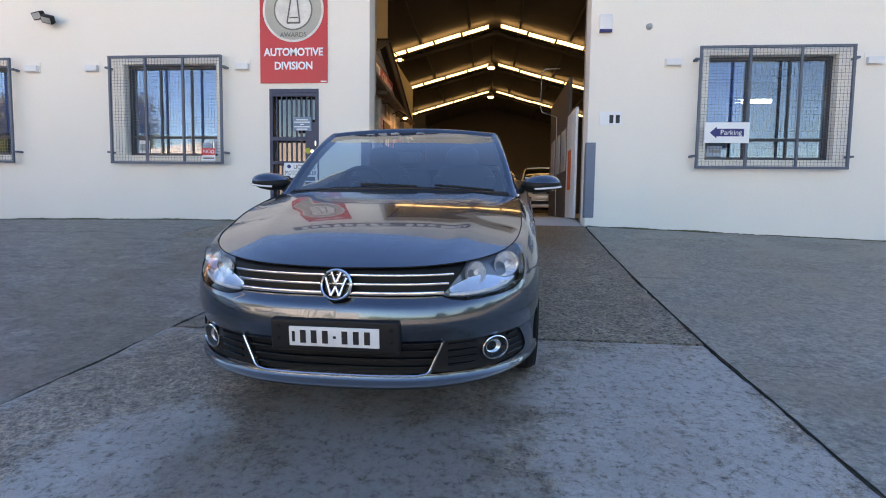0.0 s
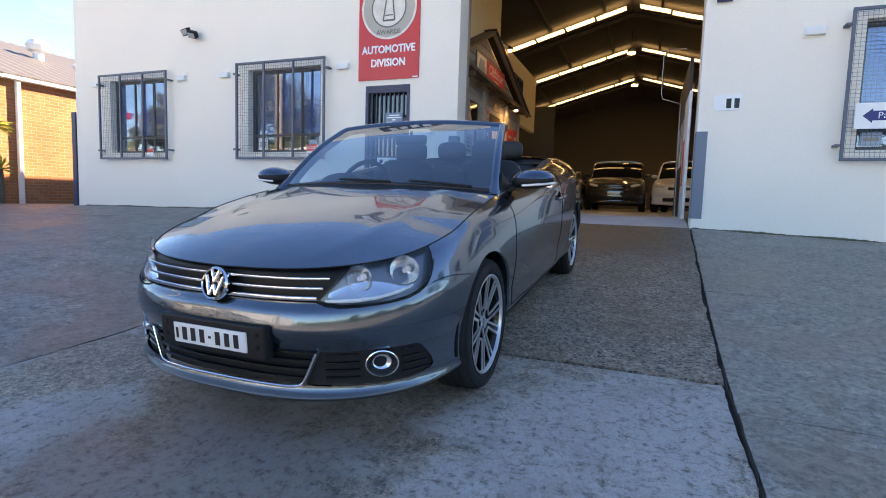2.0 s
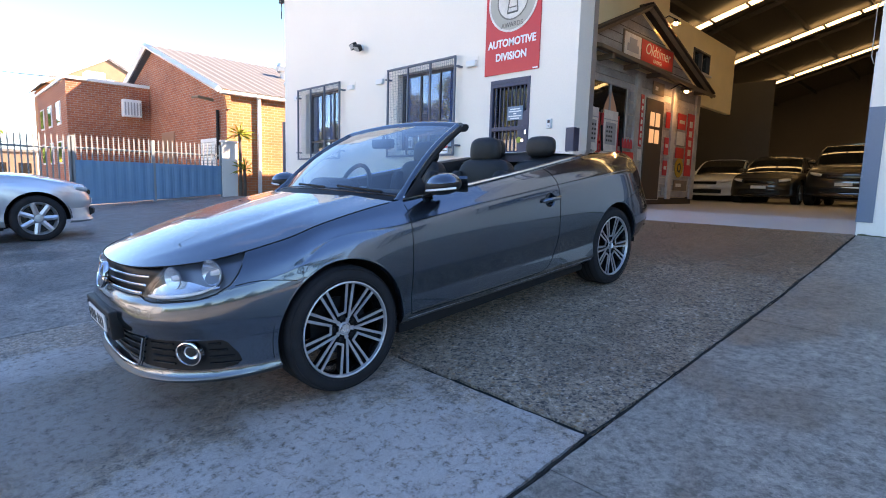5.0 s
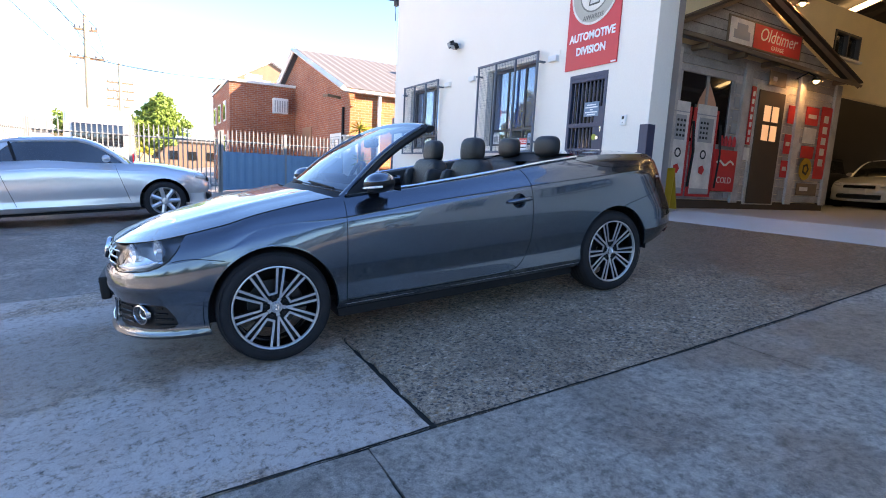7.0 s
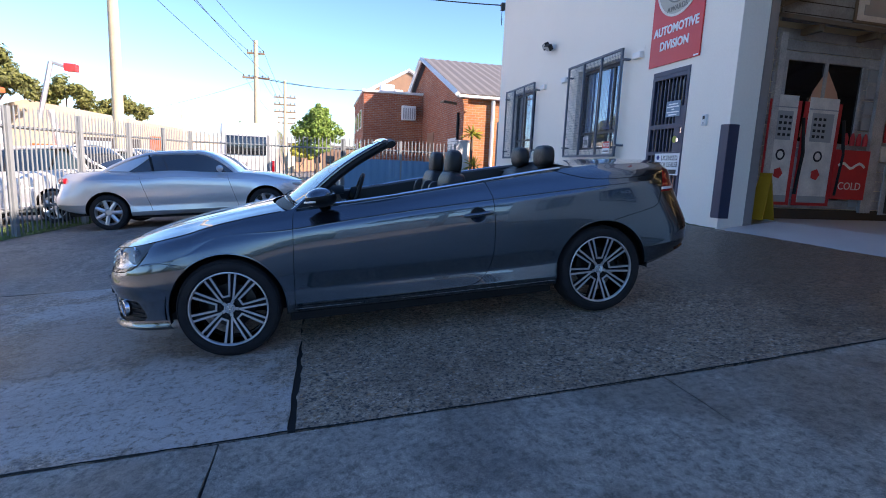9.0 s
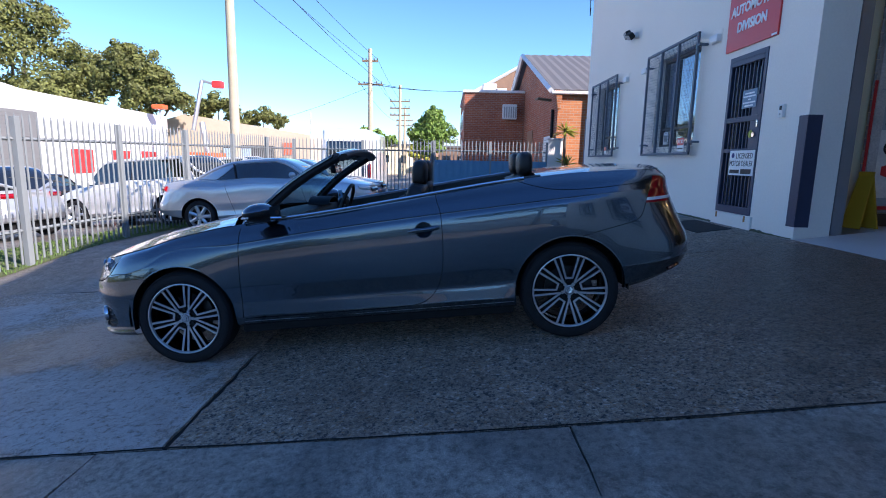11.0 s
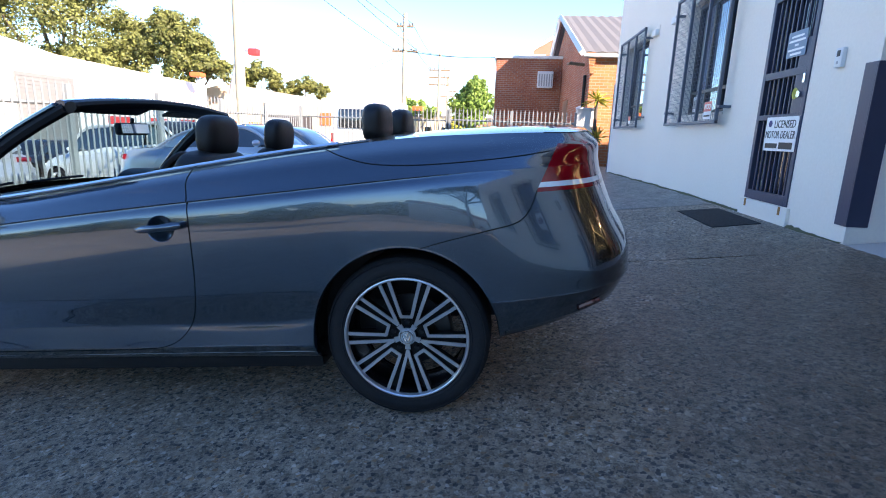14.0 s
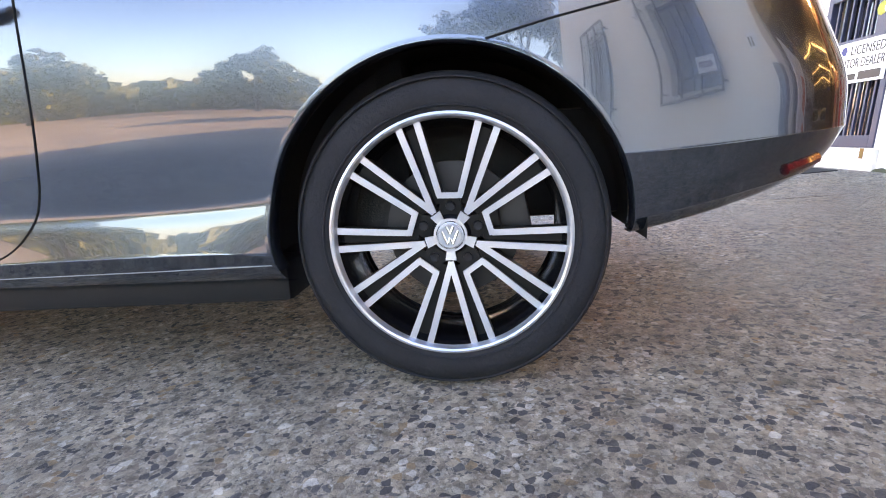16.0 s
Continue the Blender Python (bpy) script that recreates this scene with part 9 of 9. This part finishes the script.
tree(-42, -41, ((0, 0, 9.5, 3.6), (-3, 4, 8.4, 3.0), (2, -5, 11.0, 3.6), (0, -9, 10.0, 3.4), (-2, 0, 12.0, 2.8), (1, 4, 5.6, 2.8), (2, -5, 6.0, 3.4), (1, -1, 5.2, 3.2), (0, -3, 13.0, 2.4), (-1, 5.5, 6.6, 2.2)), LEAF_DARK, 5.0, 0.6, "large olive green tree behind the white shed", 1, 0.25, 1.7)
tree(-43, -30.8, ((0, 0, 8.4, 2.0), (0, 1.7, 7.0, 1.7), (0, -1.8, 7.3, 1.8), (0, 3.0, 5.4, 1.6), (0.5, 0.3, 5.2, 2.0), (0, -1.2, 9.0, 1.3)), LEAF_DARK, 4.0, 0.4, "rounded olive green tree behind the white shed", 2, 0.22, 1.6)
tree(-55, -29.2, ((0, 0, 6.6, 1.6), (0, 1.8, 5.4, 1.4), (0, -1.8, 5.8, 1.5)), LEAF_DARK, 3.5, 0.3, "olive green tree behind the sheds", 3, 0.24, 1.3)
tree(-60, -26.0, ((0, 0, 5.6, 1.3), (0, 1.7, 5.0, 1.1), (0, -1.5, 5.0, 1.2)), LEAF_DARK, 3.0, 0.3, "small olive green tree behind the sheds", 4, 0.22, 1.3)
tree(-52, -5.5, ((0, 0, 4.5, 1.6), (0, -1.1, 3.3, 1.4), (0, 1.2, 3.2, 1.4), (0, 0.2, 5.4, 1.0), (0.5, 0.0, 2.3, 1.5), (0.6, 0.2, 3.6, 1.4)), LEAF, 2.0, 0.25, "bright green rounded tree down the street", 5, 0.20, 1.6)
tree(-68, -14.0, ((0, 0, 3.6, 1.8), (0, 2, 3.2, 1.4)), LEAF, 2.0, 0.2, "low green tree down the street", 6, 0.34)
tree(-60, -7.6, ((0, 0, 1.8, 1.2), (0, 1.0, 1.5, 1.0)), LEAF_YELLOW, 1.0, 0.15, "yellowish hedge shrub down the street", 7, 0.25)
# trees and verge across the street, mirrored in paint and windows
tree(30, 0.5, ((0, 0, 8.0, 2.8), (0, 3.4, 7.6, 2.3), (0, -3.4, 7.4, 2.4), (0, 1.2, 9.8, 2.1), (0, -2.0, 9.2, 2.0), (1, 5.2, 6.6, 1.6), (1, -5.4, 6.5, 1.7)), LEAF_DARK, 5.2, 0.45, "spreading dark pine across the street", 8, 0.30, 1.2)
for k, (x, y) in enumerate(((44, -24), (47, 14), (20, -44), (34, -36))):
    tree(x, y, ((0, 0, 3.6, 2.6), (0, 3, 3.0, 2.2), (1, -3, 3.2, 2.3), (0, 0, 5.2, 1.8), (0, 2, 1.0, 2.3), (0, -2.2, 0.8, 2.4)), LEAF_DARK, 2.2, 0.3, "dark green street tree far across the road", 20 + k, 0.4, 0.9, group="street trees")
# low woods along the horizon past the street
rng = random.Random(91)
vs, fs = [], []
for i in range(16000):
    a = rng.uniform(-1.75, 0.5)
    rad = rng.uniform(62, 80)
    x, y = rad * math.cos(a), rad * math.sin(a)
    top_ = 3.2 + 2.6 * noise.noise((a * 6, 1.7, 0.4)) + 1.4 * noise.noise((a * 23, 4.1, 2.2))
    z = ground_z(x, y) + (top_ + 2.0) * rng.random() ** 0.8
    nrm = Vector((-math.cos(a) + rng.gauss(0, 0.6), -math.sin(a) + rng.gauss(0, 0.6), 0.5 + rng.gauss(0, 0.5))).normalized()
    u = nrm.orthogonal().normalized()
    w = nrm.cross(u)
    q = Vector((x, y, z))
    r_ = rng.uniform(0.5, 1.2)
    i0 = len(vs)
    vs += [tuple(q + u * r_), tuple(q + w * r_ * 0.7), tuple(q - u * r_ * 0.8), tuple(q - w * r_ * 0.7)]
    fs.append((i0, i0 + 1, i0 + 2, i0 + 3))
me = bpy.data.meshes.new("far_woods")
me.from_pydata(vs, [], fs)
me.materials.append(LEAF_DARK)
tagged(new("far_woods", me), "low dark green woods along the horizon", "woods", kind="stuff")
st_ = thing("house", Matrix.Identity(4), "low pale house across the street", "house")
part("wall", box(38, 48, -8, 6, -2.0, 2.4), RENDER_OLD, st_, smooth=False)
part("roof", box(37.6, 48.4, -8.4, 6.4, 2.4, 3.2, 0.3), mat("red roof tiles", (0.30, 0.10, 0.06), rough=0.8), st_, smooth=False)

# yucca by the brick wall
for k, (x, y, h) in enumerate(((-13.80, 0.18, 1.95), (-13.72, 0.28, 0.85))):
    rng = random.Random(50 + k)
    z0 = ground_z(x, y) - 0.02
    yu = thing("yucca", pose(x, y, z0), "yellow-green yucca against the brick wall", "plant", "yuccas")
    part("trunk", tube([(0, 0, 0), (0.02, 0, h * 0.5), (0, 0, h)], [0.06, 0.05, 0.05], 8), BARK, yu)
    for i in range(38):
        a, e = rng.uniform(0, 6.28), rng.uniform(-0.5, 1.3)
        d = Vector((math.cos(a) * math.cos(e), math.sin(a) * math.cos(e), math.sin(e)))
        w = d.cross(Vector((0, 0, 1))).normalized() * 0.022
        ln_ = rng.uniform(0.35, 0.55)
        b = bmesh.new()
        o_ = Vector((0, 0, h))
        pts = [o_ - w, o_ + w, o_ + d * ln_ * 0.6 + w - Vector((0, 0, 0.02)), o_ + d * ln_ - Vector((0, 0, 0.10)), o_ + d * ln_ * 0.6 - w - Vector((0, 0, 0.02))]
        b.faces.new([b.verts.new(p) for p in pts])
        part("leaf", b, LEAF_YELLOW, yu, smooth=False)
        if i > 26 and k:
            break

# grass strip along the fence
rng = random.Random(77)
vs, fs = [], []
for i in range(9000):
    f = rng.random()
    x, y = -1.6 - 12.4 * f, -10.15 + 1.2 * f - rng.uniform(-0.12, 1.5)
    z = ground_z(x, y) - 0.02
    h, a = rng.uniform(0.03, 0.10), rng.uniform(0, 6.28)
    dx, dy = math.cos(a) * 0.012, math.sin(a) * 0.012
    i0 = len(vs)
    vs += [(x - dx, y - dy, z), (x + dx, y + dy, z), (x + rng.uniform(-0.03, 0.03), y + rng.uniform(-0.03, 0.03), z + h)]
    fs.append((i0, i0 + 1, i0 + 2))
me = bpy.data.meshes.new("grass")
me.from_pydata(vs, [], fs)
me.materials.append(mat("grass blades", (0.10, 0.17, 0.035), rough=0.7, islands=0.4))
tagged(new("grass", me), "thin green grass along the foot of the fence", "grass", kind="stuff")
gs = bmesh.new()
V = []
for k in range(41):
    f = k / 40
    x, yc_ = -1.6 - 12.4 * f, -10.15 + 1.2 * f
    V.append([gs.verts.new((x, yc_ + o, ground_z(x, yc_ + o) + 0.004)) for o in (0.12, -0.4, -0.9, -1.5)])
for a, b in zip(V, V[1:]):
    for k in range(3):
        gs.faces.new((a[k], a[k + 1], b[k + 1], b[k]))
bmesh.ops.recalc_face_normals(gs, faces=gs.faces[:])
tagged(part("verge", gs, GRASS_BASE), "patchy grass verge behind the fence", "verge", kind="structure")
